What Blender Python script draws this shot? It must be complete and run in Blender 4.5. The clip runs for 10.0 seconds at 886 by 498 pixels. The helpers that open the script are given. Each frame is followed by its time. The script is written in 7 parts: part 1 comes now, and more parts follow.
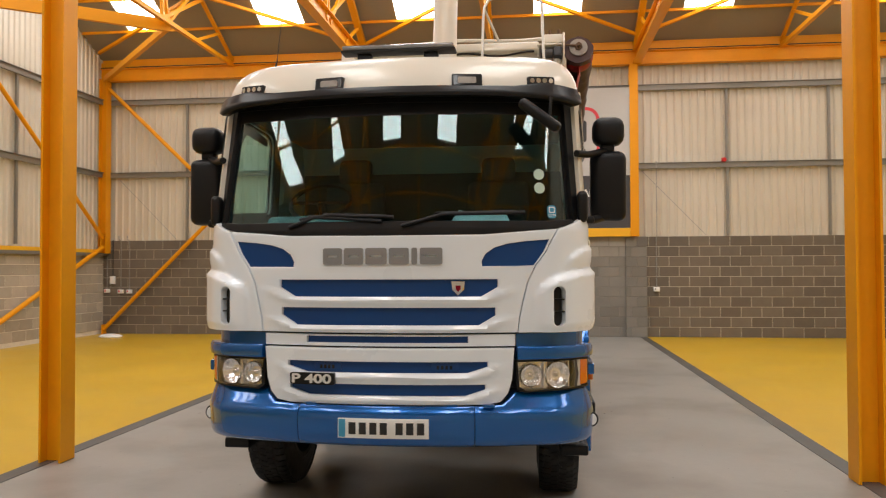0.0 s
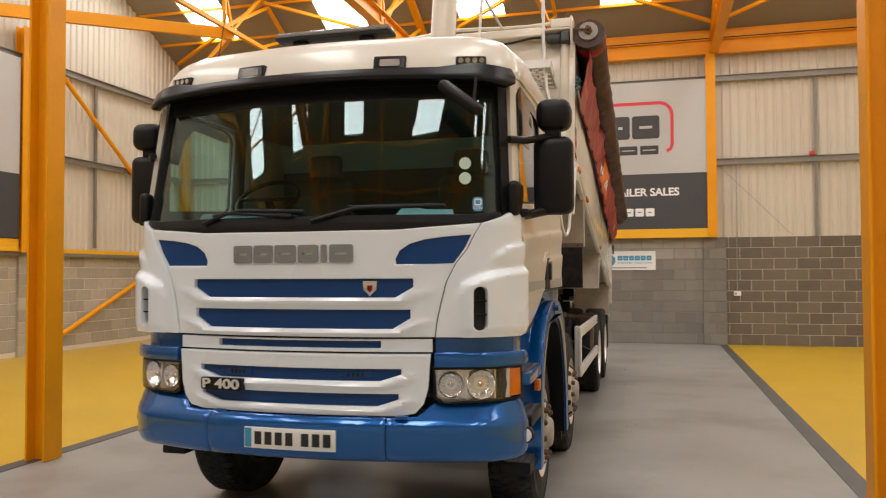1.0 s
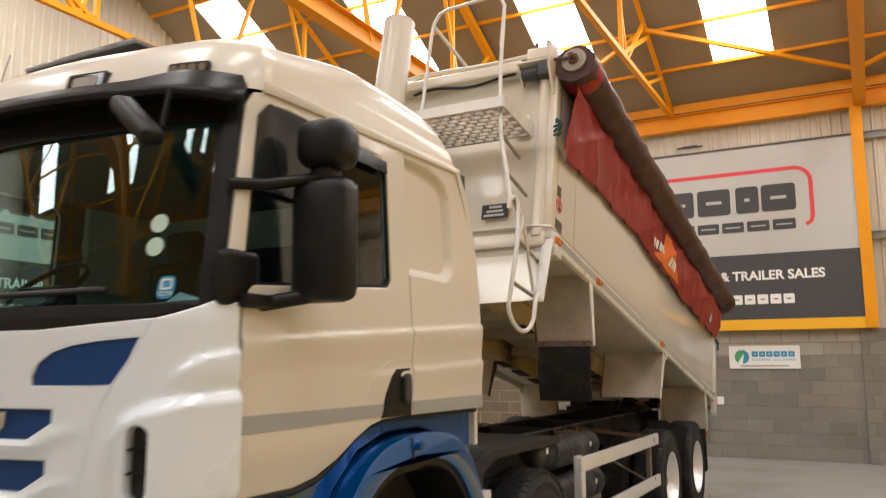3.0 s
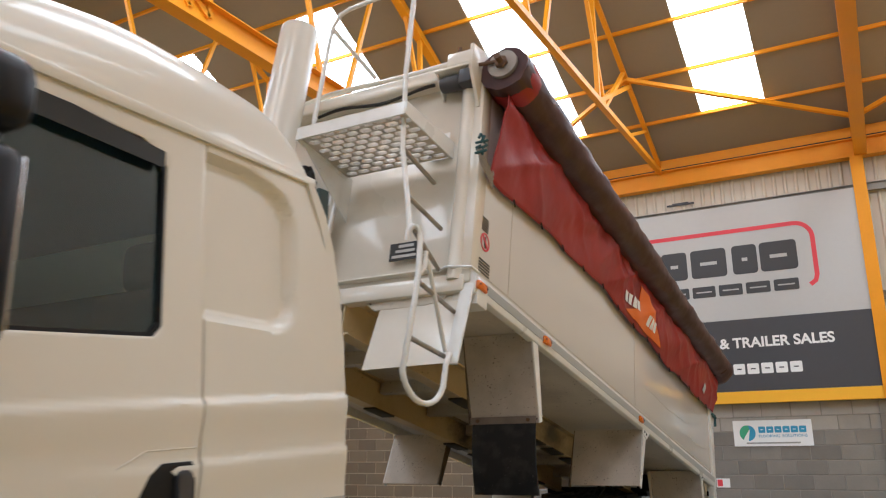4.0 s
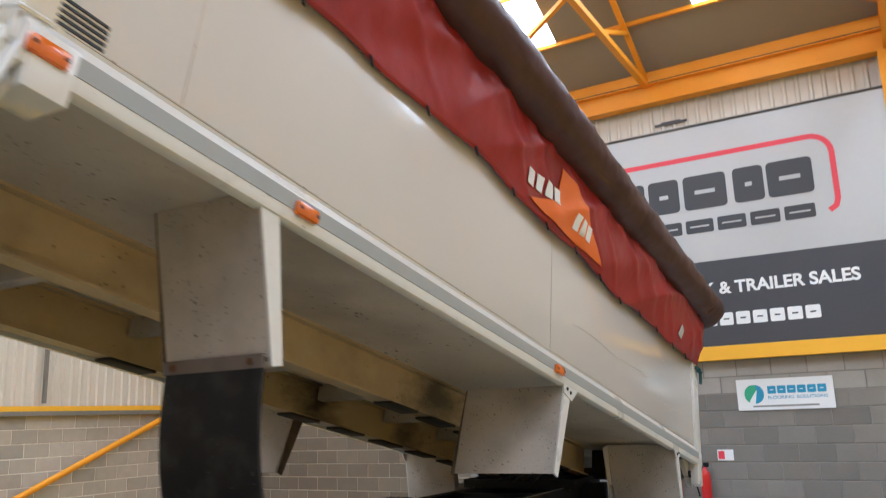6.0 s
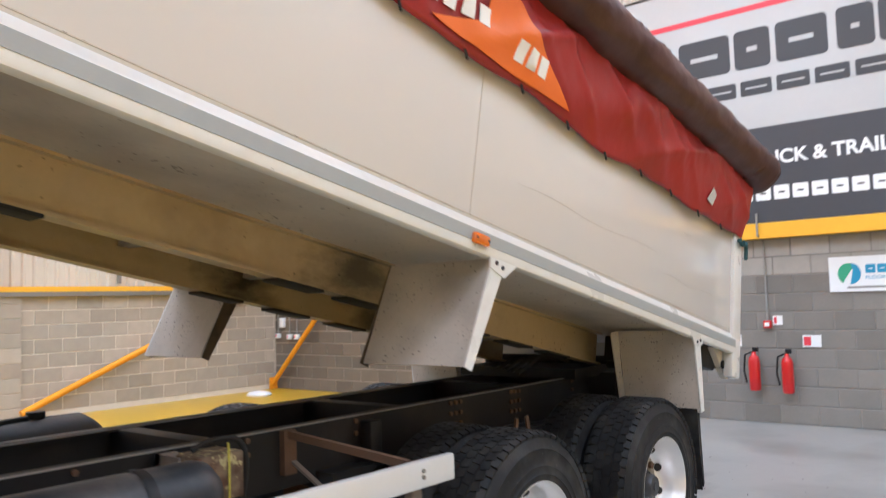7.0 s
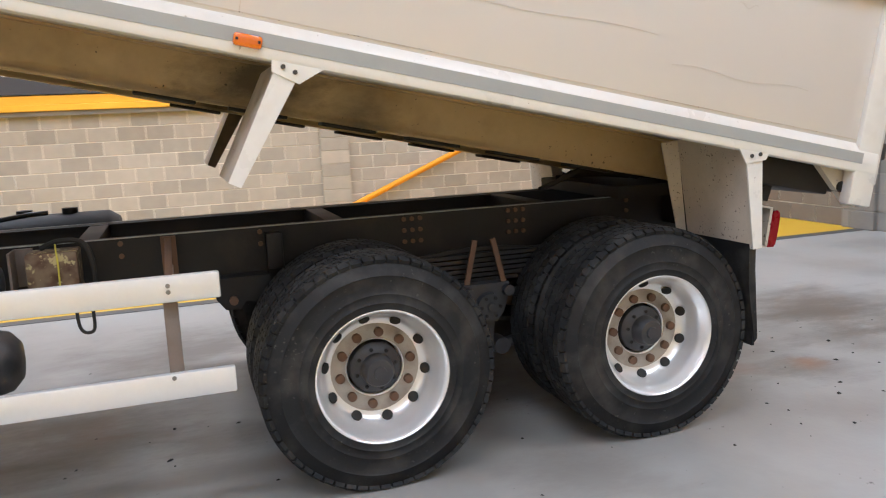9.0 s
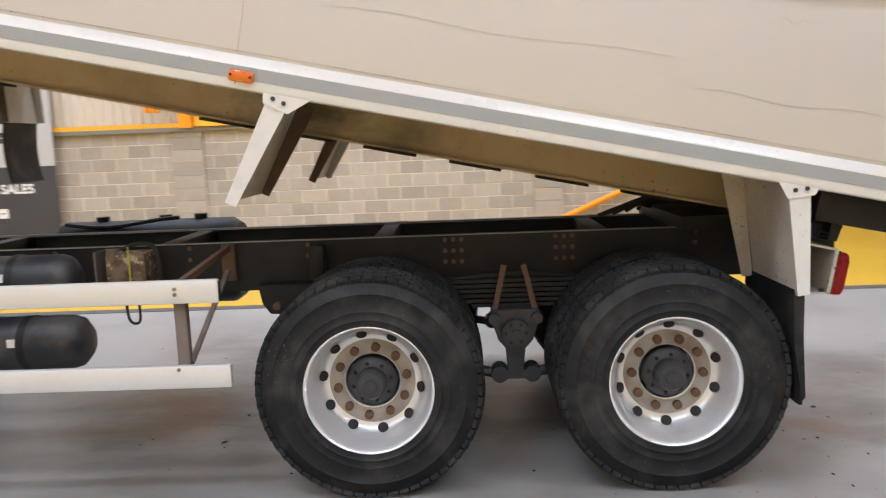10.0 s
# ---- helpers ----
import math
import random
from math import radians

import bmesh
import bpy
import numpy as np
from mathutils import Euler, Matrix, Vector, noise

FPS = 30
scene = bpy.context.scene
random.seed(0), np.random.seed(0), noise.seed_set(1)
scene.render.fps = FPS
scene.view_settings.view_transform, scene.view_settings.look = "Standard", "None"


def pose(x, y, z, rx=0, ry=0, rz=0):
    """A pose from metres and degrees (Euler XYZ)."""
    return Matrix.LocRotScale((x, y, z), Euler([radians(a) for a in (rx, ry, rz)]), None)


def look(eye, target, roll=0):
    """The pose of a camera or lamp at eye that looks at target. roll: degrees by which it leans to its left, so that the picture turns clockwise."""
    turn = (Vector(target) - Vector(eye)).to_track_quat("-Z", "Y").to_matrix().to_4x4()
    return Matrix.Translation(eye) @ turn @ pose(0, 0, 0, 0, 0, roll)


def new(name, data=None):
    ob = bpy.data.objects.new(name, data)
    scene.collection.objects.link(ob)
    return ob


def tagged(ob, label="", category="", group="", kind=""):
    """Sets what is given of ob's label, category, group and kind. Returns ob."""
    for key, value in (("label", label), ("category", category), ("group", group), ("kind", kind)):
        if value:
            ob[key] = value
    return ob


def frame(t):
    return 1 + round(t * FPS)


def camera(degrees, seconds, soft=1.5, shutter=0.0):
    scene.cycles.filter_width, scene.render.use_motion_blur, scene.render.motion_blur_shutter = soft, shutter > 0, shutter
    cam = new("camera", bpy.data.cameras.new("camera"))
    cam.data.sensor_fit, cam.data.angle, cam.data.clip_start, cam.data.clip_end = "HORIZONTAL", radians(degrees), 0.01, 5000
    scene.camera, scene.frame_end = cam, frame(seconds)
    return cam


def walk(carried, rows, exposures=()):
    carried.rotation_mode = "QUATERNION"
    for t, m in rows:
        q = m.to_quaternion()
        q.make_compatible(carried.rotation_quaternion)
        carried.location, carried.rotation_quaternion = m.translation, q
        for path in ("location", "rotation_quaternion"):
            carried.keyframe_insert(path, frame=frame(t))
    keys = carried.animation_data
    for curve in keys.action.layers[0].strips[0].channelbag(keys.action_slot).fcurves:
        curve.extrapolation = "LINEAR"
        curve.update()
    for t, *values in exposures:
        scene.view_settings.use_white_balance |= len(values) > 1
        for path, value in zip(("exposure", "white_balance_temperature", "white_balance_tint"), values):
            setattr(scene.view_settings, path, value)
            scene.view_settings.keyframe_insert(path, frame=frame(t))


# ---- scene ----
cam = camera(58.7, 10.0, soft=1.1, shutter=0.4)
ROWS = [
    (0, 0.0000, 0.0000, 1.6500, 6.703, 1.381, -0.212),
    (0.5, 0.5283, 0.2577, 1.6500, 10.800, 1.690, -0.258),
    (1, 1.0425, 0.6122, 1.6111, 14.923, 1.748, -0.252),
    (1.5, 1.4970, 1.1082, 1.6259, 19.525, 2.017, -0.138),
    (2, 1.8551, 1.6656, 1.6406, 23.256, 2.969, -0.120),
    (2.5, 2.0776, 2.2868, 1.6714, 26.634, 4.980, -0.052),
    (3, 2.2260, 2.9653, 1.7237, 28.179, 8.447, -0.139),
    (3.2, 2.2539, 3.2376, 1.7517, 28.654, 9.607, 0.079),
    (4.3, 2.1620, 4.7660, 1.7480, 28.500, 14.850, -1.050),
    (4.5, 2.1431, 5.0285, 1.7786, 28.599, 14.885, -0.593),
    (5, 2.0381, 5.7173, 1.7922, 28.327, 14.940, -0.918),
    (5.2, 1.9946, 5.9812, 1.7548, 28.433, 14.735, -1.265),
    (6.3, 2.0494, 7.5389, 1.7012, 31.964, 10.089, -2.015),
    (6.5, 2.1112, 7.8239, 1.6969, 33.984, 8.326, -1.841),
    (7, 2.3936, 8.4520, 1.6688, 39.517, 3.957, -1.775),
    (7.5, 2.6764, 9.0654, 1.6312, 46.232, -0.688, -1.851),
    (8, 2.9993, 9.6822, 1.6058, 54.502, -5.146, -2.129),
    (8.5, 3.2755, 10.2597, 1.5897, 62.783, -8.002, -2.384),
    (9, 3.5149, 10.8518, 1.6031, 71.611, -9.201, -2.694),
    (9.5, 3.7118, 11.4618, 1.6286, 80.530, -9.004, -2.437),
    (10, 3.7602, 12.0827, 1.6353, 91.672, -7.834, -2.210),
]
# seconds, eye, then degrees of turn to the left, of rise and of roll
walk(cam, [(t, look((x, y, z), (x - math.sin(radians(yaw)) * math.cos(radians(rise)), y + math.cos(radians(yaw)) * math.cos(radians(rise)), z + math.sin(radians(rise))), roll)) for t, x, y, z, yaw, rise, roll in ROWS],
     exposures=[(0.0, -0.19, 6600, 10), (2.0, -0.14, 6500, 9), (2.5, -0.08, 6450, 9), (3.2, -0.10, 6350, 9), (4.5, -0.27, 5150, 6), (5.2, -0.24, 5100, 5), (6.5, 0.40, 5050, 6), (7.0, 0.57, 5100, 9), (8.0, 0.63, 5200, 9), (10.0, 0.58, 5250, 9)])

# ---- light ----
world = bpy.data.worlds.new("daylight")
scene.world = world
world.use_nodes = True
wn = world.node_tree.nodes
sky = wn.new("ShaderNodeTexSky")
sky.sky_type, sky.sun_disc = "NISHITA", False
sky.sun_elevation, sky.sun_rotation = radians(48), radians(140)
wn["Background"].inputs["Strength"].default_value = 0.10
world.node_tree.links.new(sky.outputs[0], wn["Background"].inputs["Color"])
sun = new("sun", bpy.data.lights.new("sun", "SUN"))
sun.data.energy, sun.data.angle, sun.data.color = 1.0, radians(12), (1.0, 0.95, 0.88)
sun.matrix_world = look((0, 0, 30), (9, 12, 8))

# ---- materials ----


def mat(name, col, rough=0.5, metal=0.0, var=0.12, scale=2.5, bump=0.0, bscale=80.0, coat=0.0, dirt=None, amount=0.3,
        dscale=1.2, rnd="", emit=0.0, local=False, spec=0.5, rvar=0.1, fleck=None):
    """A procedural surface: a base colour with fine and broad variation, an optional dirt colour, small flecks (colour, scale, threshold), bump and gloss wear."""
    m = bpy.data.materials.new(name)
    m.use_nodes = True
    nt = m.node_tree
    n, l = nt.nodes, nt.links
    b = n["Principled BSDF"]
    b.inputs["Metallic"].default_value = metal
    b.inputs["Specular IOR Level"].default_value = spec
    if coat:
        b.inputs["Coat Weight"].default_value, b.inputs["Coat Roughness"].default_value = coat, 0.05
    if local:
        src = n.new("ShaderNodeTexCoord").outputs["Object"]
    else:
        src = n.new("ShaderNodeNewGeometry").outputs["Position"]

    def noise_at(sc, detail=4):
        t = n.new("ShaderNodeTexNoise")
        t.inputs["Scale"].default_value, t.inputs["Detail"].default_value = sc, detail
        l.new(src, t.inputs["Vector"])
        return t.outputs["Fac"]

    def math_node(op, a, c, clamp=False):
        t = n.new("ShaderNodeMath")
        t.operation, t.use_clamp = op, clamp
        for k, val in enumerate((a, c)):
            if isinstance(val, (int, float)):
                t.inputs[k].default_value = val
            else:
                l.new(val, t.inputs[k])
        return t.outputs[0]

    broad, fine = noise_at(scale, 5), noise_at(scale * 14, 3)
    value = math_node("ADD", math_node("MULTIPLY", broad, 1.4 * var), math_node("MULTIPLY", fine, 0.6 * var))
    value = math_node("ADD", value, 1.0 - var)
    if rnd == "object":
        r = n.new("ShaderNodeObjectInfo").outputs["Random"]
    elif rnd == "island":
        r = n.new("ShaderNodeNewGeometry").outputs["Random Per Island"]
    if rnd:
        value = math_node("MULTIPLY", value, math_node("ADD", math_node("MULTIPLY", r, 0.3), 0.85))
    hsv = n.new("ShaderNodeHueSaturation")
    hsv.inputs["Color"].default_value = (*col, 1)
    l.new(value, hsv.inputs["Value"])
    out = hsv.outputs[0]
    if dirt:
        mix = n.new("ShaderNodeMix")
        mix.data_type = "RGBA"
        mix.inputs[7].default_value = (*dirt, 1)
        mask = math_node("MULTIPLY", math_node("SUBTRACT", noise_at(dscale, 8), 0.62 - 0.35 * amount), 4.0, True)
        mask = math_node("MULTIPLY", mask, min(1.0, amount * 1.6))
        l.new(mask, mix.inputs[0])
        l.new(out, mix.inputs[6])
        out = mix.outputs[2]
    if fleck:
        mix = n.new("ShaderNodeMix")
        mix.data_type = "RGBA"
        mix.inputs[7].default_value = (*fleck[0], 1)
        spots = math_node("ADD", noise_at(fleck[1], 2), math_node("MULTIPLY", math_node("SUBTRACT", noise_at(fleck[1] * 0.09, 3), 0.5), 0.35))
        l.new(math_node("MULTIPLY", math_node("SUBTRACT", spots, fleck[2]), 14.0, True), mix.inputs[0])
        l.new(out, mix.inputs[6])
        out = mix.outputs[2]
    l.new(out, b.inputs["Base Color"])
    l.new(math_node("ADD", math_node("MULTIPLY", broad, 2 * rvar), rough - rvar, True), b.inputs["Roughness"])
    if bump:
        bm_ = n.new("ShaderNodeBump")
        bm_.inputs["Strength"].default_value, bm_.inputs["Distance"].default_value = 1.0, bump
        l.new(noise_at(bscale, 6), bm_.inputs["Height"])
        l.new(bm_.outputs[0], b.inputs["Normal"])
    if emit:
        b.inputs["Emission Color"].default_value, b.inputs["Emission Strength"].default_value = (0.97, 0.99, 1.0, 1), emit
    return m


def glass(name, col, rough=0.0):
    m = bpy.data.materials.new(name)
    m.use_nodes = True
    b = m.node_tree.nodes["Principled BSDF"]
    b.inputs["Base Color"].default_value = (*col, 1)
    b.inputs["Transmission Weight"].default_value, b.inputs["Roughness"].default_value = 1.0, rough
    b.inputs["IOR"].default_value = 1.5
    return m


M_FLOOR = mat("grey_floor_paint", (0.302, 0.292, 0.271), 0.36, var=0.16, scale=0.8, bump=0.0006, bscale=30, dirt=(0.165, 0.150, 0.13), amount=0.42, dscale=0.9, fleck=((0.10, 0.09, 0.08), 26, 0.74))


def stained(m, spots, col):
    """Adds broken patches of a dirt colour round the given spots (x, y, radius, strength, height)."""
    nt = m.node_tree
    n, l = nt.nodes, nt.links
    base = n["Principled BSDF"].inputs["Base Color"]
    out = base.links[0].from_socket
    pos = n.new("ShaderNodeNewGeometry").outputs["Position"]
    stretch = n.new("ShaderNodeMapping")
    stretch.inputs["Scale"].default_value = (1.0, 0.45, 1.0)
    l.new(pos, stretch.inputs["Vector"])
    nz = n.new("ShaderNodeTexNoise")
    nz.inputs["Scale"].default_value, nz.inputs["Detail"].default_value, nz.inputs["Roughness"].default_value = 3.5, 9, 0.7
    l.new(stretch.outputs[0], nz.inputs["Vector"])
    for x, y, r, k, z in spots:
        dist = n.new("ShaderNodeVectorMath")
        dist.operation = "DISTANCE"
        dist.inputs[1].default_value = (x, y, z)
        l.new(pos, dist.inputs[0])
        fall = n.new("ShaderNodeMapRange")
        fall.inputs[1].default_value, fall.inputs[2].default_value, fall.inputs[3].default_value, fall.inputs[4].default_value = 0.1 * r, r, 0.34, -0.18
        l.new(dist.outputs["Value"], fall.inputs[0])
        add = n.new("ShaderNodeMath")
        l.new(nz.outputs["Fac"], add.inputs[0])
        l.new(fall.outputs[0], add.inputs[1])
        cut = n.new("ShaderNodeMapRange")
        cut.inputs[1].default_value, cut.inputs[2].default_value, cut.inputs[3].default_value, cut.inputs[4].default_value = 0.5, 0.85, 0.0, k
        l.new(add.outputs[0], cut.inputs[0])
        mix = n.new("ShaderNodeMix")
        mix.data_type = "RGBA"
        mix.inputs[7].default_value = (*col, 1)
        l.new(cut.outputs[0], mix.inputs[0])
        l.new(out, mix.inputs[6])
        out = mix.outputs[2]
    l.new(out, base)


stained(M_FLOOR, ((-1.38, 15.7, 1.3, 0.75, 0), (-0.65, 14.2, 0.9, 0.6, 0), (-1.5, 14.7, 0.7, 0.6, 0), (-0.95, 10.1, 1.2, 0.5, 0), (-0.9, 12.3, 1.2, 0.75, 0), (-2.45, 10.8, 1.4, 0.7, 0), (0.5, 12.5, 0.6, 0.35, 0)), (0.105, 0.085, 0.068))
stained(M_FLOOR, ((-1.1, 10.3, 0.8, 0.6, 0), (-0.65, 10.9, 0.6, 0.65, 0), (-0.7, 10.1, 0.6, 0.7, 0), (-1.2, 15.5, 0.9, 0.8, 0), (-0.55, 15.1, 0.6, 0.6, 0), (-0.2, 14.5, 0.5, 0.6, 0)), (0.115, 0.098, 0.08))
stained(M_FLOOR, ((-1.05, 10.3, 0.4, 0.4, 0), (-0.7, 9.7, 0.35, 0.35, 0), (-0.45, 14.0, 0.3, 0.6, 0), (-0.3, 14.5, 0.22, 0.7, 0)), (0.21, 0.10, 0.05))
M_YELLOW = mat("yellow_floor_paint", (0.58, 0.355, 0.014), 0.33, var=0.10, scale=0.7, bump=0.0005, bscale=25, dirt=(0.46, 0.31, 0.05), amount=0.25, dscale=1.1)
M_LINE = mat("dark_floor_line", (0.075, 0.071, 0.066), 0.5, var=0.25, scale=2)
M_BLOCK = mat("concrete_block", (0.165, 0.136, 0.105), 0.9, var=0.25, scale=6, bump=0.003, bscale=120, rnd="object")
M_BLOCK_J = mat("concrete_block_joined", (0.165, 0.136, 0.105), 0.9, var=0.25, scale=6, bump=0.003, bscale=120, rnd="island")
M_BLOCK_L = mat("pale_concrete_block", (0.38, 0.355, 0.315), 0.9, var=0.18, scale=6, bump=0.003, bscale=120, rnd="object")
M_BLOCK_M = mat("painted_grey_block", (0.215, 0.197, 0.172), 0.85, var=0.25, scale=3, bump=0.003, bscale=120, rnd="object")
M_BLOCK_MJ = mat("painted_grey_block_joined", (0.215, 0.197, 0.172), 0.85, var=0.25, scale=3, bump=0.003, bscale=120, rnd="island")
M_MORTAR_M = mat("grey_mortar", (0.27, 0.25, 0.22), 0.95, var=0.2, scale=8, bump=0.002)
M_WORN = mat("worn_grey_steel", (0.33, 0.30, 0.265), 0.5, metal=0.3, var=0.25, scale=20, dirt=(0.16, 0.12, 0.09), amount=0.35, dscale=14)
M_DUSTY = mat("dusty_brown_steel", (0.19, 0.155, 0.13), 0.7, var=0.25, scale=12, bump=0.0006, dirt=(0.11, 0.075, 0.05), amount=0.3, dscale=9)
# Side wall's blocks and joints are lightened to stand in for stronger light there.
M_BLOCK_S = mat("brightened_side_block", (0.42, 0.38, 0.315), 0.9, var=0.2, scale=6, bump=0.003, bscale=120, rnd="object")
M_BLOCK_SJ = mat("brightened_side_block_joined", (0.42, 0.38, 0.315), 0.9, var=0.2, scale=6, bump=0.003, bscale=120, rnd="island")
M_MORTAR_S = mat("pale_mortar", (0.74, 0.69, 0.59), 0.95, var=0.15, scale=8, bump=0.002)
M_TINT = mat("smoked_plastic", (0.02, 0.022, 0.024), 0.12, var=0.1, scale=4, rvar=0.02)
M_REFL = mat("bright_reflector", (0.94, 0.95, 0.97), 0.12, metal=0.9, var=0.02, bump=0.0012, bscale=70)
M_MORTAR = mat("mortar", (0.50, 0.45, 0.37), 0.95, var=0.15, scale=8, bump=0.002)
M_CLAD = mat("cream_cladding", (0.63, 0.575, 0.475), 0.45, var=0.06, scale=0.7, dirt=(0.50, 0.445, 0.355), amount=0.25, dscale=0.9)
M_ROOF = mat("roof_board", (0.275, 0.238, 0.184), 0.85, var=0.10, scale=0.8)
M_STEEL = mat("orange_steel", (0.80, 0.325, 0.003), 0.45, spec=0.3, var=0.12, scale=2.0, bump=0.0004, dirt=(0.45, 0.17, 0.01), amount=0.12, dscale=2.5)
M_BAR = mat("yellow_steel", (0.88, 0.46, 0.015), 0.45, var=0.08, scale=2.0)
M_RAIL = mat("galvanised_rail", (0.25, 0.235, 0.21), 0.5, metal=0.4, var=0.15, scale=4)
M_GLOW = mat("rooflight_sheet", (0.9, 0.9, 0.9), 0.5, emit=11.0)
# The blue in this white paint stands in for cool light on the front.
M_WHITE = mat("cool_lit_white_paint", (0.80, 0.865, 0.94), 0.28, var=0.02, scale=1.5, coat=0.7, rvar=0.03)
M_CREAM = mat("cream_truck_paint", (0.70, 0.66, 0.575), 0.32, var=0.03, scale=1.2, coat=0.3, rvar=0.04)
M_BLUE = mat("blue_metallic_paint", (0.001, 0.112, 0.41), 0.20, metal=0.55, var=0.03, scale=3, coat=0.9, rvar=0.02)
M_NAVY = mat("navy_panel_paint", (0.002, 0.048, 0.19), 0.38, var=0.04, scale=3, coat=0.08, rvar=0.02, spec=0.35)
M_BLACK = mat("black_plastic", (0.007, 0.007, 0.008), 0.40, spec=0.28, var=0.2, scale=5, bump=0.0003, bscale=300)
M_GLOSSBLACK = mat("glossy_black_plastic", (0.006, 0.006, 0.007), 0.30, spec=0.30, var=0.1, scale=5, rvar=0.04)
M_DARK = mat("dark_void", (0.02, 0.018, 0.016), 0.8, var=0.3, scale=4)
M_RUBBER = mat("tyre_rubber", (0.015, 0.015, 0.016), 0.62, spec=0.28, var=0.35, scale=5, bump=0.0008, bscale=60, dirt=(0.075, 0.070, 0.064), amount=0.38, dscale=7, local=True, fleck=((0.07, 0.065, 0.06), 55, 0.70))
M_ALLOY = mat("alloy_rim", (0.86, 0.86, 0.86), 0.34, metal=0.7, var=0.08, scale=6, dirt=(0.45, 0.42, 0.38), amount=0.12, dscale=5, local=True)
M_ALLOY_D = mat("dusty_steel_rim", (0.62, 0.57, 0.49), 0.5, metal=0.3, var=0.15, scale=6, dirt=(0.34, 0.29, 0.23), amount=0.4, dscale=6, local=True)
M_STEPTREAD = mat("grey_step_tread", (0.20, 0.205, 0.22), 0.45, metal=0.4, var=0.3, scale=20, dirt=(0.06, 0.055, 0.05), amount=0.4, dscale=14)
M_RIMDIRT = mat("dusty_rim_centre", (0.42, 0.385, 0.335), 0.6, metal=0.3, var=0.25, scale=9, dirt=(0.16, 0.115, 0.08), amount=0.45, dscale=7, local=True)
M_RUST = mat("rusty_steel", (0.135, 0.075, 0.043), 0.8, metal=0.1, var=0.3, scale=20, bump=0.001)
M_CHASSIS = mat("chassis_black", (0.013, 0.012, 0.012), 0.55, spec=0.35, var=0.3, scale=5, bump=0.0008, bscale=60, dirt=(0.06, 0.044, 0.032), amount=0.26, dscale=4)
M_GREASE = mat("greasy_metal", (0.06, 0.06, 0.065), 0.45, metal=0.4, var=0.3, scale=9)
M_CHROME = mat("chrome", (0.75, 0.75, 0.75), 0.16, metal=1.0, var=0.02)
M_ALU = mat("aluminium_rail", (0.80, 0.805, 0.80), 0.40, metal=0.4, var=0.08, scale=4, dirt=(0.55, 0.52, 0.48), amount=0.12, dscale=6)
M_BODY = mat("cream_body_paint", (0.662, 0.637, 0.606), 0.22, var=0.025, scale=0.7, coat=0.4, rvar=0.04)
M_HEAD = mat("dusty_white_headboard", (0.74, 0.695, 0.60), 0.26, var=0.06, scale=1.6, coat=0.45, rvar=0.05, dirt=(0.56, 0.48, 0.37), amount=0.18, dscale=2.5, fleck=((0.40, 0.34, 0.27), 60, 0.80))
M_BODYW = mat("white_body_rail", (0.75, 0.745, 0.715), 0.30, var=0.06, scale=3, coat=0.4, dirt=(0.52, 0.48, 0.41), amount=0.2, dscale=8, fleck=((0.35, 0.32, 0.28), 45, 0.74))
M_UNDER = mat("dirty_cream_underside", (0.60, 0.55, 0.465), 0.6, var=0.2, scale=2.2, bump=0.0008, dirt=(0.30, 0.26, 0.21), amount=0.42, dscale=1.4, fleck=((0.10, 0.08, 0.06), 40, 0.69))
M_GRIME = mat("rusty_grime", (0.10, 0.07, 0.045), 0.8, var=0.4, scale=9, dirt=(0.03, 0.022, 0.016), amount=0.4, dscale=12)
M_BEAM = mat("cream_runner", (0.50, 0.39, 0.225), 0.5, var=0.18, scale=2.5, dirt=(0.22, 0.15, 0.08), amount=0.32, dscale=3.0, fleck=((0.05, 0.04, 0.03), 38, 0.72))
stained(M_BEAM, ((-1.26, 11.15, 0.55, 1.0, 1.81), (-1.26, 12.2, 0.4, 0.95, 1.60), (-0.42, 11.25, 0.55, 0.85, 1.86), (-0.42, 11.76, 0.35, 0.6, 1.64)), (0.03, 0.024, 0.02))
stained(M_BEAM, ((-1.32, 8.75, 0.42, 1.0, 2.0), (-1.32, 9.9, 0.30, 1.0, 1.74), (-0.45, 10.9, 0.24, 0.8, 1.66), (-1.32, 10.9, 0.25, 0.9, 1.6)), (0.012, 0.010, 0.008))
# Besides real dirt, the dulled tone stands in for shade under the body.
M_GUARD = mat("dirty_shaded_mudguard", (0.56, 0.51, 0.445), 0.5, var=0.20, scale=3, bump=0.0006, dirt=(0.30, 0.265, 0.215), amount=0.45, dscale=2.2, fleck=((0.06, 0.05, 0.04), 75, 0.665))
M_STRIPE = mat("grey_stripe", (0.36, 0.38, 0.38), 0.4, var=0.1, scale=8)
M_TANK = mat("black_tank_paint", (0.02, 0.022, 0.026), 0.48, var=0.35, scale=6, bump=0.002, bscale=30, dirt=(0.13, 0.11, 0.095), amount=0.5, dscale=4)
M_RED = mat("red_tarpaulin", (0.30, 0.018, 0.016), 0.42, spec=0.4, var=0.2, scale=3, bump=0.003, bscale=11, coat=0.05, dirt=(0.13, 0.016, 0.015), amount=0.35, dscale=2)
M_ROLL = mat("brown_tarpaulin", (0.075, 0.036, 0.033), 0.42, spec=0.3, var=0.25, scale=3, bump=0.004, bscale=8, dirt=(0.035, 0.012, 0.014), amount=0.45, dscale=3)
M_ORANGE = mat("orange_print", (0.75, 0.16, 0.01), 0.45, var=0.1, scale=4)
M_AMBER = mat("amber_lens", (0.72, 0.16, 0.003), 0.15, var=0.12, scale=30, coat=0.6)
M_REDLENS = mat("red_lens", (0.20, 0.0, 0.012), 0.28, spec=0.25, var=0.15, scale=30, coat=0.15)
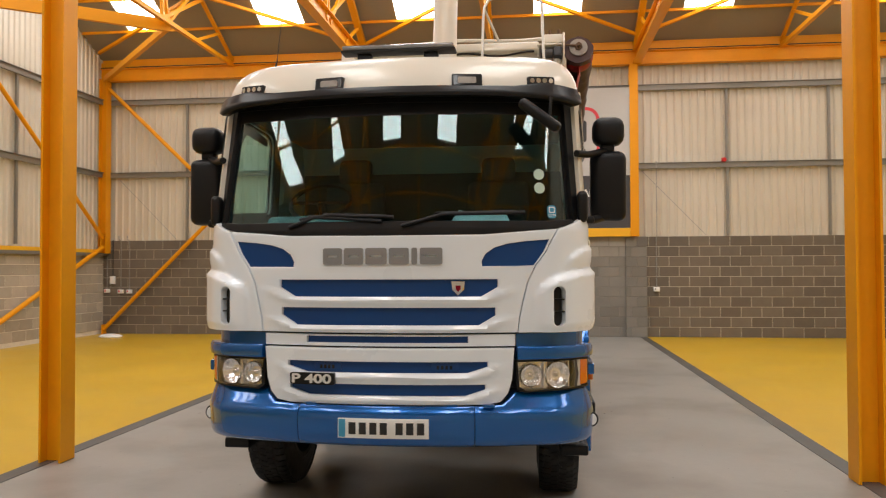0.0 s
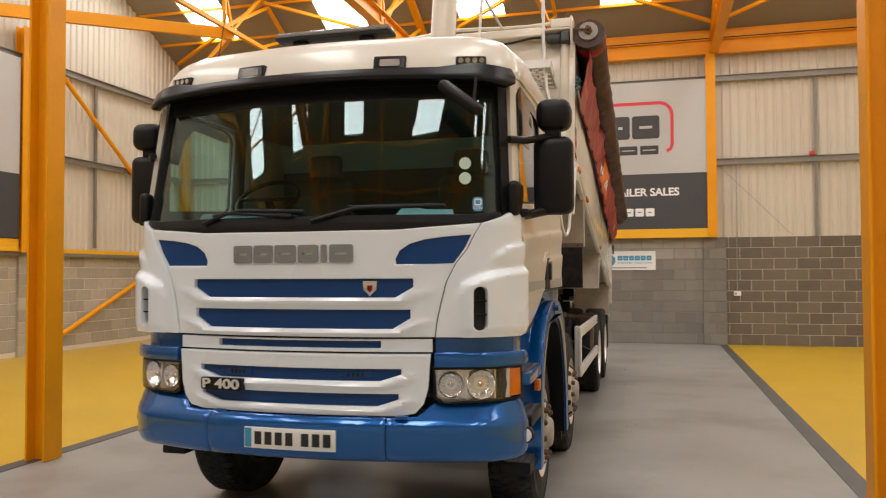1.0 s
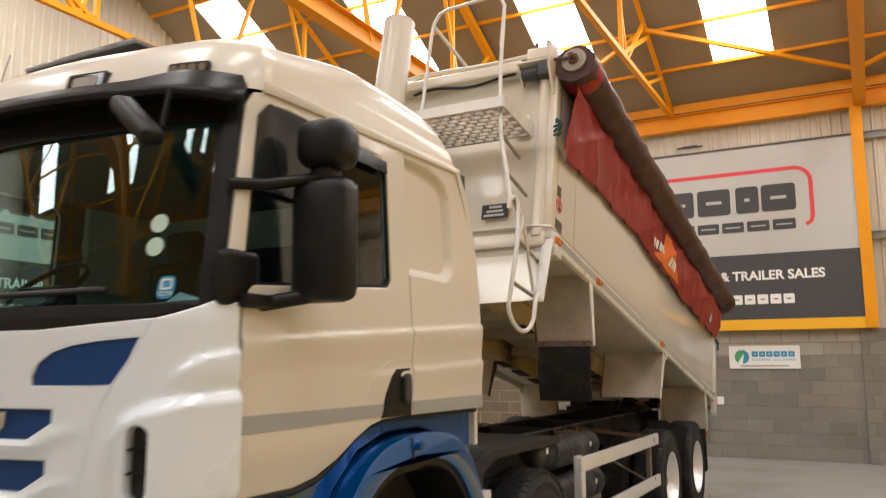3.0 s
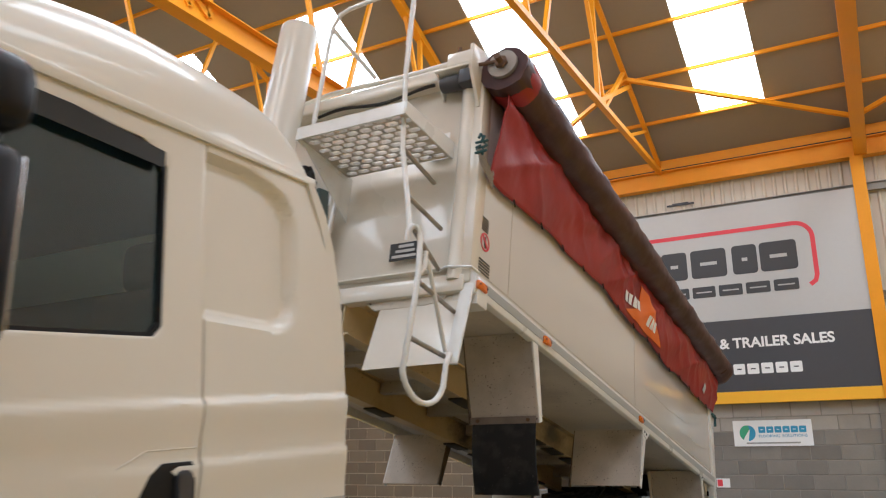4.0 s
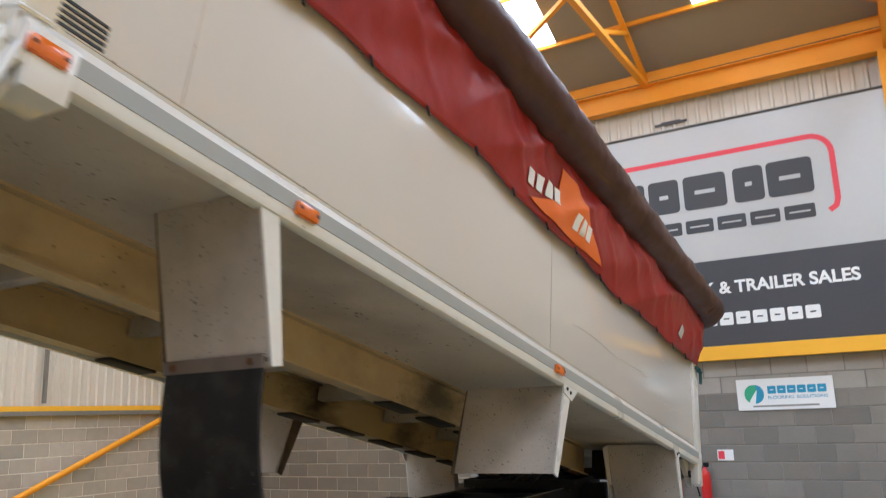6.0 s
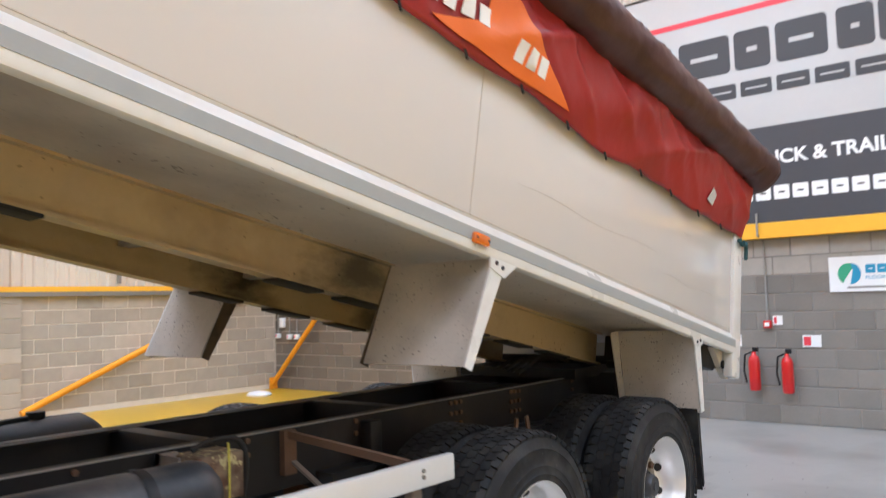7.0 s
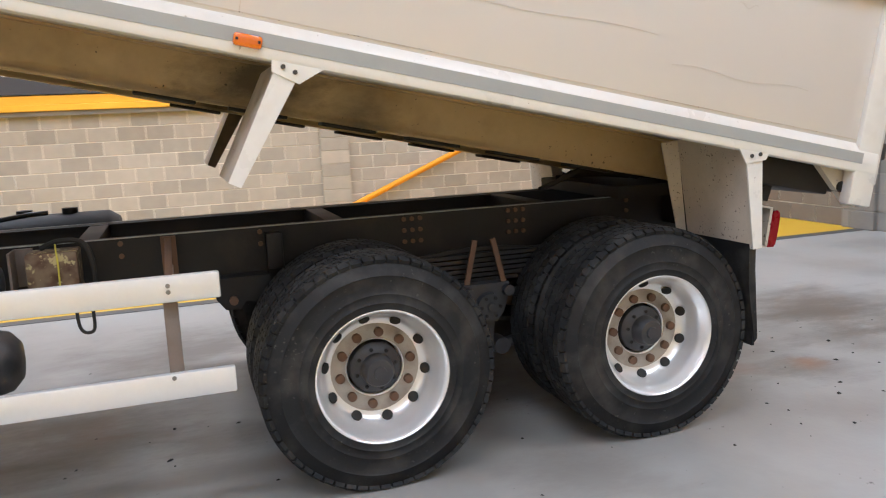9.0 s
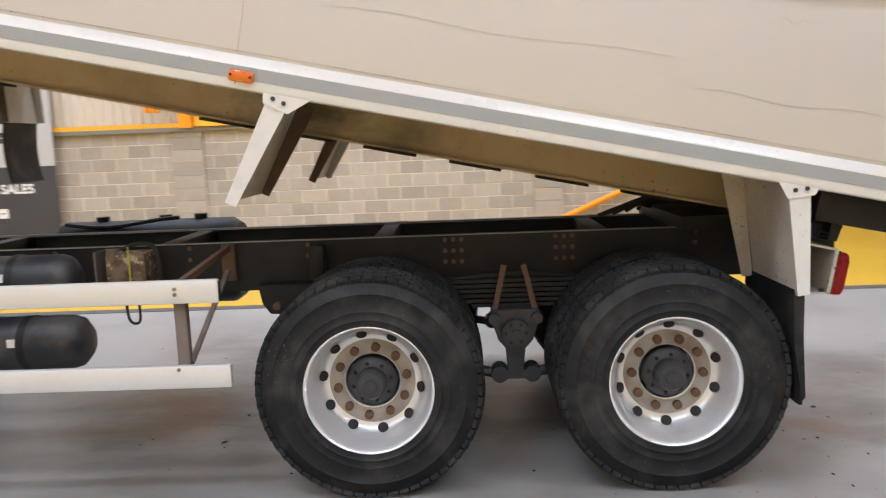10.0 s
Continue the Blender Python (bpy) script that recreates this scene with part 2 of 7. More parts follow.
M_PLATE = mat("white_plate", (0.82, 0.82, 0.80), 0.35, var=0.03)
M_INK = mat("black_print", (0.02, 0.02, 0.02), 0.5, var=0.05)
M_SILVER = mat("silver_badge", (0.27, 0.275, 0.29), 0.34, metal=0.35, var=0.08, scale=9)
M_BANNER = mat("silver_banner", (0.50, 0.50, 0.49), 0.5, var=0.08, scale=0.9, bump=0.004, bscale=2.2)
M_BANDARK = mat("charcoal_banner", (0.055, 0.055, 0.062), 0.55, var=0.15, scale=1.0, bump=0.004, bscale=2.2)
M_LETTER = mat("charcoal_print", (0.045, 0.045, 0.048), 0.5, var=0.1)
M_PINK = mat("red_print", (0.68, 0.05, 0.07), 0.5, var=0.08)
M_SIGNW = mat("white_print", (0.85, 0.85, 0.84), 0.5, var=0.04)
M_TEAL = mat("blue_print", (0.05, 0.30, 0.50), 0.5, var=0.05)
M_GREEN = mat("green_print", (0.07, 0.38, 0.20), 0.5, var=0.05)
M_EXT = mat("extinguisher_red", (0.55, 0.012, 0.012), 0.3, var=0.06, coat=0.4)
M_CABLE = mat("grey_conduit", (0.30, 0.29, 0.27), 0.5, var=0.1)
# Teal in both cab colours stands in for the haze on the windscreen.
M_SEAT = mat("dark_cab_fabric", (0.05, 0.072, 0.072), 0.9, var=0.3, scale=6)
M_DASH = mat("hazed_dashboard", (0.14, 0.17, 0.17), 0.6, var=0.3, scale=6)
M_PAPER = mat("white_paper_glint", (0.84, 0.88, 0.93), 0.6, var=0.05)
M_NAVYCLOTH = mat("navy_tarpaulin_lining", (0.03, 0.022, 0.055), 0.5, var=0.2, scale=6)
M_LENS = glass("clear_lens", (0.97, 0.97, 0.97), 0.02)
M_SCREEN = glass("tinted_glass", (0.47, 0.83, 0.83))
M_SIDEGLASS = glass("dark_side_glass", (0.66, 0.78, 0.76))
M_LAMP = mat("silvered_lamp_bowl", (0.93, 0.94, 0.96), 0.2, metal=0.75, spec=0.9, var=0.08, scale=20, bump=0.0016, bscale=45, rvar=0.04)
M_ROPE = mat("blue_green_rope", (0.03, 0.08, 0.085), 0.9, var=0.4, scale=40)


# ---- building tools ----


class Solid:
    """Collects faces for one mesh."""

    def __init__(self):
        self.v, self.f = [], []

    def add(self, vs, fs):
        o = len(self.v)
        self.v += [tuple(p) for p in vs]
        self.f += [tuple(i + o for i in f) for f in fs]
        return self

    def box(self, x0, x1, y0, y1, z0, z1, m=None, bev=0.0):
        bm = bmesh.new()
        bmesh.ops.create_cube(bm, size=1)
        for p in bm.verts:
            p.co = Vector(((x0 + x1) / 2 + p.co.x * (x1 - x0), (y0 + y1) / 2 + p.co.y * (y1 - y0), (z0 + z1) / 2 + p.co.z * (z1 - z0)))
        if bev:
            bmesh.ops.bevel(bm, geom=bm.edges[:], offset=bev, segments=2 if bev < 0.02 else 3, profile=0.5, affect="EDGES")
        bm.verts.index_update()
        vs = [m @ p.co if m else p.co.copy() for p in bm.verts]
        self.add(vs, [[p.index for p in f.verts] for f in bm.faces])
        bm.free()
        return self

    def bar(self, p, q, w, h, up=(0, 0, 1), bev=0.0):
        """A bar of section w (sideways) by h (along up) from p to q."""
        p, q = Vector(p), Vector(q)
        y = (q - p).normalized()
        x = y.cross(Vector(up))
        if x.length < 1e-5:
            x = y.cross(Vector((1, 0, 0)))
        x.normalize()
        m = Matrix((x, y, x.cross(y))).transposed().to_4x4()
        m.translation = p
        return self.box(-w / 2, w / 2, 0, (q - p).length, -h / 2, h / 2, m, bev)

    def beam(self, p, q, w, h, t=0.014, up=(0, 0, 1)):
        """An I-section: flanges w wide, h high along up."""
        p, q, u = Vector(p), Vector(q), Vector(up)
        y = (q - p).normalized()
        x = y.cross(u).normalized()
        n = x.cross(y)
        a, b, c = w / 2, h / 2, t / 2
        prof = [(-a, -b), (a, -b), (a, -b + t), (c, -b + t), (c, b - t), (a, b - t), (a, b), (-a, b), (-a, b - t), (-c, b - t), (-c, -b + t), (-a, -b + t)]
        vs = [e + x * s_ + n * k for e in (p, q) for s_, k in prof]
        fs = [(i, (i + 1) % 12, (i + 1) % 12 + 12, i + 12) for i in range(12)]
        fs += [f for o in (0, 12) for f in ((o, o + 1, o + 2, o + 11), (o + 11, o + 2, o + 3, o + 10), (o + 10, o + 3, o + 4, o + 9), (o + 9, o + 4, o + 5, o + 8), (o + 8, o + 5, o + 6, o + 7))]
        return self.add(vs, fs)

    def tube(self, pts, r, n=10, closed=False):
        pts = [Vector(p) for p in pts]
        rr = r if isinstance(r, (list, tuple)) else [r] * len(pts)
        k = len(pts)
        vs, prev = [], None
        for i, p in enumerate(pts):
            a = pts[i - 1] if i else (pts[-1] if closed else p)
            c = pts[(i + 1) % k] if (i < k - 1 or closed) else p
            d = (c - a).normalized()
            if prev is None:
                prev = d.orthogonal().normalized()
            prev = (prev - d * prev.dot(d)).normalized()
            side = d.cross(prev)
            vs += [p + (prev * math.cos(2 * math.pi * j / n) + side * math.sin(2 * math.pi * j / n)) * rr[i] for j in range(n)]
        fs = []
        for i in range(k if closed else k - 1):
            for j in range(n):
                a, b = i * n, ((i + 1) % k) * n
                fs.append((a + j, a + (j + 1) % n, b + (j + 1) % n, b + j))
        if not closed:
            fs += [tuple(range(n))[::-1], tuple(range((k - 1) * n, k * n))]
        return self.add(vs, fs)

    def lathe(self, prof, m=None, n=40, closed=False, caps=True):
        """Turns (radius, along) points round the x axis."""
        vs = []
        for r, a in prof:
            for j in range(n):
                p = Vector((a, r * math.cos(2 * math.pi * j / n), r * math.sin(2 * math.pi * j / n)))
                vs.append(m @ p if m else p)
        k = len(prof)
        fs = [(i % k * n + j, (i + 1) % k * n + j, (i + 1) % k * n + (j + 1) % n, i % k * n + (j + 1) % n) for i in range(k if closed else k - 1) for j in range(n)]
        if caps and not closed:
            fs += [tuple(range(n)), tuple(range((k - 1) * n, k * n))[::-1]]
        return self.add(vs, fs)

    def prism(self, poly, fn, d0, d1, cuts=(), edge=0.0):
        """A flat outline (list of a, b), with holes where poly is a list of outlines, put through fn(a, b, d) between depths d0 and d1."""
        loops = poly if isinstance(poly[0][0], (list, tuple)) else [poly]
        from mathutils.geometry import tessellate_polygon
        flat = [p for lp in loops for p in lp]
        tris = tessellate_polygon([[Vector((a, b, 0)) for a, b in lp] for lp in loops])
        bm = bmesh.new()
        vs = [bm.verts.new((a, b, 0)) for a, b in flat]
        for t in tris:
            if len(set(t)) == 3:
                try:
                    bm.faces.new([vs[i] for i in t])
                except ValueError:
                    pass
        if edge:
            rim = [p for p in bm.verts if any(len(e.link_faces) == 1 for e in p.link_edges)]
            bmesh.ops.inset_region(bm, faces=bm.faces[:], thickness=edge * 0.35, use_even_offset=True, use_boundary=True)
            inner = set(bm.verts) - set(rim)
            core = [f for f in bm.faces if all(p in inner for p in f.verts)]
            bmesh.ops.inset_region(bm, faces=core, thickness=edge * 0.65, use_even_offset=True, use_boundary=True)
            outline = [p for p in bm.verts if any(len(e.link_faces) == 1 for e in p.link_edges)]
            for p in outline:
                p.co.z = -edge
            for p in {q for r_ in outline for e in r_.link_edges for q in e.verts} - set(outline):
                p.co.z = -edge * 0.26
        for axis, val in cuts:
            no = (1, 0, 0) if axis == 0 else (0, 1, 0)
            bmesh.ops.bisect_plane(bm, geom=bm.verts[:] + bm.edges[:] + bm.faces[:], dist=1e-5, plane_co=Vector(no) * val, plane_no=no)
        bm.normal_update()
        for f in bm.faces:
            if f.normal.z < 0:
                f.normal_flip()
        bm.verts.index_update()
        top = [fn(p.co.x, p.co.y, d0 + p.co.z) for p in bm.verts]
        bot = [fn(p.co.x, p.co.y, d1) for p in bm.verts]
        k = len(top)
        fs = [[p.index for p in f.verts] for f in bm.faces]
        fs += [[p.index + k for p in reversed(f.verts)] for f in bm.faces]
        for e in bm.edges:
            if len(e.link_faces) == 1:
                lp = e.link_loops[0]
                a, b = lp.vert.index, lp.link_loop_next.vert.index
                fs.append([b, a, a + k, b + k])
        bm.free()
        return self.add(top + bot, fs)


def part(name, solid, material, parent=None, label="", smooth=38, bevel=0.0):
    me = bpy.data.meshes.new(name)
    me.from_pydata(solid.v, [], solid.f)
    me.update()
    bm = bmesh.new()
    bm.from_mesh(me)
    bmesh.ops.recalc_face_normals(bm, faces=bm.faces[:])
    bm.to_mesh(me)
    bm.free()
    if smooth:
        me.shade_smooth()
        me.set_sharp_from_angle(angle=radians(smooth))
    me.materials.append(material)
    ob = new(name, me)
    if parent:
        ob.parent = parent
    if label:
        ob["label"] = label
    if bevel:
        b = ob.modifiers.new("rounded", "BEVEL")
        b.width, b.segments, b.limit_method, b.angle_limit = bevel, 2, "ANGLE", radians(40)
    return ob


def lettering(text, size, m, material, parent, name="lettering", width=0.0, depth=0.002, bold=0.0):
    """Real letters in the built-in font, turned into a mesh; local x along the line, y up, z outwards."""
    cu = bpy.data.curves.new(name, "FONT")
    cu.body, cu.size, cu.extrude, cu.align_x, cu.align_y, cu.offset = text, size, depth, "CENTER", "CENTER", bold
    ob = new(name, cu)
    me = bpy.data.meshes.new_from_object(ob)
    bpy.data.objects.remove(ob)
    bpy.data.curves.remove(cu)
    xs = [p.co.x for p in me.vertices]
    k = width / (max(xs) - min(xs)) if width else 1.0
    me.transform(m @ Matrix.Diagonal((k, 1, 1, 1)))
    me.materials.append(material)
    ob = new(name, me)
    if parent:
        ob.parent = parent
    return ob


def empty(name, at=(0, 0, 0)):
    ob = new(name)
    ob.empty_display_size = 0.2
    ob.location = at
    return ob


def rounded(x0, x1, z0, z1, r, n=5):
    out = []
    for cx, cz, a0 in ((x1 - r, z1 - r, 0), (x0 + r, z1 - r, 90), (x0 + r, z0 + r, 180), (x1 - r, z0 + r, 270)):
        out += [(cx + r * math.cos(radians(a0 + 90 * i / n)), cz + r * math.sin(radians(a0 + 90 * i / n))) for i in range(n + 1)]
    return out


def slotted(a, b, z0, z1):
    """A plain printed block with rounded corners and a slot through its middle."""
    h, w = z1 - z0, b - a
    t = 0.24 * h
    zc = (z0 + z1) / 2
    return [rounded(a, b, z0, z1, 0.12 * h, 3), [(a + t * 1.3, zc - 0.06 * h), (b - t * 1.3, zc - 0.06 * h), (b - t * 1.3, zc + 0.06 * h), (a + t * 1.3, zc + 0.06 * h)]]


def stroke(pts, t):
    """The outline of a line of width t through the given points."""
    left, right = [], []
    for i, p in enumerate(pts):
        q0, q1 = pts[max(0, i - 1)], pts[min(len(pts) - 1, i + 1)]
        d = Vector((q1[0] - q0[0], q1[1] - q0[1])).normalized() * t / 2
        left.append((p[0] - d.y, p[1] + d.x))
        right.append((p[0] + d.y, p[1] - d.x))
    return left + right[::-1]

# ---- the hall ----
X0, X1, Y0, Y1 = -11.05, 9.1, -6.3, 19.1      # inner faces of the four walls
EAVE, SLOPE = 7.0, 0.48
VALLEY = 6.4                                   # line of columns between the two spans
LINES = (-4.12, 2.46)                          # lane edges and column lines

s = Solid().add([(-400, -400, 0), (400, -400, 0), (400, 400, 0), (-400, 400, 0)], [(0, 1, 2, 3)])
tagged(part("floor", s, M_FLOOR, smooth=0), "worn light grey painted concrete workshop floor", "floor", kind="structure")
for x0, x1, nm in ((X0 + 0.02, LINES[0] - 0.16, "yellow_floor_area"), (LINES[1] + 0.14, X1 - 0.02, "yellow_floor_area")):
    s = Solid().box(x0, x1, Y0 + 0.2, Y1 - 0.02, 0.001, 0.004)
    tagged(part(nm, s, M_YELLOW, smooth=0), "glossy yellow painted parking area on the concrete floor", "floor", kind="structure")
for x in (LINES[0] - 0.08, LINES[1] + 0.06):
    s = Solid().box(x - 0.08, x + 0.08, Y0 + 0.2, Y1 - 0.02, 0.001, 0.005)
    tagged(part("floor_line", s, M_LINE, smooth=0), "dark grey painted border line between grey and yellow floor", "floor line", kind="structure")


def cladding(length, z0, z1, pitch=0.18, depth=0.03):
    """Ribbed sheet along local x, facing local -y."""
    vs, fs = [], []
    xs, x = [], 0.0
    while x < length:
        xs += [(x, 0), (x + pitch * 0.56, 0), (x + pitch * 0.70, -depth), (x + pitch * 0.86, -depth)]
        x += pitch
    for a, d in xs:
        vs += [(a, d, z0), (a, d, z1)]
    for i in range(len(xs) - 1):
        fs.append((2 * i, 2 * i + 2, 2 * i + 3, 2 * i + 1))
    return Solid().add(vs, fs)


def turned(solid, m):
    solid.v = [tuple(m @ Vector(p)) for p in solid.v]
    return solid


# backing walls, with thickness
s = Solid().box(X0 - 0.3, X1 + 0.3, Y1 + 0.05, Y1 + 0.3, -0.1, EAVE + 0.6).box(2.4, X1, Y1 - 0.016, Y1 + 0.055, -0.05, 2.375).box(X0 - 0.04, -4.2, Y1 - 0.016, Y1 + 0.055, -0.05, 2.375)
wall_back = tagged(part("wall_back", s, M_MORTAR, smooth=0), "gable-side wall of concrete blocks below cream ribbed cladding", "wall", kind="structure")
part("grey_joints", Solid().box(-4.2, 2.4, Y1 - 0.016, Y1 + 0.055, -0.05, 2.375), M_MORTAR_M, wall_back, smooth=0)
s = Solid().box(X0 - 0.3, X0 - 0.05, Y0 - 0.3, Y1 + 0.04, -0.1, 11.2).box(X0 - 0.055, X0 + 0.016, Y0, Y1 + 0.02, -0.05, 1.995)
wall_left = tagged(part("wall_left", s, M_MORTAR_S, smooth=0), "side wall of concrete blocks below cream ribbed cladding", "wall", kind="structure")
# Unseen right wall closes the hall; its cream tone throws light on the truck.
s = Solid().box(X1 + 0.01, X1 + 0.3, Y0 - 0.3, Y1 + 0.04, -0.1, 11.2)
tagged(part("wall_right", s, M_CLAD, smooth=0), "unseen plain cream side wall, added to close the hall and bounce light", "wall", kind="structure")
s = Solid().box(X0 - 0.3, X1 + 0.3, Y0 - 0.3, Y0 - 0.01, -0.1, EAVE + 0.6)
tagged(part("wall_front", s, M_CLAD, smooth=0), "plain cream end wall of the hall", "wall", kind="structure")

TOP_B, TOP_L = 2.38, 2.00
tagged(part("cladding_back", turned(cladding(X1 - X0, TOP_B, EAVE + 0.3), Matrix.Translation((X0, Y1 + 0.04, 0))), M_CLAD, smooth=0),
       "cream ribbed steel cladding above the block wall", "cladding", kind="structure")
tagged(part("cladding_left", turned(cladding(Y1 - Y0, TOP_L, 11.0), Matrix.Translation((X0 - 0.04, Y0, 0)) @ pose(0, 0, 0, 0, 0, 90)), M_CLAD, smooth=0),
       "cream ribbed steel cladding above the side block wall", "cladding", kind="structure")

# rails and posts of the cladding
for z in (4.05, 5.91):
    s = Solid().bar((X0, Y1 - 0.06, z), (X1, Y1 - 0.06, z), 0.07, 0.13).bar((X0, Y1 - 0.10, z + 0.06), (X1, Y1 - 0.10, z + 0.06), 0.06, 0.012)
    tagged(part("sheeting_rail", s, M_RAIL), "grey steel sheeting rail along the cladding", "rail", "sheeting rails", "structure")
    s = Solid().bar((X0 + 0.06, Y0, z), (X0 + 0.06, Y1, z), 0.07, 0.13).bar((X0 + 0.10, Y0, z + 0.06), (X0 + 0.10, Y1, z + 0.06), 0.06, 0.012)
    tagged(part("sheeting_rail", s, M_RAIL), "grey steel sheeting rail along the cladding", "rail", "sheeting rails", "structure")
for x in (4.47, 6.75, -8.77):
    s = Solid().bar((x, Y1 - 0.045, TOP_B), (x, Y1 - 0.045, 5.86), 0.06, 0.05, (0, 1, 0))
    tagged(part("cladding_post", s, M_RAIL), "thin grey steel post between the sheeting rails", "post", "cladding posts", "structure")
for y in (15.6, 11.2, 9.0, 4.2):
    s = Solid().bar((X0 + 0.045, y, TOP_L + 0.2), (X0 + 0.045, y, 5.86), 0.06, 0.05, (1, 0, 0))
    tagged(part("cladding_post", s, M_RAIL), "thin grey steel post between the sheeting rails", "post", "cladding posts", "structure")

# eaves beams, columns and bars in orange steel
s = Solid().beam((X0, Y1 - 0.12, 6.61), (X1, Y1 - 0.12, 6.61), 0.2, 0.33)
tagged(part("eaves_beam", s, M_STEEL), "orange painted steel eaves beam above the cladding", "beam", kind="structure")
s = Solid().bar((X0, Y1 - 0.1, 6.80), (X1, Y1 - 0.1, 6.80), 0.12, 0.035)
tagged(part("eaves_gutter", s, M_DARK), "dark gap of the gutter over the eaves beam", "gutter", kind="structure")
s = Solid().bar((X0, Y1 - 0.1, 6.885), (X1, Y1 - 0.1, 6.885), 0.07, 0.12)
tagged(part("eaves_angle", s, M_STEEL), "slim orange steel angle over the gutter", "beam", kind="structure")
s = Solid().beam((X0, VALLEY, 6.55), (X1, VALLEY, 6.55), 0.22, 0.4)
tagged(part("valley_beam", s, M_STEEL), "orange painted steel beam between the inner columns", "beam", kind="structure")
s = Solid().bar((X0 + 0.06, Y0, 2.10), (X0 + 0.06, Y1, 2.10), 0.10, 0.10)
tagged(part("wall_bar", s, M_BAR), "orange-yellow steel bar along the top of the blocks", "bar", kind="structure")
s = Solid().bar((X0 + 0.06, Y0, 2.025), (X0 + 0.06, Y1, 2.025), 0.15, 0.075)
tagged(part("wall_flashing", s, M_RAIL), "grey flashing strip on top of the side block wall", "flashing", kind="structure")


def column(x, y, z0, z1, w=0.25, h=0.26, up=(0, 1, 0)):
    s = Solid().beam((x, y, z0), (x, y, z1), w, h, 0.02, up)
    return tagged(part("column", s, M_STEEL), "orange painted steel H-section column standing on the floor", "column", "hall columns", "structure")


for x in (-4.115, 2.51):
    column(x, VALLEY, 0.006, 6.36, 0.21, 0.20, (1, 0, 0))
column(X0 + 0.24, VALLEY, 2.34, 6.36, 0.2, 0.2)
for x in LINES:
    s = Solid().beam((x - 0.14, Y1 - 0.14, TOP_B), (x - 0.14, Y1 - 0.14, 6.45), 0.2, 0.2, 0.016, (0, 1, 0))
    tagged(part("wall_column", s, M_STEEL), "orange steel column set on a block pier of the wall", "column", "wall columns", "structure")
for y in (13.40, 7.0, 18.9, 0.4):
    s = Solid().beam((X0 + 0.15, y, TOP_L + 0.05), (X0 + 0.15, y, 6.5), 0.24, 0.2, 0.016, (1, 0, 0))
    tagged(part("wall_column", s, M_STEEL), "orange steel column set on a block pier of the wall", "column", "wall columns", "structure")


def brace(p, q, r=0.055):
    s = Solid().tube((p, q), r, 14)
    s.bar(Vector(p) + Vector((0, 0, -0.12)), Vector(p) + Vector((0, 0, 0.12)), 0.02, 0.2, (0, 1, 0))
    return tagged(part("wall_brace", s, M_STEEL), "orange steel diagonal brace across the wall bay", "brace", "wall braces", "structure")


brace((-10.85, Y1 - 0.2, 6.3), (-7.75, Y1 - 0.2, 3.35), 0.05)
brace((-10.9, Y1 - 0.2, 0.13), (-7.75, Y1 - 0.2, 3.2), 0.05)
brace((X0 + 0.16, 18.8, 2.2), (X0 + 0.16, 13.9, 0.12))
brace((X0 + 0.16, 18.8, 2.45), (X0 + 0.16, 13.75, 6.3), 0.05)

# roof: two spans, each with two slopes, rooflights between purlins
SPANS = ((VALLEY, Y1), (Y0, VALLEY))
LIGHTS = [x0 + 0.0 for x0 in (-9.85, -6.5, -3.2, 0.0, 3.35, 6.7)]
LW = 1.07


def roof_z(y):
    for a, b in SPANS:
        if a <= y <= b:
            return EAVE + SLOPE * min(y - a, b - y)
    return EAVE


for a, b in SPANS:
    mid = (a + b) / 2
    for lo, hi in ((a, mid), (b, mid)):
        sg = 1 if hi > lo else -1
        s0, s1 = lo + sg * (3.0 if lo == Y0 else 0.95), lo + sg * (4.75 if b > 10 else 5.8 if lo == Y0 else 3.9)
        s = Solid()

        def slab(x0, x1, ya, yb):
            za, zb = roof_z(min(max(ya, a), b)), roof_z(min(max(yb, a), b))
            s.add([(x0, ya, za), (x1, ya, za), (x1, yb, zb), (x0, yb, zb), (x0, ya, za + .12), (x1, ya, za + .12), (x1, yb, zb + .12), (x0, yb, zb + .12)],
                  [(0, 1, 2, 3), (4, 7, 6, 5), (0, 4, 5, 1), (1, 5, 6, 2), (2, 6, 7, 3), (3, 7, 4, 0)])
        slab(X0 - .3, X1 + .3, lo, s0)
        slab(X0 - .3, X1 + .3, s1, hi)
        edges = [X0 - .3] + [e for x in LIGHTS for e in (x, x + LW)] + [X1 + .3]
        for k in range(0, len(edges), 2):
            slab(edges[k], edges[k + 1], s0, s1)
        tagged(part("ceiling", s, M_ROOF, smooth=0), "sloping roof lining of beige boards between orange purlins", "ceiling", kind="structure")
        for x in LIGHTS:
            z0, z1 = roof_z(s0) + 0.05, roof_z(s1) + 0.05
            g = Solid().add([(x, s0, z0), (x + LW, s0, z0), (x + LW, s1, z1), (x, s1, z1)], [(0, 1, 2, 3) if sg < 0 else (3, 2, 1, 0)])
            tagged(part("rooflight", g, M_GLOW, smooth=0), "translucent white rooflight sheet glowing with daylight", "rooflight", "rooflights", "structure")
        n = 0
        while True:
            y = lo + sg * (0.05 + 0.95 * n)
            if (y - mid) * sg > 0:
                break
            p = Solid().bar((X0, y, roof_z(y) - 0.03), (X1, y, roof_z(y) - 0.03), 0.045, 0.06)
            tagged(part("purlin", p, M_STEEL, smooth=0), "slim orange steel purlin under the roof boards", "purlin", "purlins", "structure")
            n += 1


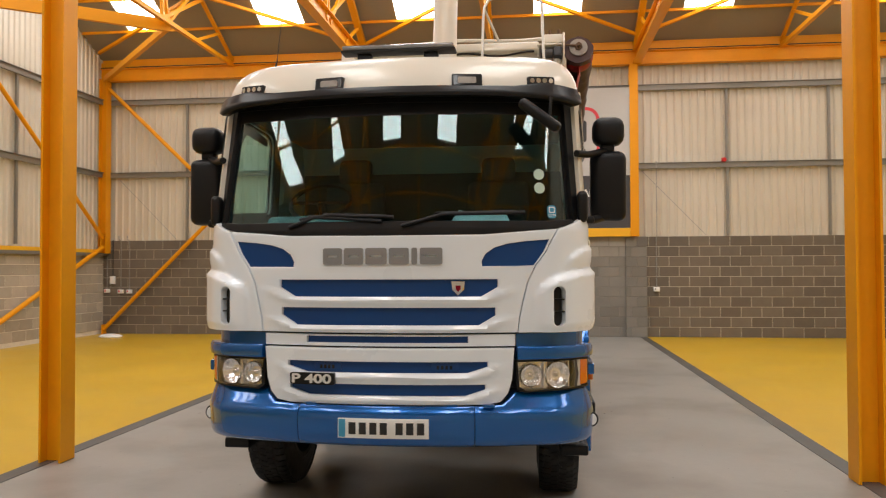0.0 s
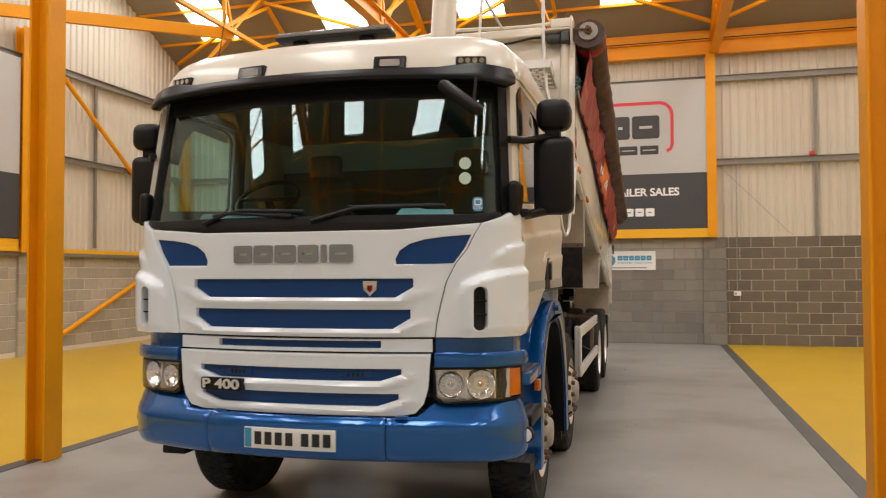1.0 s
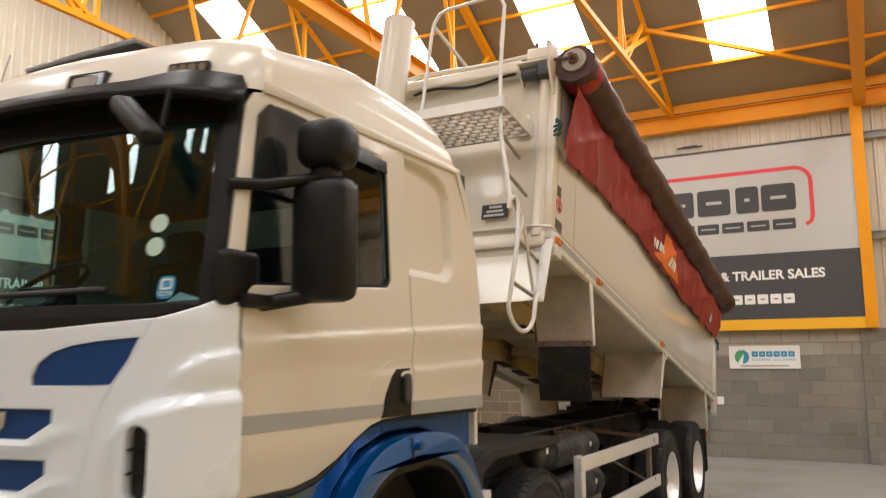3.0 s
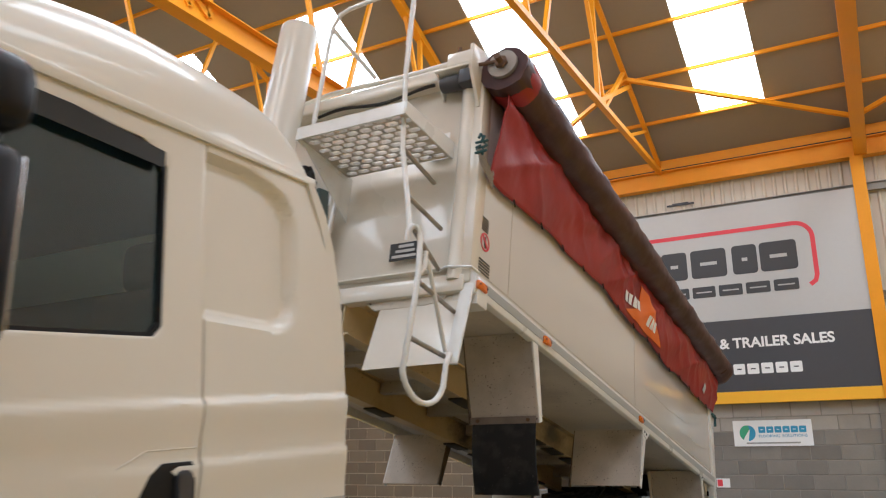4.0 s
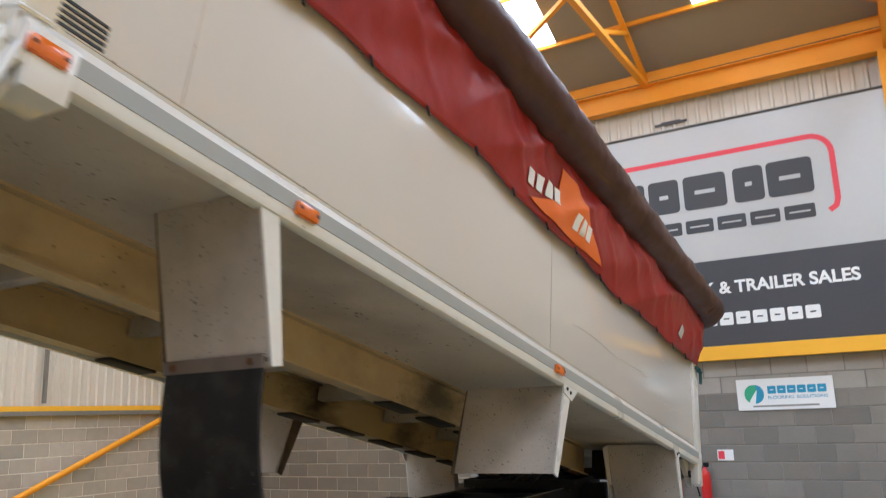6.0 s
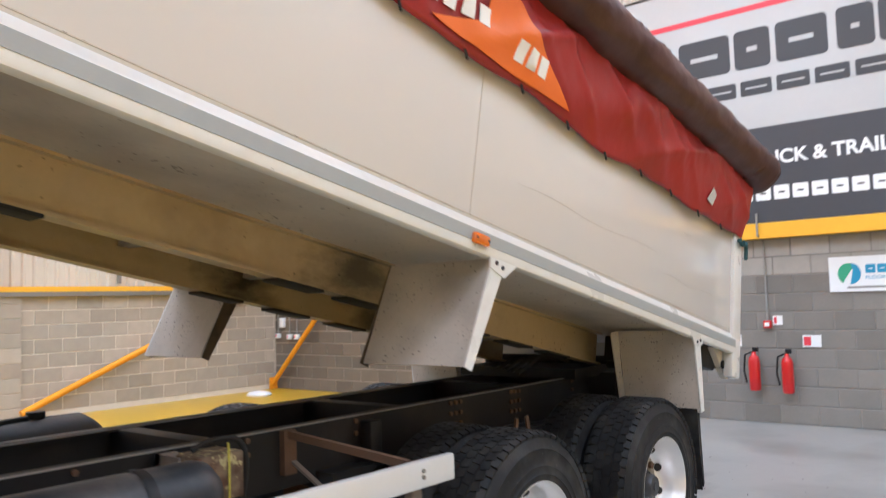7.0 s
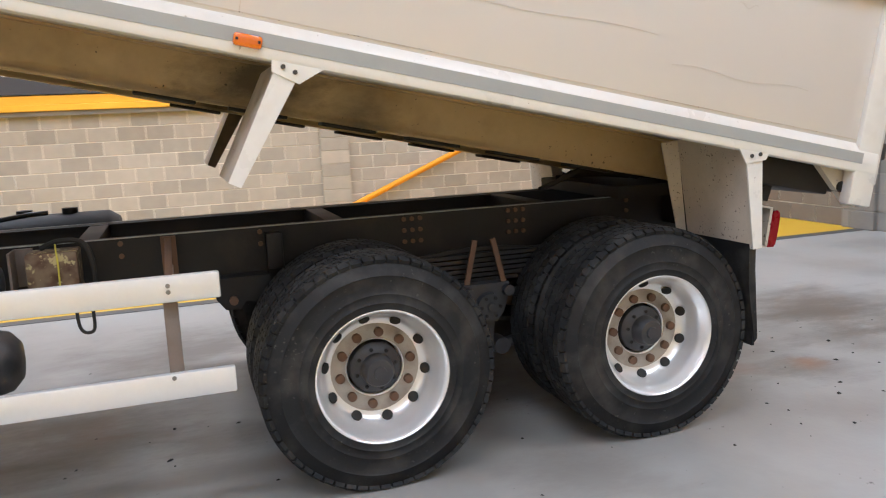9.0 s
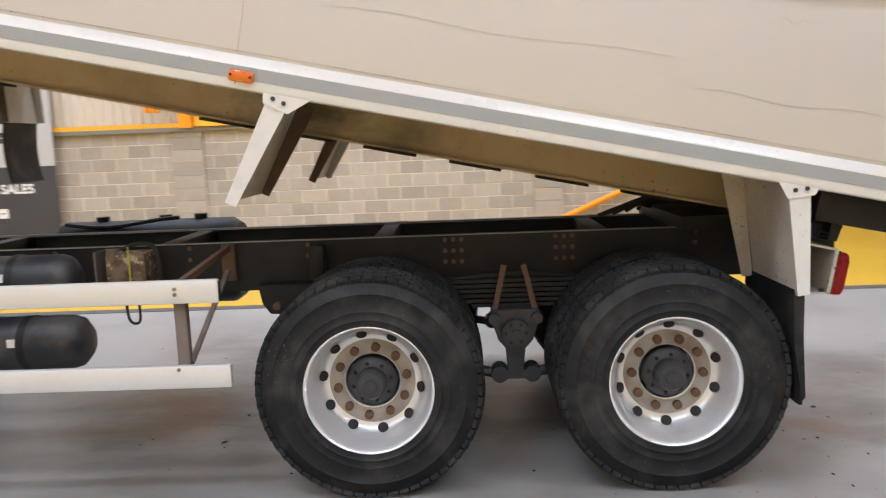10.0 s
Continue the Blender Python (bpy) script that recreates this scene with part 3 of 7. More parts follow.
def truss(x, a, b, heavy):
    """A roof truss across a span in the y direction."""
    s, mid = Solid(), (a + b) / 2
    zc = 6.62 if heavy else 6.78
    if heavy:
        s.beam((x, a, zc), (x, b, zc), 0.2, 0.32)
    else:
        s.bar((x, a, zc), (x, b, zc), 0.09, 0.09)
    w = 0.14 if heavy else 0.075
    for lo in (a, b):
        s.bar((x, lo, EAVE - 0.16), (x, mid, roof_z(mid) - 0.16), w, w)
        sg = 1 if mid > lo else -1
        for k in ((1.0, 2.3), (3.6, 2.3), (3.6, 4.4), (6.1, 5.2)):
            ya, yb = lo + sg * k[1], lo + sg * k[0]
            s.bar((x, yb if k[0] > 1 else ya, zc), (x, ya if k[0] > 1 else yb, roof_z(ya if k[0] > 1 else yb) - 0.16), 0.06, 0.06)
        s.bar((x, lo + sg * 3.9, zc), (x, lo + sg * 3.9, roof_z(lo + sg * 3.9) - 0.16), 0.07, 0.07)
        s.bar((x, lo + sg * 3.9, zc), (x, lo + sg * 2.0, roof_z(lo + sg * 2.0) - 0.16), 0.07, 0.07)
    return tagged(part("roof_truss", s, M_STEEL, smooth=0), "orange painted steel roof truss" if heavy else "light orange angle-steel roof truss", "truss", "roof trusses", "structure")


for a, b in SPANS:
    for x, heavy in ((-7.55, 0), (-4.12, 1), (-1.0, 0), (2.40, 1), (5.7, 0)):
        truss(x, a, b, heavy)
for p, q in (((-1.0, 16.9, 7.85), (2.4, 18.6, 7.05)), ((5.7, 16.9, 7.85), (2.4, 18.6, 7.05)), ((-1.0, 16.9, 7.85), (-4.1, 18.6, 7.05)),
             ((-7.55, 16.9, 7.85), (-4.1, 18.6, 7.05)), ((-10.9, 18.9, 6.5), (-7.6, 15.6, 6.74)), ((-7.6, 15.6, 6.74), (-10.95, 12.3, 6.55)),
             ((-10.9, 18.6, 7.1), (-7.6, 16.9, 7.85))):
    deep = q[2] == 6.74 or p[2] == 6.74
    s = Solid().bar(p, q, 0.10 if deep else 0.07, (0.24 if q[2] == 6.55 else 0.14) if deep else 0.07)
    tagged(part("roof_brace", s, M_STEEL), "slim orange steel wind brace under the roof", "brace", "roof braces", "structure")

# block piers
PIERS_B = ((2.12, 2.61), (-4.5, -4.0))
PIERS_L = ((13.40, 13.93), (6.65, 7.24))

# ---- the tipper truck ----
XC, YF = -0.90, 4.62
truck = tagged(empty("tipper_truck", (XC, YF, 0)), "white and cream tipper truck with blue bumper and raised body", "truck")

# plan outline of the cab's skin: (half width, depth) against the length along it
_plan = [(u, 0.04 + 0.16 * u * u) for u in np.linspace(0, 1.0, 41)]
_plan += [(1.0 + 0.235 * math.sin(t), 0.20 + 0.27 * (1 - math.cos(t)) + 0.07 * math.sin(t) * math.cos(t)) for t in np.linspace(0.04, math.pi / 2, 25)]
_plan += [(1.235, 0.47 + k) for k in np.linspace(0.02, 1.88, 48)]
_arc = [0.0]
for _i in range(1, len(_plan)):
    _arc.append(_arc[-1] + math.dist(_plan[_i], _plan[_i - 1]))


def on_plan(s):
    a = abs(s)
    u, v = np.interp(a, _arc, [p[0] for p in _plan]), np.interp(a, _arc, [p[1] for p in _plan])
    u2, v2 = np.interp(a + 0.02, _arc, [p[0] for p in _plan]), np.interp(a + 0.02, _arc, [p[1] for p in _plan])
    u1, v1 = np.interp(max(0, a - 0.02), _arc, [p[0] for p in _plan]), np.interp(max(0, a - 0.02), _arc, [p[1] for p in _plan])
    du, dv = u2 - u1, v2 - v1
    k = math.hypot(du, dv) or 1
    sg = 1 if s >= 0 else -1
    return sg * u, v, sg * dv / k, -du / k


def s_at(v):
    """Length along the skin at which the side has this depth."""
    return float(np.interp(v, [p[1] for p in _plan], _arc))


def skin(s, w, d=0.0):
    """A point of the cab's skin at length s and height w, d metres outwards."""
    u, v, nu, nv = on_plan(s)
    k = max(0.0, min(1.0, 1 - (v - 0.1) / 0.75))
    up = max(0.0, w - 1.88)
    return Vector((u * (1 - 0.045 * up) + nu * d, v + nv * d + 0.24 * up * k, w))


def cuts(a, b, step=0.06):
    return [(0, x) for x in np.arange(a + step, b, step)]


def skin_panel(name, poly, material, d0=0.0, thick=0.03, label="", bevel=0.0, parent=None, wcuts=(), step=0.06, wstep=0.0, relief=None):
    """A plate of the cab's skin, its edges rounded by bevel, raised by relief(s, w)."""
    lp = poly[0] if isinstance(poly[0][0], (list, tuple)) else poly
    a, b = min(p[0] for p in lp), max(p[0] for p in lp)
    lo_, hi_ = min(p[1] for p in lp), max(p[1] for p in lp)
    rows = list(np.arange(lo_ + wstep, hi_, wstep)) if wstep else list(wcuts)
    fn = (lambda x, y, d: skin(x, y, d + relief(x, y))) if relief else skin
    s = Solid().prism(poly, fn, d0, d0 - thick, cuts(a, b, step) + [(1, x) for x in rows], bevel)
    return part(name, s, material, parent or truck, label)


def trap(h, z0, z1, cut=0.10, drop=0.45):
    """A grille slot: flat top, lower corners cut away."""
    zc = z1 - (z1 - z0) * drop
    return [(-h, z1), (h, z1), (h, zc), (h - cut, z0), (-h + cut, z0), (-h, zc)]


# inner shell: dark floor, back wall, so that gaps and openings show depth
SB = s_at(2.33)
s = Solid()
s.box(-1.15, 1.15, 2.24, 2.30, 1.3, 2.8).box(-1.13, 1.13, 0.5, 2.28, 1.22, 1.30)
part("cab_inner", s, M_SEAT, truck)

# upper front panel with two slots, lower panel with two slots
def ss(x):
    x = max(0.0, min(1.0, x))
    return x * x * (3 - 2 * x)


def lips(slots, fade=0.13):
    """Soft shelves under the grille slots, running out past their ends."""
    def f(s_, w):
        a, d = abs(s_), 0.0
        for h, z0, z1 in slots:
            k = ss((h + fade - a) / fade)
            c = z0 - 0.022 + 0.075 * ss((a - h + 0.12) / 0.25)
            d += 0.016 * k * ss(1 - abs(w - c) / (0.045 if w < c else 0.022))
        return d
    return f


SEAM = [(1.055, 1.885), (1.012, 1.815), (0.977, 1.745), (0.912, 1.662), (0.862, 1.565), (0.83, 1.44), (0.81, 1.35), (0.80, 1.262)]


def mirrored(g, pts):
    return [(g * a, b) for a, b in pts]


INSERT = [(0.585, 1.66), (0.582, 1.69), (0.605, 1.735), (0.66, 1.772), (0.74, 1.795), (0.85, 1.81), (1.0, 1.822), (0.962, 1.745), (0.90, 1.662)]
upper = [(a - 0.003, b) for a, b in SEAM] + [(-a + 0.003, b) for a, b in SEAM[::-1]] + [(-0.6, 1.85), (0.0, 1.845), (0.6, 1.85)]
skin_panel("front_panel", [upper, trap(0.68, 1.478, 1.582), trap(0.665, 1.306, 1.412), INSERT, mirrored(-1, INSERT)], M_WHITE, 0.0, 0.05, "white front panel with two horizontal slots", 0.007, step=0.045, wstep=0.022, relief=lips(((0.68, 1.478, 1.582), (0.665, 1.306, 1.412))))
skin_panel("slot_backing", [(-0.76, 1.28), (0.76, 1.28), (0.76, 1.62), (-0.76, 1.62)], M_NAVY, -0.022, 0.02, "dark blue grille backing")
skin_panel("front_strip", [[(-0.785, 1.25), (0.785, 1.25), (0.785, 1.18), (-0.785, 1.18)], [(-0.5, 1.24), (0.5, 1.24), (0.5, 1.2), (-0.5, 1.2)]], M_WHITE, -0.01, 0.04, "", 0.004)
skin_panel("slot_backing", [(-0.6, 1.19), (0.6, 1.19), (0.6, 1.245), (-0.6, 1.245)], M_NAVY, -0.035, 0.02)
lower = [(-0.775, 1.17), (-0.76, 0.98), (-0.735, 0.90), (-0.69, 0.85), (-0.6, 0.835), (0.6, 0.835), (0.69, 0.85), (0.735, 0.90), (0.76, 0.98), (0.775, 1.17)]
skin_panel("lower_grille_panel", [lower, trap(0.615, 1.022, 1.089, 0.12), trap(0.60, 0.886, 0.954, 0.12)], M_WHITE, 0.012, 0.05, "white lower grille panel with two slots", 0.009, step=0.045, wstep=0.02, relief=lips(((0.615, 1.022, 1.089), (0.60, 0.886, 0.954)), 0.11))
skin_panel("slot_backing", [(-0.7, 0.87), (0.7, 0.87), (0.7, 1.13), (-0.7, 1.13)], M_NAVY, -0.014, 0.02, "dark blue grille backing")
for u in (-0.36, 0.36):
    sn = skin_panel("front_sensor", rounded(u - 0.085, u + 0.085, 1.032, 1.08, 0.01, 3), M_NAVY, -0.008, 0.01, "dark blue sensor cover in the grille", 0.003)
    for k in range(4):
        skin_panel("sensor_bar", [(u - 0.05 + 0.026 * k, 1.044), (u - 0.035 + 0.026 * k, 1.044), (u - 0.035 + 0.026 * k, 1.066), (u - 0.05 + 0.026 * k, 1.066)], M_TINT, -0.006, 0.004, parent=sn)

# corner panels with air vents, both sides
SF = s_at(0.42)


def scoop(s_, w):
    """The corner panel's bulge round the vent, with a fainter step above it."""
    a = abs(s_)
    top = float(np.interp(a, (0.88, 0.96, 1.05, 1.15, SF), (1.47, 1.575, 1.615, 1.64, 1.66)))
    d = (0.056 - 0.016 * ss((a - 1.1) / 0.15)) * ss((a - 0.88) / 0.12) * ss((top - w) / 0.05) * (0.8 + 0.2 * ss((w - 1.26) / 0.06))
    line = float(np.interp(a, (1.06, 1.12, 1.2, SF), (1.62, 1.71, 1.765, 1.795)))
    return d + 0.022 * ss((a - 1.07) / 0.10) * ss((line - w) / 0.022) * ss((w - 1.57) / 0.16)


for g in (1, -1):
    s_out = SF - 0.012
    edge = [(1.0, 1.262), (s_out - 0.06, 1.262), (s_out - 0.02, 1.275), (s_out, 1.32), (s_out, 1.93), (s_out - 0.012, 1.958), (s_out - 0.03, 1.965), (1.25, 1.952), (1.19, 1.926), (1.12, 1.902)]
    vent = rounded(1.005, 1.072, 1.298, 1.537, 0.033)
    skin_panel("corner_panel", [mirrored(g, [(a + 0.003, b) for a, b in SEAM] + edge), mirrored(g, vent)], M_WHITE, 0.006, 0.06, "white moulded corner panel with an air vent", 0.009, step=0.022, wstep=0.014, relief=scoop)
    vt = skin_panel("vent", mirrored(g, [(0.98, 1.28), (1.11, 1.28), (1.11, 1.55), (0.98, 1.55)]), M_DARK, 0.012, 0.02)
    for w_ in (1.38, 1.455):
        skin_panel("vent_slat", mirrored(g, [(1.0, w_), (1.09, w_), (1.09, w_ + 0.008), (1.0, w_ + 0.008)]), M_BLACK, 0.045, 0.03, parent=vt)
    skin_panel("blue_insert", mirrored(g, [(0.56, 1.64), (0.92, 1.64), (1.0, 1.75), (1.02, 1.835), (0.56, 1.835)]), M_NAVY, -0.010, 0.01, "dark blue painted insert")
    # blue brow over the headlight: a set-back band and a rounded roll
    roll_end = s_at(0.44)
    skin_panel("brow", mirrored(g, [(0.80, 1.25), (0.80, 1.16), (SF + 0.12, 1.16), (SF + 0.12, 1.25)]), M_BLUE, -0.045, 0.05, "blue painted brow over the headlight")
    skin_panel("brow_roll", mirrored(g, [(0.795, 1.178), (0.795, 1.10), (roll_end - 0.02, 1.10), (roll_end, 1.115), (roll_end, 1.16), (roll_end - 0.02, 1.178)]), M_BLUE, 0.0, 0.09, "blue rounded roll above the headlight", 0.006, wstep=0.012, relief=lambda s_, w: 0.022 * math.sqrt(max(0.0, 1 - ((w - 1.13) / 0.055) ** 2)))
    lamp = skin_panel("headlight", mirrored(g, [(0.79, 1.088), (0.80, 0.93), (0.84, 0.905), (1.33, 0.92), (1.33, 1.09)]), M_LAMP, -0.055, 0.03, "clear headlight with round reflectors")
    skin_panel("lens", mirrored(g, [(0.795, 1.083), (0.805, 0.935), (0.845, 0.912), (1.165, 0.92), (1.175, 1.0), (1.165, 1.085)]), M_LENS, 0.008, 0.004, parent=lamp).visible_shadow = False
    skin_panel("headlight_edge", [mirrored(g, [(0.785, 1.095), (0.793, 0.925), (0.838, 0.90), (1.335, 0.912), (1.335, 1.097)]), mirrored(g, [(0.798, 1.084), (0.808, 0.936), (0.848, 0.913), (1.31, 0.925), (1.31, 1.086)])], M_BLACK, -0.002, 0.05, parent=lamp)
    skin_panel("lamp_divider", mirrored(g, [(1.165, 0.92), (1.19, 0.92), (1.205, 1.0), (1.19, 1.086), (1.165, 1.086), (1.178, 1.0)]), M_GREASE, 0.002, 0.05, parent=lamp)
    for c, r in ((0.885, 0.066), (1.055, 0.080)):
        p = skin(g * c, 1.0, -0.05)
        u, v, nu, nv = on_plan(g * c)
        m = Matrix.Translation(p) @ Vector((nu, nv, 0)).to_track_quat("X", "Z").to_matrix().to_4x4()
        rf = part("reflector", Solid().lathe([(r + 0.006, 0.024), (r, 0.034), (r * 0.92, 0.03), (r * 0.75, 0.012), (r * 0.4, -0.012), (0.012, -0.018)], m, 12, caps=False), M_REFL, lamp, smooth=0)
        part("bulb", Solid().lathe([(0.017, -0.02), (0.017, 0.008), (0.010, 0.016), (0.003, 0.018)], m, 14), M_CHROME, rf)
    for c in (0.965, 0.975, 1.135):
        skin_panel("lamp_rib", mirrored(g, [(c, 0.92), (c + 0.008, 0.92), (c + 0.008, 1.08), (c, 1.08)]), M_LAMP, -0.02, 0.03, parent=lamp)
    skin_panel("clear_band", mirrored(g, [(1.20, 0.925), (1.235, 0.925), (1.24, 1.084), (1.205, 1.084)]), mat("pale_lens", (0.62, 0.60, 0.56), 0.2, var=0.1, scale=30, coat=0.6), -0.004, 0.03, parent=lamp)
    skin_panel("indicator", mirrored(g, [(1.226, 0.93), (1.312, 0.933), (1.312, 1.08), (1.23, 1.084)]), M_AMBER, 0.0, 0.03, "amber indicator lens", 0.004, parent=lamp)


def bumper_face(s_, w):
    k = 1 - 0.55 * ss((abs(s_) - 1.0) / 0.33)
    return k * float(np.interp(w, (0.575, 0.59, 0.615, 0.66, 0.745, 0.775, 0.80, 0.83, 0.91), (-0.02, 0.012, 0.034, 0.046, 0.053, 0.05, 0.04, 0.016, -0.045)))


SC = s_at(0.45)
for g in (1, -1):
    skin_panel("bumper_corner", mirrored(g, [(0.535, 0.825), (0.70, 0.832), (0.745, 0.865), (0.79, 0.897), (0.9, 0.902), (SC - 0.05, 0.908), (SC - 0.012, 0.885), (SC, 0.83), (SC, 0.65), (SC - 0.02, 0.605), (SC - 0.08, 0.58), (1.1, 0.576), (0.535, 0.585)]), M_BLUE, 0.0, 0.10, "blue painted bumper end piece", 0.012, step=0.04, wstep=0.02, relief=bumper_face)
skin_panel("bumper_centre", [(-0.53, 0.828), (0.53, 0.828), (0.53, 0.585), (-0.53, 0.585)], M_BLUE, 0.0, 0.07, "blue painted centre piece of the bumper", 0.006, wstep=0.02, relief=bumper_face)
skin_panel("bumper_gap", [(-0.8, 0.86), (0.8, 0.86), (0.8, 0.59), (-0.8, 0.59)], M_DARK, -0.05, 0.02)
for u in (-0.46, 0.40, 0.62):
    part("tow_clip", Solid().box(u - 0.035, u + 0.035, 0.05, 0.10, 0.822, 0.84, None, 0.005), M_BLUE, truck)

# number plate: plain bars
pl = skin_panel("number_plate", [(-0.27, 0.76), (0.265, 0.76), (0.265, 0.645), (-0.27, 0.645)], M_PLATE, 0.066, 0.012, "white number plate with dark bars", 0.003)
skin_panel("plate_band", [(-0.265, 0.755), (-0.225, 0.755), (-0.225, 0.65), (-0.265, 0.65)], M_TEAL, 0.068, 0.003, parent=pl)
for k in range(7):
    a = -0.205 + k * 0.062 + (0.03 if k > 3 else 0)
    skin_panel("plate_bar", [(a, 0.738), (a + 0.042, 0.738), (a + 0.042, 0.668), (a, 0.668)], M_INK, 0.068, 0.003, parent=pl)
# maker's lettering: plain silver blocks
for a, w_ in ((-0.385, 0.12), (-0.252, 0.12), (-0.118, 0.13), (0.026, 0.12), (0.162, 0.034), (0.212, 0.135)):
    shape = slotted(a, a + w_, 1.672, 1.772) if w_ > 0.05 else rounded(a, a + w_, 1.672, 1.772, 0.008, 2)
    skin_panel("badge_block", shape, M_SILVER, 0.010, 0.012, "silver block of the maker's badge")
badge = skin_panel("crest", [(0.40, 1.57), (0.48, 1.57), (0.475, 1.52), (0.44, 1.485), (0.405, 1.52)], M_CHROME, 0.0, 0.03, "small silver and red crest", 0.004)
skin_panel("crest_centre", [(0.425, 1.545), (0.455, 1.545), (0.454, 1.522), (0.44, 1.506), (0.426, 1.522)], M_REDLENS, 0.003, 0.004, parent=badge)
pb = skin_panel("model_badge", rounded(-0.585, -0.30, 0.95, 1.02, 0.012, 3), M_BLACK, 0.045, 0.03, "black badge with silver figures", 0.004)
ang = math.degrees(math.atan(0.32 * 0.44))
lettering("P 400", 0.075, Matrix.Translation(skin(-0.445, 0.984, 0.048)) @ pose(0, 0, 0, 90, 0, -ang), M_ALU, pb, width=0.255, bold=0.002)

# windscreen, wiper tray, visor
SW = 1.215
screen = skin_panel("windscreen", [(-SW, 1.90), (SW, 1.90), (SW - 0.02, 2.76), (-SW + 0.02, 2.76)], M_SCREEN, -0.06, 0.006, "tinted windscreen reflecting the hall roof", wcuts=(2.1, 2.3, 2.5))
screen.visible_shadow = False
skin_panel("screen_rubber", [[(-SW - 0.02, 1.89), (SW + 0.02, 1.89), (SW + 0.005, 2.77), (-SW - 0.005, 2.77)], [(-SW + 0.03, 1.93), (SW - 0.03, 1.93), (SW - 0.05, 2.62), (-SW + 0.05, 2.62)]], M_BLACK, -0.056, 0.012, "black border of the windscreen", wcuts=(2.1, 2.3, 2.5))
tray = [(-1.20, 1.93), (-1.12, 1.905), (-1.05, 1.89), (-0.6, 1.853), (0, 1.848), (0.6, 1.853), (1.05, 1.89), (1.12, 1.905), (1.20, 1.93), (1.18, 1.95), (1.0, 1.935), (-1.0, 1.935), (-1.18, 1.95)]
skin_panel("wiper_tray", tray, M_BLACK, -0.015, 0.05, "black wiper tray", 0.006)
skin_panel("screen_header", [(-1.26, 2.70), (1.26, 2.70), (1.26, 2.82), (-1.26, 2.82)], M_BLACK, -0.045, 0.03)
visor = [(-1.245, 2.69), (-1.20, 2.668), (-1.02, 2.70), (-0.6, 2.718), (0.6, 2.718), (1.02, 2.70), (1.20, 2.668), (1.245, 2.69), (1.255, 2.74), (1.235, 2.785), (1.0, 2.808), (0.8, 2.783), (-0.8, 2.783), (-1.0, 2.808), (-1.235, 2.785), (-1.255, 2.74)]


def visor_face(s_, w):
    lo_ = float(np.interp(abs(s_), (0.6, 1.02, 1.2), (2.718, 2.70, 2.668)))
    return (0.034 - 0.35 * max(0.0, w - lo_ - 0.03) - 0.4 * max(0.0, lo_ + 0.02 - w)) * ss((1.40 - abs(s_)) / 0.25)


skin_panel("sun_visor", visor, M_GLOSSBLACK, 0.05, 0.05, "black plastic sun visor over the windscreen", 0.005, step=0.05, wstep=0.018, relief=visor_face)
DF = 1.268
for g in (1, -1):
    skin_panel("pillar", mirrored(g, [(SW - 0.005, 1.93), (DF + 0.02, 1.93), (DF + 0.02, 2.78), (SW - 0.03, 2.78)]), M_BLACK, -0.028, 0.06, "dark windscreen pillar", wcuts=(2.1, 2.3, 2.5))

# sides: door with window, rear quarter
S1, S2 = s_at(0.425), s_at(1.565)


def pressings(s_, w):
    """Steps along the cab side, and the turned-in lower edge."""
    k = abs(s_) - S1
    d = 0.011 * ss((1.825 + 0.068 * k - w) / 0.014) - 0.011 * ss((1.80 + 0.068 * k - w) / 0.13)
    d += 0.009 * ss((1.655 + 0.055 * k - w) / 0.014) * ss((k - 0.55) / 0.6) - 0.009 * ss((1.63 + 0.055 * k - w) / 0.12) * ss((k - 0.55) / 0.6)
    return d - 0.035 * ss((1.46 - w) / 0.22)


REC = (S2 - 0.3, s_at(2.03), 2.15, 2.74)


def quarter(s_, w):
    """The rear quarter's large rounded recess, open towards the door."""
    a = abs(s_)
    hi_ = REC[3] - 0.22 * max(0.0, a - S2 - 0.22)
    cx, cy_, hx, hy = (REC[0] + REC[1]) / 2, (REC[2] + hi_) / 2, (REC[1] - REC[0]) / 2, (hi_ - REC[2]) / 2
    r = 0.13
    qx, qy = abs(a - cx) - hx + r, abs(w - cy_) - hy + r
    sd = math.hypot(max(qx, 0), max(qy, 0)) + min(max(qx, qy), 0) - r
    return pressings(s_, w) - 0.040 * ss(-sd / 0.038)


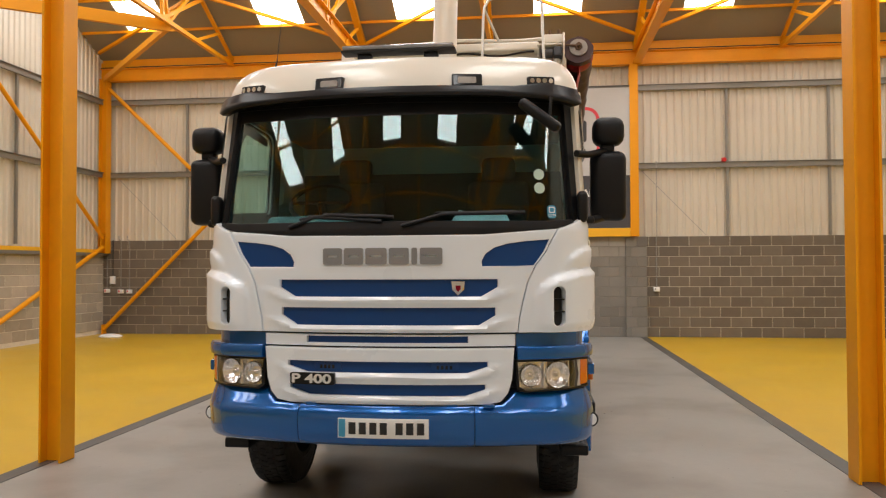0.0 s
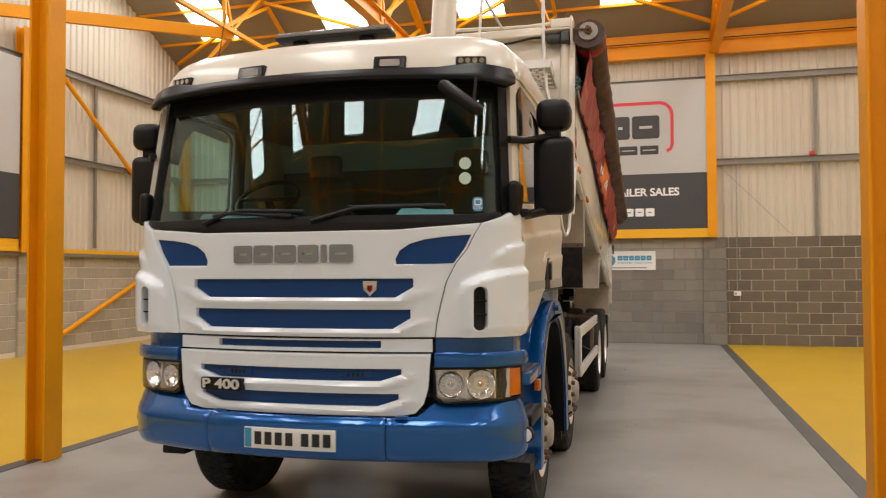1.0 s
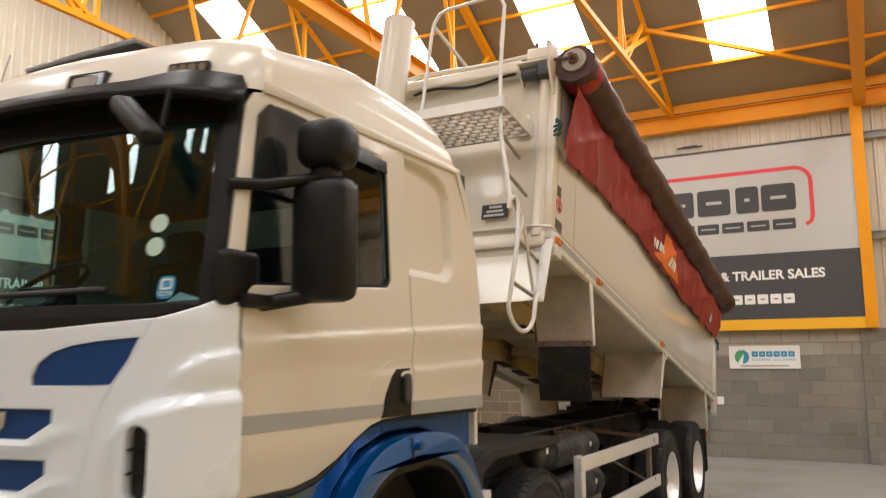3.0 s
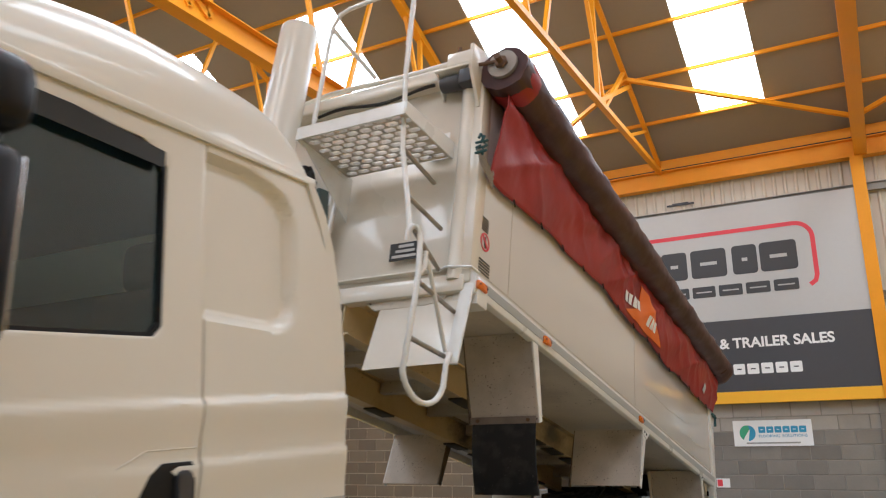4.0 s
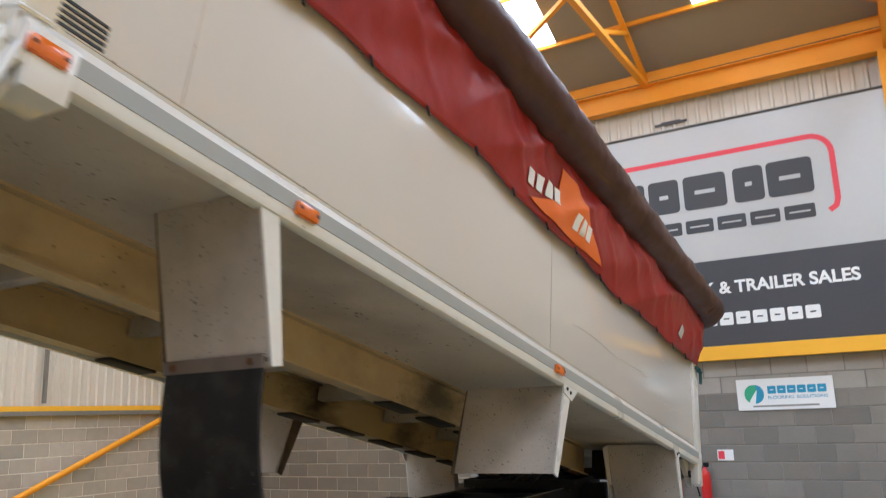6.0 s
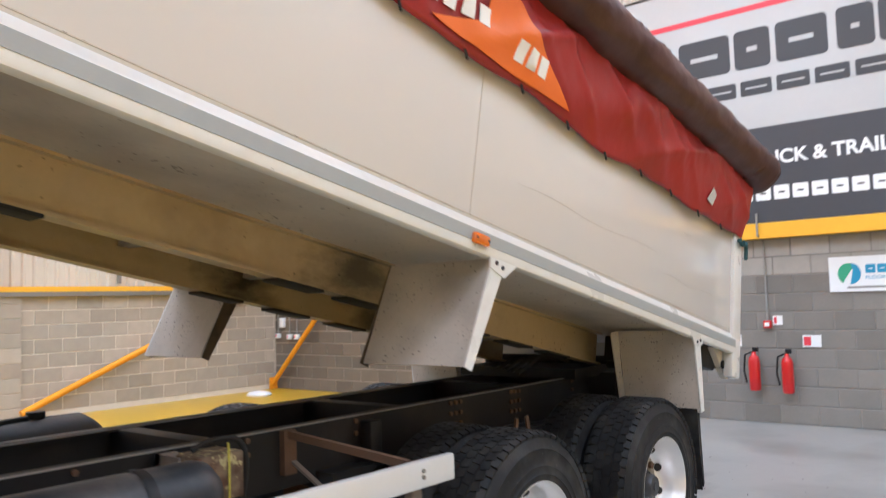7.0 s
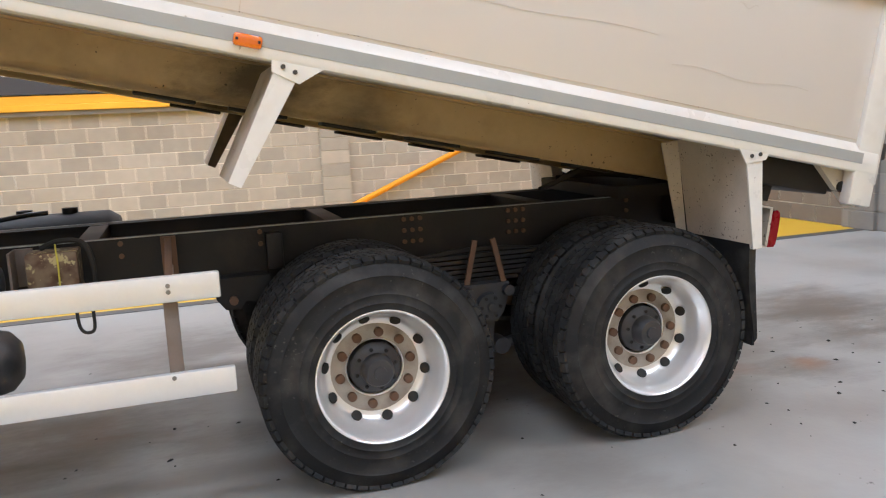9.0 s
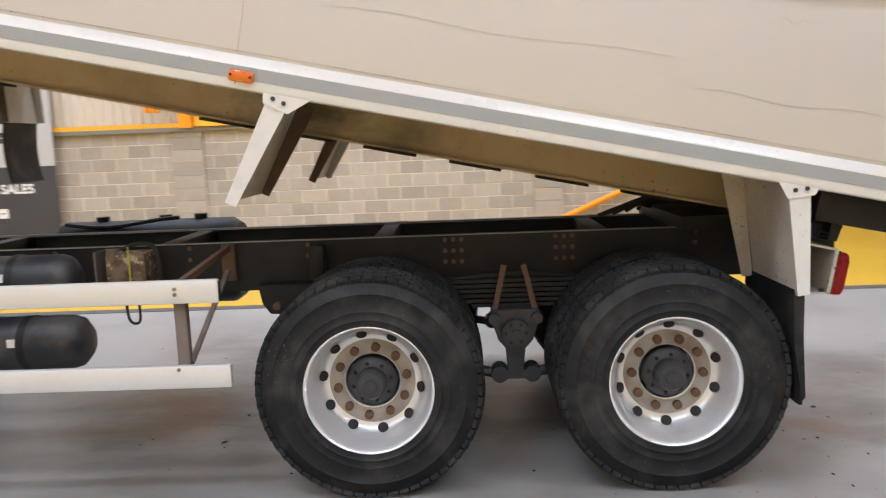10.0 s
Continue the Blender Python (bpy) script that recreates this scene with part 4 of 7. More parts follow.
for g in (1, -1):
    door = [(S1 - 0.004, 1.95), (S1 - 0.004, 1.30), (S1 + 0.03, 1.272), (s_at(0.75), 1.275), (s_at(0.88), 1.30), (s_at(1.0), 1.355), (s_at(1.12), 1.43), (s_at(1.22), 1.475), (s_at(1.33), 1.495), (S2, 1.50), (S2, 2.76), (s_at(0.62), 2.765), (DF + 0.03, 2.74), (DF, 2.69), (DF, 1.97)]
    WF = 1.332
    win = [(WF, 2.005), (s_at(1.37), 2.075), (s_at(1.40), 2.11), (s_at(1.40), 2.62), (s_at(1.37), 2.665), (s_at(1.30), 2.69), (s_at(0.60), 2.715), (WF + 0.05, 2.70), (WF, 2.65)]
    db = skin_panel("door", [mirrored(g, door), mirrored(g, win)], M_CREAM, 0.0, 0.04, "cream cab door with a dark window", 0.008, wstep=0.013, relief=pressings)
    skin_panel("door_lining", [mirrored(g, door), mirrored(g, win)], M_SEAT, -0.044, 0.01, "dark fabric lining of the door", parent=db, wcuts=(1.6, 1.9, 2.2, 2.5))
    gl = skin_panel("window", mirrored(g, win), M_SIDEGLASS, -0.020, 0.006, parent=db, wcuts=(2.0, 2.2, 2.4, 2.6))
    gl.visible_shadow = False
    skin_panel("window_rubber", [mirrored(g, win), mirrored(g, [(a + (0.012 if a < s_at(0.9) else -0.012), b + (0.012 if b < 2.3 else -0.012)) for a, b in win])], M_BLACK, -0.008, 0.02, parent=db, wcuts=(2.2, 2.4, 2.6))
    skin_panel("door_gap", mirrored(g, [(S1 - 0.04, 1.29), (S1 + 0.03, 1.29), (S1 + 0.03, 1.95), (S1 - 0.04, 1.95)]), M_DARK, -0.045, 0.01)
    rear = [(S2 + 0.008, 1.50), (SB, 1.50), (SB, 2.15), (SB - 0.015, 2.35), (SB - 0.05, 2.52), (SB - 0.11, 2.66), (SB - 0.19, 2.77), (S2 + 0.008, 2.77)]
    skin_panel("rear_quarter", mirrored(g, rear), M_CREAM, 0.0, 0.05, "cream rear quarter panel of the cab", 0.008, step=0.022, wstep=0.013, relief=quarter)
    stripe = [(S1 + 0.01, 1.555), (s_at(1.33), 1.56), (s_at(1.33), 1.51), (S1 + 0.01, 1.495)]
    skin_panel("side_stripe", mirrored(g, stripe), M_STRIPE, 0.004, 0.004, parent=db, wstep=0.02, relief=pressings)
    hd = skin_panel("door_handle", mirrored(g, [(s_at(1.30), 1.50), (s_at(1.335), 1.60), (s_at(1.375), 1.68), (s_at(1.42), 1.71), (s_at(1.53), 1.715), (s_at(1.55), 1.69), (s_at(1.55), 1.50)]), M_BLACK, 0.008, 0.02, "black recessed door handle", 0.006, parent=db)
    skin_panel("handle_grip", mirrored(g, rounded(s_at(1.47), s_at(1.525), 1.56, 1.69, 0.025, 4)), M_GREASE, 0.026, 0.02, parent=hd, bevel=0.008)
    arc_ = [(s_at(1.17), 1.575), (s_at(1.21), 1.64), (s_at(1.27), 1.70), (s_at(1.36), 1.745), (s_at(1.555), 1.755)]
    part("handle_dish", Solid().tube([skin(g * a, b, -0.0005 + pressings(a, b)) for a, b in arc_], 0.003, 6), M_CREAM, db)

# roof cap: rounded over the outline, sloping back above the visor and down to the rear
ring = [skin(t, 2.755) for t in np.linspace(-SB, SB, 121)]
for p in ring:
    p.y = min(p.y, 2.15)
cy = 1.22
s = Solid()
rings = []
CAP = [(0, 0), (0, 0.05), (0.004, 0.10), (0.016, 0.15), (0.04, 0.20), (0.075, 0.24), (0.12, 0.268), (0.18, 0.288), (0.28, 0.303), (0.45, 0.313), (0.7, 0.318), (1.0, 0.32), (1.19, 0.32)]
for inset, h in CAP:
    k = 1 - inset / 1.2
    ring_ = []
    for p in ring:
        back_ = max(0.0, (p.y - 1.25) / 0.9) ** 2
        front_ = max(0.0, 1 - p.y / 0.9)
        ring_.append((p.x * k * (1 - 0.1 * h), cy + (p.y - cy) * k + 0.55 * h * k * front_ - 0.85 * h * k * back_, 2.755 + h * (1 + 0.34 * ss((p.y - 0.55) / 0.85) - 0.12 * back_ * k)))
    rings.append(ring_)
n = len(ring)
nk = len(CAP)
s.add([p for r in rings for p in r], [(j * n + i, j * n + (i + 1) % n, (j + 1) * n + (i + 1) % n, (j + 1) * n + i) for j in range(nk - 1) for i in range(n)])
part("cab_roof", s, M_CREAM, truck, "cream rounded cab roof", smooth=70)
back = [(2.30, 1.3), (2.335, 1.3), (2.335, 2.15), (2.315, 2.35), (2.28, 2.52), (2.22, 2.66), (2.14, 2.77), (2.10, 2.77), (2.18, 2.62), (2.24, 2.48), (2.28, 2.3)]
part("cab_back", Solid().prism(back, lambda a, b, d: Vector((d, a, b)), 1.2, -1.2), M_CREAM, truck, "cream back wall of the cab")

# ---- tipper body in its raised frame ----
VR, WR, TH = 9.66, 1.29, radians(11.9)


def body(u, a, n_):
    return Vector((u, VR - a * math.cos(TH) + n_ * math.sin(TH), WR + a * math.sin(TH) + n_ * math.cos(TH)))


BM = Matrix(((1, 0, 0, 0), (0, -math.cos(TH), math.sin(TH), VR), (0, math.sin(TH), math.cos(TH), WR), (0, 0, 0, 1)))
BL, BH = 6.35, 1.36
s = Solid().box(-1.2, 1.2, 0.0, BL - 0.1, 0.0, 0.05, BM)
tip = part("tipper_body", s, M_UNDER, truck, "raised cream steel tipper body, dirty underneath")
for g in (1, -1):
    s = Solid().box(min(g * 1.19, g * 1.235), max(g * 1.19, g * 1.235), 0.12, BL - 0.1, 0.07, BH, BM, 0.004)
    part("side_panel", s, M_BODY, tip, "glossy cream side panel")
    prof = [(1.235, 0.079), (1.262, 0.042), (1.266, 0.034), (1.266, -0.05), (1.262, -0.062), (1.252, -0.068), (1.222, -0.068), (1.222, 0.0), (1.2, 0.079)]
    s = Solid()
    vs = [BM @ Vector((g * u, a, q)) for a in (0.0, BL) for u, q in prof]
    k = len(prof)
    s.add(vs, [(i, (i + 1) % k, (i + 1) % k + k, i + k) for i in range(k)] + [tuple(range(k)), tuple(range(k, 2 * k))])
    part("side_rail", s, M_BODYW, tip, "white lower side rail")
    s = Solid().box(min(g * 1.263, g * 1.2685), max(g * 1.263, g * 1.2685), 0.1, BL - 0.05, -0.022, 0.032, BM)
    part("side_stripe", s, M_STRIPE, tip, "grey stripe along the side rail")
    for u in (0.42,):
        s = Solid().beam(BM @ Vector((g * u, 0.6, -0.115)), BM @ Vector((g * u, BL, -0.115)), 0.10, 0.23, 0.012)
        part("runner_beam", s, M_BEAM, tip, "cream painted runner beam under the body")
# rear posts and tailgate, headboard
s = Solid().box(-1.26, 1.26, -0.03, 0.12, -0.12, BH + 0.02, BM, 0.01)
part("tailgate", s, M_BODY, tip, "cream tailgate frame", bevel=0.0)
s = Solid().box(-1.2, 1.2, BL - 0.12, BL - 0.04, 0.0, BH + 0.1, BM, 0.01)
part("headboard", s, M_HEAD, tip, "cream headboard at the front of the body")

# tarpaulin: roll on the top edge, red sheet hanging from it
RC = (1.36, 1.355)                              # centre of the roll in the body's frame
NR, NJ = 180, 32
vs, fs = [], []
for i in range(NR + 1):
    a = 0.11 + (BL - 0.09) * i / NR
    for j in range(NJ):
        t = 2 * math.pi * j / NJ
        twist = a * 2.4 + 1.1 * t
        crease = 1 - abs(noise.noise((twist, math.cos(t), 3.0))) * 2.4
        rr = 0.146 + 0.012 * max(0.0, crease) ** 3 + 0.007 * noise.noise((a * 6.0 + t * 1.5, math.sin(t) * 2, math.cos(t) * 2)) - 0.004 * abs(noise.noise((a * 14 + 3 * t, t, 9.0)))
        vs.append(body(RC[0] + rr * math.cos(t) * 1.04, a, RC[1] + rr * math.sin(t) + 0.006 * math.sin(2.1 * a)))
for i in range(NR):
    for j in range(NJ):
        fs.append((i * NJ + j, i * NJ + (j + 1) % NJ, (i + 1) * NJ + (j + 1) % NJ, (i + 1) * NJ + j))
fs += [tuple(range(NJ))[::-1], tuple(range(NR * NJ, (NR + 1) * NJ))]
roll = part("sheet_roll", Solid().add(vs, fs), M_ROLL, tip, "rolled-up dark brown tarpaulin on the top edge", smooth=60)
# layered hems at the front end, metal end disc with a rusty spindle
part("roll_hem", Solid().tube([body(RC[0], a, RC[1] + 0.01) for a in (BL - 0.20, BL - 0.12, BL - 0.07)], (0.157, 0.164, 0.154), 28), M_RED, roll, "red hem at the end of the roll", smooth=60)
part("roll_lining", Solid().tube([body(RC[0], a, RC[1] + 0.015) for a in (BL - 0.08, BL + 0.005)], (0.138, 0.120), 28), M_NAVYCLOTH, roll, "dark navy lining at the end of the roll", smooth=60)
part("roll_end", Solid().tube([body(RC[0], a, RC[1] + 0.025) for a in (BL - 0.01, BL + 0.045)], 0.094, 28), M_WORN, roll, "metal end disc of the roll")
part("roll_spindle", Solid().tube([body(RC[0], a, RC[1] + 0.025) for a in (BL + 0.05, BL + 0.12)], 0.02, 12).tube([body(RC[0], a, RC[1] + 0.025) for a in (BL + 0.05, BL + 0.07)], 0.042, 6), M_RUST, roll)
# loose drooping cloth at the rear end
vs, fs = [], []
for i in range(7):
    a = 0.24 - 0.05 * i
    for j in range(24):
        t = 2 * math.pi * j / 24
        rr = 0.153 + 0.008 * i * (0.3 + 0.6 * max(0.0, -math.sin(t + 0.5))) + 0.010 * noise.noise((a * 9, math.cos(t) * 2, math.sin(t) * 2))
        vs.append(body(RC[0] + rr * math.cos(t), a, RC[1] + rr * math.sin(t) * 0.95))
for i in range(6):
    for j in range(24):
        fs.append((i * 24 + j, i * 24 + (j + 1) % 24, (i + 1) * 24 + (j + 1) % 24, (i + 1) * 24 + j))
tail = part("roll_tail", Solid().add(vs, fs), M_ROLL, roll, "loose dark brown cloth at the roll's rear end", smooth=60)
tail.modifiers.new("thickness", "SOLIDIFY").thickness = 0.006


def hang(a):
    """Height of the sheet's lower edge along the body."""
    return 0.765 - 0.07 * ss((a - 4.7) / 1.6) + 0.016 * math.sin(1.7 * a + 0.6) + 0.013 * math.sin(4.9 * a) + 0.006 * math.sin(11 * a) + (0.10 * max(0, 0.3 - a) if a < 0.3 else 0)


def folds(a, q):
    """Creases of the sheet: broad waves, sharp slanting ridges and fine puckers."""
    ridge = 1 - abs(noise.noise((a * 1.05 + q * 1.9, q * 0.8, 5.0))) * 2.0
    steep = 1 - abs(noise.noise((a * 2.1 - q * 2.4, q * 0.9, 14.0))) * 3.2
    return 0.034 * noise.noise((a * 1.2, q * 1.6, 1.0)) + 0.030 * max(0.0, ridge) ** 3 + 0.014 * max(0.0, steep) ** 2.5 - 0.014 + 0.009 * noise.noise((a * 4.5 - q * 5.0, q * 1.5, 8.0)) + 0.0025 * noise.noise((a * 15, q * 9, 2.0))


NA, NN = 320, 30
vs, fs = [], []
for i in range(NA + 1):
    a = 0.04 + (BL - 0.09) * i / NA
    lo_ = hang(a)
    for j in range(NN + 1):
        k = j / NN
        q = lo_ + (1.44 - lo_) * k
        fold = folds(a, q)
        bulge = 1.275 + 0.058 * math.sin(math.pi * min(1, k * 0.9)) ** 1.0 + fold * (0.35 + 1.0 * math.sin(math.pi * k)) + 0.02 * k
        vs.append(body(bulge, a, q))
for i in range(NA):
    for j in range(NN):
        o = i * (NN + 1) + j
        fs.append((o, o + 1, o + NN + 2, o + NN + 1))
sheet = part("side_sheet", Solid().add(vs, fs), M_RED, tip, "wrinkled red tarpaulin flap hanging along the side", smooth=70)
sol = sheet.modifiers.new("thickness", "SOLIDIFY")
sol.thickness = 0.006


def sheet_at(a, q, off=0.006):
    lo_ = hang(a)
    k = (q - lo_) / (1.44 - lo_)
    fold = folds(a, q)
    return body(1.275 + 0.058 * math.sin(math.pi * min(1, k * 0.9)) + fold * (0.35 + 1.0 * math.sin(math.pi * k)) + 0.02 * k + off, a, q)


def on_sheet(name, poly, material, off, step=0.06):
    lo_, hi_ = min(p[0] for p in poly), max(p[0] for p in poly)
    zs = [p[1] for p in poly]
    s = Solid().prism(poly, lambda a, b, d: sheet_at(a, b, off + d), 0.002, -0.002, [(0, x) for x in np.arange(lo_ + step, hi_, step)] + [(1, x) for x in np.arange(min(zs) + step, max(zs), step)])
    return part(name, s, material, sheet, smooth=70)


on_sheet("printed_patch", [(3.33, 1.147), (3.15, 1.11), (2.98, 1.0), (2.82, 0.914), (2.62, 0.80), (3.0, 0.795), (3.48, 0.80), (3.68, 0.815), (3.35, 0.93)], M_ORANGE, 0.007, 0.04)
for k in range(4):
    a = 3.74 - k * 0.112
    on_sheet("printed_bar", [(a, 0.87 + 0.012 * k), (a - 0.075, 0.875 + 0.012 * k), (a - 0.075, 0.965 + 0.012 * k), (a, 0.96 + 0.012 * k)], M_SIGNW, 0.009, 0.03)
for k in range(3):
    a = 3.13 - k * 0.092
    on_sheet("printed_bar", [(a, 0.855), (a - 0.065, 0.855), (a - 0.065, 0.945), (a, 0.945)], M_SIGNW, 0.011, 0.03)
on_sheet("patch", [(0.84, 0.87), (0.745, 0.85), (0.72, 0.93), (0.79, 0.96)], M_BANNER, 0.012)
for a in np.arange(0.5, 6.2, 0.42):
    p = sheet_at(a, hang(a) + 0.01)
    part("sheet_hook", Solid().tube((p, p + Vector((0.005, 0.006, -0.045))), 0.006, 6), M_DARK, sheet)

# ---- chassis and wheels ----
for g in (1, -1):
    prof = [(0.406, 0.855), (0.406, 1.122), (0.32, 1.122), (0.32, 1.112), (0.396, 1.112), (0.396, 0.865), (0.32, 0.865), (0.32, 0.855)]
    s = Solid().prism(prof, lambda x, z, y, g=g: Vector((g * x, y, z)), 0.5, 9.35)
    part("chassis_rail", s, M_CHASSIS, truck, "black chassis rail with rusty bolts")

AX1, AX2 = 1.42, 3.34
TYRE = [(0.30, 0.0), (0.326, 0.0), (0.330, -0.003), (0.336, 0.001), (0.36, 0.004), (0.368, 0.003), (0.376, 0.005), (0.44, 0.012), (0.446, 0.0115), (0.452, 0.014), (0.495, 0.024), (0.517, 0.045), (0.525, 0.075), (0.527, 0.15), (0.525, 0.225), (0.517, 0.255), (0.495, 0.276), (0.452, 0.286), (0.446, 0.293), (0.44, 0.288), (0.376, 0.295), (0.368, 0.2995), (0.36, 0.296), (0.336, 0.299), (0.330, 0.304), (0.326, 0.30), (0.30, 0.30)]


def ring_holes(name, m, r, hole, a, count, material, parent, depth=0.02, turn=0.0, tilt=0.0):
    for k in range(count):
        t = 2 * math.pi * k / count + turn
        q = m @ pose(0, 0, 0, math.degrees(t), 0, 0) @ pose(a, r, 0, 0, 0, -tilt)
        part(name, Solid().lathe([(hole, -depth), (hole, depth * 0.2), (hole * 0.6, depth * 0.5)], q, 14), material, parent, smooth=45)


def wheel(u, v, g, twin):
    m = Matrix.Translation((u, v, 0.522)) @ (Matrix.Identity(4) if g > 0 else pose(0, 0, 0, 0, 0, 180)) @ pose(0, 0, 0, random.uniform(0, 90), 0, 0)
    # local x runs outwards; 0 is the outer face
    if twin:
        prof = [(0.302, -0.010), (0.303, -0.002), (0.296, 0.0), (0.287, -0.008), (0.283, -0.03), (0.272, -0.045), (0.262, -0.085), (0.252, -0.13), (0.238, -0.155), (0.222, -0.166), (0.205, -0.168), (0.135, -0.170), (0.128, -0.175), (0.126, -0.21)]
    else:
        prof = [(0.302, -0.010), (0.303, -0.002), (0.296, 0.0), (0.286, -0.012), (0.279, -0.045), (0.262, -0.075), (0.250, -0.062), (0.236, -0.020), (0.215, 0.006), (0.19, 0.018), (0.135, 0.020), (0.128, 0.012), (0.126, -0.05)]
    rim = part("wheel", Solid().lathe(prof, m, 64, caps=False), M_ALLOY if twin else M_ALLOY_D, truck, "silver steel truck wheel with dusty centre and dark tyre" if twin else "dusty beige steel front wheel with rusty nuts", smooth=50)
    t = [(r, a - 0.30) for r, a in TYRE]
    for off in ((0.0, -0.34) if twin else (0.0,)):
        part("tyre", Solid().lathe([(r, a + off) for r, a in t], m, 80, True), M_RUBBER, rim, smooth=50)
        blocks = Solid()
        for k in range(60):
            for lane in (0, 1, 2, 3):
                c = off - 0.15 + (lane - 1.5) * 0.055
                ang = 2 * math.pi * (k + 0.5 * (lane % 2)) / 60
                q = m @ pose(0, 0, 0, math.degrees(ang), 0, 0) @ Matrix.Translation((c, 0, 0.5275)) @ pose(0, 0, 0, 0, 0, 12 if lane % 2 else -12)
                blocks.box(-0.023, 0.023, -0.0235, 0.0235, -0.01, 0.0035, q)
            for sd in (-0.265, -0.035):
                q = m @ pose(0, 0, 0, 360 * k / 60, 0, 0) @ Matrix.Translation((off + sd, 0, 0.517)) @ pose(0, 0, 0, 0, 24 if sd > -0.1 else -24, 0)
                blocks.box(-0.020, 0.020, -0.022, 0.022, -0.012, 0.006, q)
        tagged(part("tread", blocks, M_RUBBER, rim, "worn rubber tread blocks", smooth=0), kind="stuff")
    if twin:
        part("rim_centre", Solid().lathe([(0.204, -0.1655), (0.136, -0.1665), (0.133, -0.18)], m, 48, caps=False), M_RIMDIRT, rim)
        part("hub", Solid().lathe([(0.118, -0.30), (0.118, -0.16), (0.105, -0.145), (0.075, -0.135), (0.070, -0.09), (0.058, -0.07), (0.030, -0.068), (0.028, -0.06), (0.005, -0.06)], m, 32), M_GREASE, rim, "dark greasy hub")
        ring_holes("hub_bolt", m, 0.092, 0.009, -0.138, 8, M_CHASSIS, rim, 0.01, 0.2)
        ring_holes("wheel_nut", m, 0.166, 0.021, -0.15, 10, M_RUST, rim, 0.018)
        ring_holes("hand_hole", m, 0.2295, 0.025, -0.1500, 10, M_DARK, rim, 0.010, 0.314, 46)
    else:
        part("hub", Solid().lathe([(0.124, -0.05), (0.124, 0.022), (0.105, 0.032), (0.095, 0.055), (0.08, 0.066), (0.005, 0.068)], m, 32), M_RIMDIRT, rim, "dusty hub cap")
        ring_holes("wheel_nut", m, 0.168, 0.020, 0.035, 10, M_RUST, rim, 0.03)
        ring_holes("hand_hole", m, 0.224, 0.026, 0.0, 10, M_DARK, rim, 0.006, 0.314, -48)
    return rim


for v, twin in ((AX1, 0), (AX2, 0), (7.0, 1), (8.385, 1)):
    for g in (1, -1):
        wheel(g * (1.22 if twin else 1.20), v, g, twin)


# ---- cab details ----


def smooth_line(pts, n=5):
    """A rounded line through the given points."""
    out = []
    for i in range(len(pts) - 1):
        p0, p1, p2, p3 = pts[max(0, i - 1)], pts[i], pts[i + 1], pts[min(len(pts) - 1, i + 2)]
        for k in range(n):
            t = k / n
            out.append(tuple(0.5 * (2 * b + (c_ - a) * t + (2 * a - 5 * b + 4 * c_ - e) * t * t + (3 * b - a - 3 * c_ + e) * t ** 3) for a, b, c_, e in zip(p0, p1, p2, p3)))
    return out + [pts[-1]]


def dome_lamp(name, s, w, sx, sz, cells, lens, label):
    """A rectangular lamp set into the roof front, with round cells behind a clear lens."""
    ob = skin_panel(name, rounded(s - sx, s + sx, w - sz, w + sz, 0.01, 3), M_BLACK, 0.004, 0.05, label, 0.004)
    skin_panel("lens", rounded(s - sx + 0.012, s + sx - 0.012, w - sz + 0.010, w + sz - 0.010, 0.006, 2), lens, 0.008, 0.008, parent=ob)
    if not cells:
        skin_panel("reflector", rounded(s - sx * 0.6, s + sx * 0.6, w - sz * 0.5, w + sz * 0.5, 0.008, 2), M_WORN, 0.011, 0.004, parent=ob)
    for k in range(cells):
        c = s + (k - (cells - 1) / 2) * (2 * sx - 0.02) / cells
        u, v, nu, nv = on_plan(c)
        m = Matrix.Translation(skin(c, w, 0.012)) @ Vector((nu, nv, 0)).to_track_quat("X", "Z").to_matrix().to_4x4()
        part("reflector", Solid().lathe([(sz * 0.55, 0.0), (sz * 0.35, -0.006), (0.004, -0.008)], m, 14), M_CHROME, ob)
    return ob


for s_, sx in ((-0.43, 0.10), (0.50, 0.10)):
    dome_lamp("spot_lamp", s_, 2.835, sx, 0.042, 0, M_TINT, "square driving lamp on the cab roof front")
for s_ in (-1.02, 1.00):
    dome_lamp("marker_lamp", s_, 2.835, 0.095, 0.028, 4, M_DARK, "slim marker lamp with four bulbs")

# light bar on its feet, aerial, roof bolts
s = Solid().box(-0.42, 0.37, 0.63, 0.76, 3.125, 3.146, None, 0.008)
bar_ = part("light_bar", s, M_DARK, truck, "dark grey low light bar on the cab roof")
part("lens", Solid().box(-0.41, 0.36, 0.622, 0.768, 3.144, 3.174, None, 0.012), mat("smoked_lens", (0.22, 0.22, 0.225), 0.15, var=0.4, scale=30, coat=0.5), bar_)
for u in (-0.26, 0.20):
    part("foot", Solid().box(u - 0.05, u + 0.05, 0.66, 0.73, 3.01, 3.127, None, 0.012), M_BLACK, bar_)
part("aerial", Solid().tube(((-0.92, 0.75, 2.98), (-0.93, 0.76, 3.03), (-0.925, 0.80, 3.14)), (0.016, 0.012, 0.004), 8).tube(((-0.925, 0.8, 3.14), (-0.915, 0.86, 3.42)), 0.003, 6), M_BLACK, truck, "short black roof aerial")
for s_ in (-0.55, 0.62):
    part("roof_bolt", Solid().box(s_ - 0.02, s_ + 0.02, 0.55, 0.59, 2.99, 3.03, None, 0.006), M_DARK, truck)
seam_ = [Vector(p) + Vector((0, 0, 0.004)) for p in rings[9] if p[0] > 0.3 and 0.45 < p[1] < 1.5]
